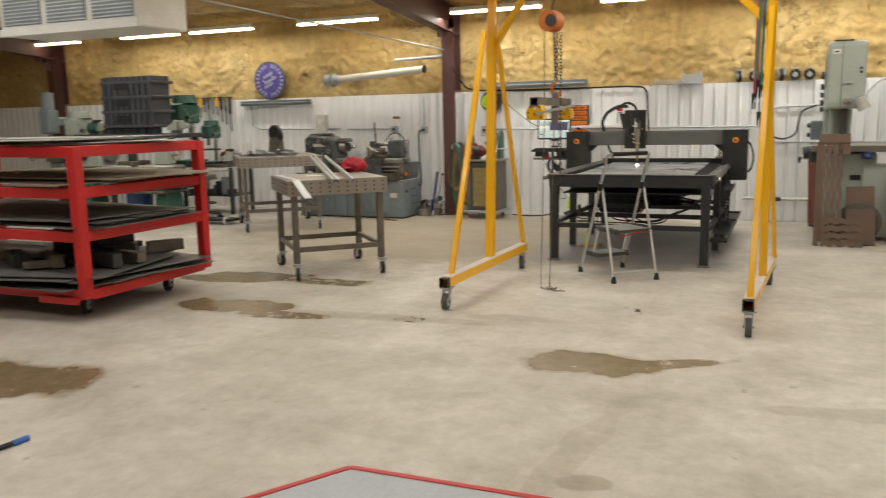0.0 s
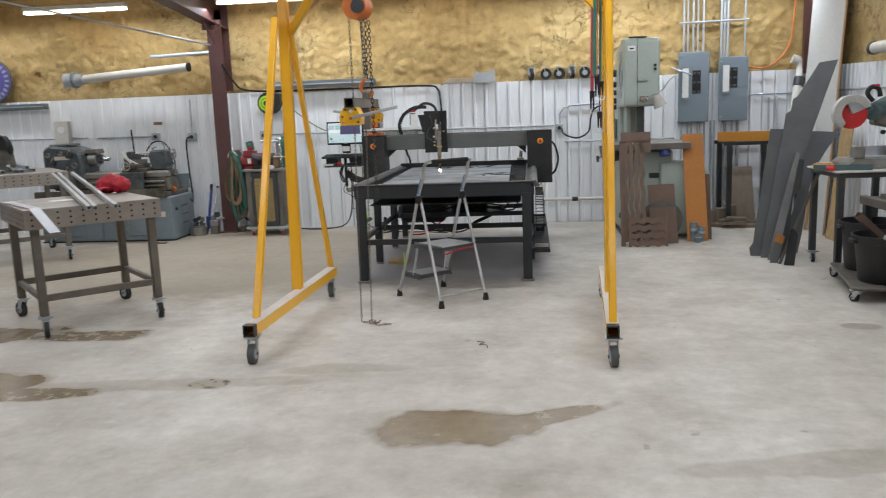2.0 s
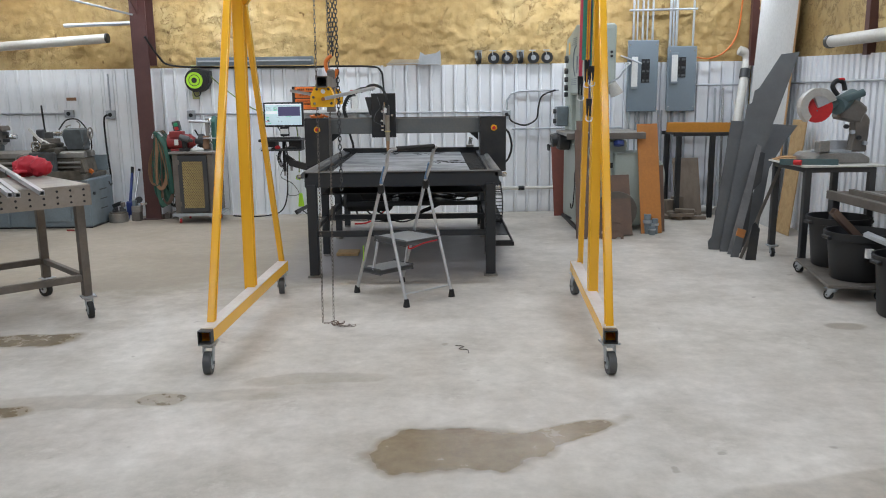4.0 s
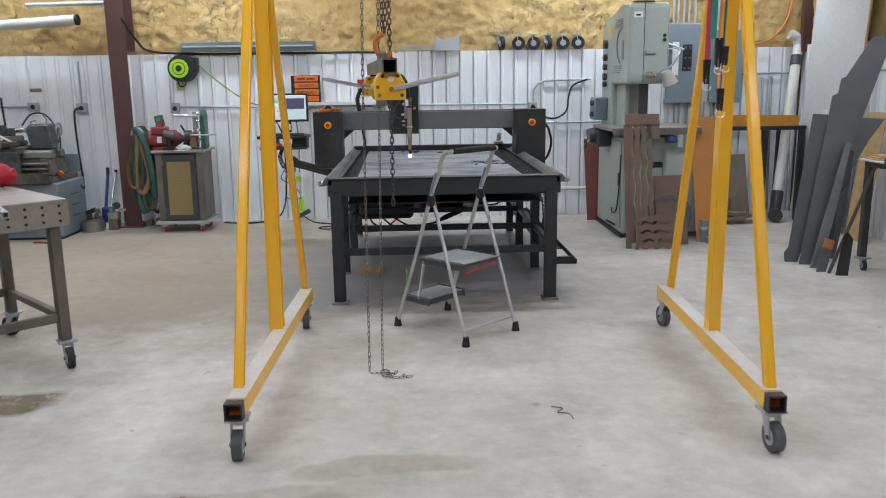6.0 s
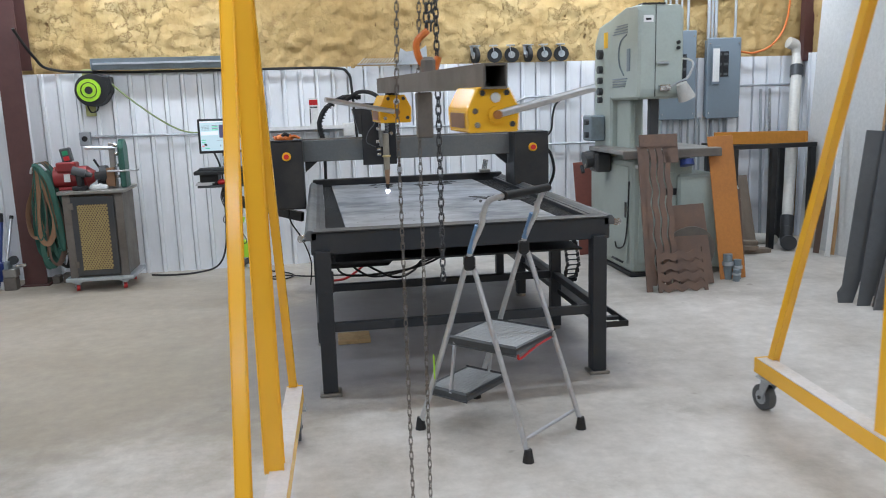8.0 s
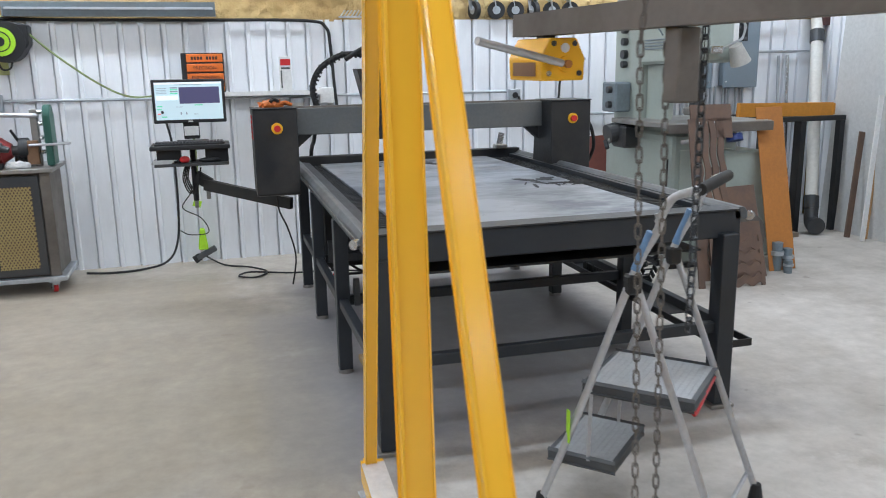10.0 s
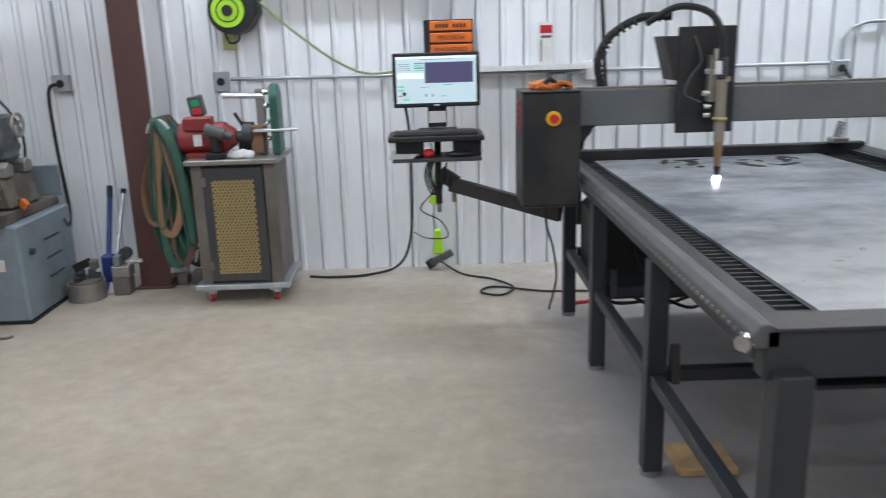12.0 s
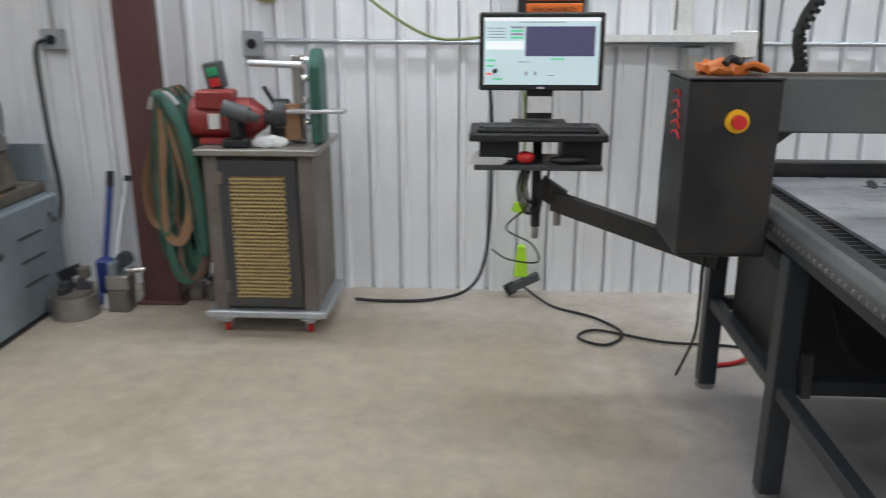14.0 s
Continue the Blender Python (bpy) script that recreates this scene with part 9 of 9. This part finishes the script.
for k, (m, h) in enumerate((("redpaint", 0.22), ("dullsteel", 0.3), ("darksteel", 0.34), ("redpaint", 0.36), ("plastic", 0.4), ("redpaint", 0.3), ("yellow", 0.36), ("plastic", 0.26), ("darksteel", 0.42), ("steel", 0.3), ("yellow", 0.33), ("plastic", 0.45), ("dullsteel", 0.5), ("plastic", 0.62))):
    x = -10.9 + 0.096 * k
    tool = thing("hanging_tool", "hand tool hanging from the wall rail", "tool", (x, WF - 0.05, 2.0), "hanging tools")
    part("grip", prism(B(), [(x - 0.022, 2.02), (x + 0.022, 2.02), (x + 0.028, 2.02 - h * 0.5), (x - 0.024, 2.02 - h * 0.5)], WF - 0.065, WF - 0.04, "y", 0.005), m, tool)
    part("shank", rod(B(), (x, WF - 0.05, 2.02 - h * 0.5), (x + 0.01, WF - 0.05, 2.02 - h), 0.012, 8), "dullsteel", tool)


def shop_stool(x, y):
    e = thing("shop_stool", "round dark padded shop stool on small casters", "stool", (x, y, 0))
    part("seat", rod(B(), (x, y, 0.66), (x, y, 0.73), 0.21, 24, 0.19), "greyplastic", e, smooth=True)
    part("post", rod(B(), (x, y, 0.12), (x, y, 0.66), 0.025, 12), "chrome", e, smooth=True)
    part("foot_ring", ring(B(), (x, y, 0.28), 0.16, 0.012), "darksteel", e)
    for k in range(5):
        a = radians(72 * k + 10)
        px, py = x + 0.26 * math.cos(a), y + 0.26 * math.sin(a)
        part("leg", bar(B(), (x, y, 0.13), (px, py, 0.10), 0.035, 0.025), "darksteel", e)
        part("caster_wheel", disc(B(), (px, py, 0.042), 0.042, 0.03, (math.sin(a), math.cos(a), 0), 16), "plastic", e)
        part("caster_stem", rod(B(), (px, py, 0.06), (px, py, 0.11), 0.01, 8), "chrome", e)


shop_stool(-8.8, 10.55)
blue = thing("blue_drum", "blue plastic drum under the machine bench", "drum", (-8.7, 9.9, 0))
part("drum_body", rod(B(), (-9.7, 10.05, 0), (-9.7, 10.05, 0.62), 0.2, 22), "blueplastic", blue, smooth=True)
part("drum_rim", ring(B(), (-9.7, 10.05, 0.62), 0.2, 0.012), "blueplastic", blue)
sd = thing("pallet_jack", "low black hand truck with pale wheels on the floor", "hand truck", (-8.3, 10.2, 0))
part("frame", box(B(), (-8.6, 10.1, 0.05), (-8.0, 10.35, 0.09), 0.01), "plastic", sd)
for x in (-8.5, -8.1):
    part("wheel", disc(B(), (x, 10.15, 0.06), 0.06, 0.04, (1, 0, 0), 18), "pvc", sd)


def unit_heater():
    e = thing("unit_heater", "white louvred unit heater hung under the roof", "heater", (-8.7, 8.4, 2.75))
    x0, x1, y0, y1, z0, z1 = -9.9, -7.52, 8.0, 8.9, 2.74, 3.5
    part("case", box(B(), (x0, y0 + 0.02, z0), (x1, y1, z1), 0.02), "white", e)
    part("bottom_rail", box(B(), (x0 - 0.02, y0, z0 - 0.01), (x1 + 0.02, y0 + 0.04, z0 + 0.09), 0.006), "white", e)
    for k in range(3):
        xa = x0 + 0.08 + k * 0.78
        g = part("grille", box(B(), (xa, y0 + 0.008, z0 + 0.12), (xa + 0.68, y0 + 0.018, z0 + 0.5), 0.003), "grey", e, "grey louvre grille")
        for q in range(8):
            part("louvre", box(B(), (xa + 0.01, y0 + 0.0, z0 + 0.135 + q * 0.045), (xa + 0.67, y0 + 0.012, z0 + 0.15 + q * 0.045)), "galv", g)
    for x in (x0 + 0.2, x1 - 0.2):
        part("hanger", rod(B(), (x, 8.4, z1), (x, 8.4, roof_z(8.4) + 0.05), 0.01, 8), "galv", e)


unit_heater()


# ---- floor odds and ends ----
def floor_sheet():
    e = thing("floor_mat", "pale grey sheet with a red edge lying on the floor", "floor sheet", (-1.4, 2.6, 0))
    part("sheet", prism(B(), [(-1.93, 3.17), (-0.2, 3.2), (-0.4, 1.6), (-2.6, 1.6), (-2.45, 2.3)], 0.004, 0.010, "z"), "matgrey", e)
    P = [(-1.93, 3.17), (-0.2, 3.2)], [(-2.45, 2.3), (-1.93, 3.17)]
    for (a, c) in P:
        part("red_edge", bar(B(), (*a, 0.012), (*c, 0.012), 0.03, 0.006), "redplastic", e)


floor_sheet()
hm = thing("paint_marker", "blue capped dark rod lying on the floor", "marker", (-3.62, 2.8, 0))
part("shaft", rod(B(), (-3.66, 2.62, 0.013), (-3.62, 2.82, 0.013), 0.013, 10), "plastic", hm)
part("cap", rod(B(), (-3.62, 2.82, 0.013), (-3.61, 2.90, 0.013), 0.016, 10), "bluecap", hm)
tw = thing("wire_scrap", "small twist of dark wire on the floor", "wire scrap", (-1.22, 6.5, 0))
part("wire", sweep(B(), [(-1.27, 6.56, 0.006), (-1.22, 6.52, 0.012), (-1.25, 6.49, 0.006), (-1.2, 6.46, 0.01), (-1.19, 6.41, 0.006)], 0.003, 6), "dullsteel", tw)
wb = thing("cardboard_scrap", "torn cardboard scrap under the cutting table", "cardboard", (-2.3, 9.6, 0))
part("card", box(B(), (-2.42, 9.52, 0.0), (-2.2, 9.72, 0.03), 0.004), "osb", wb)
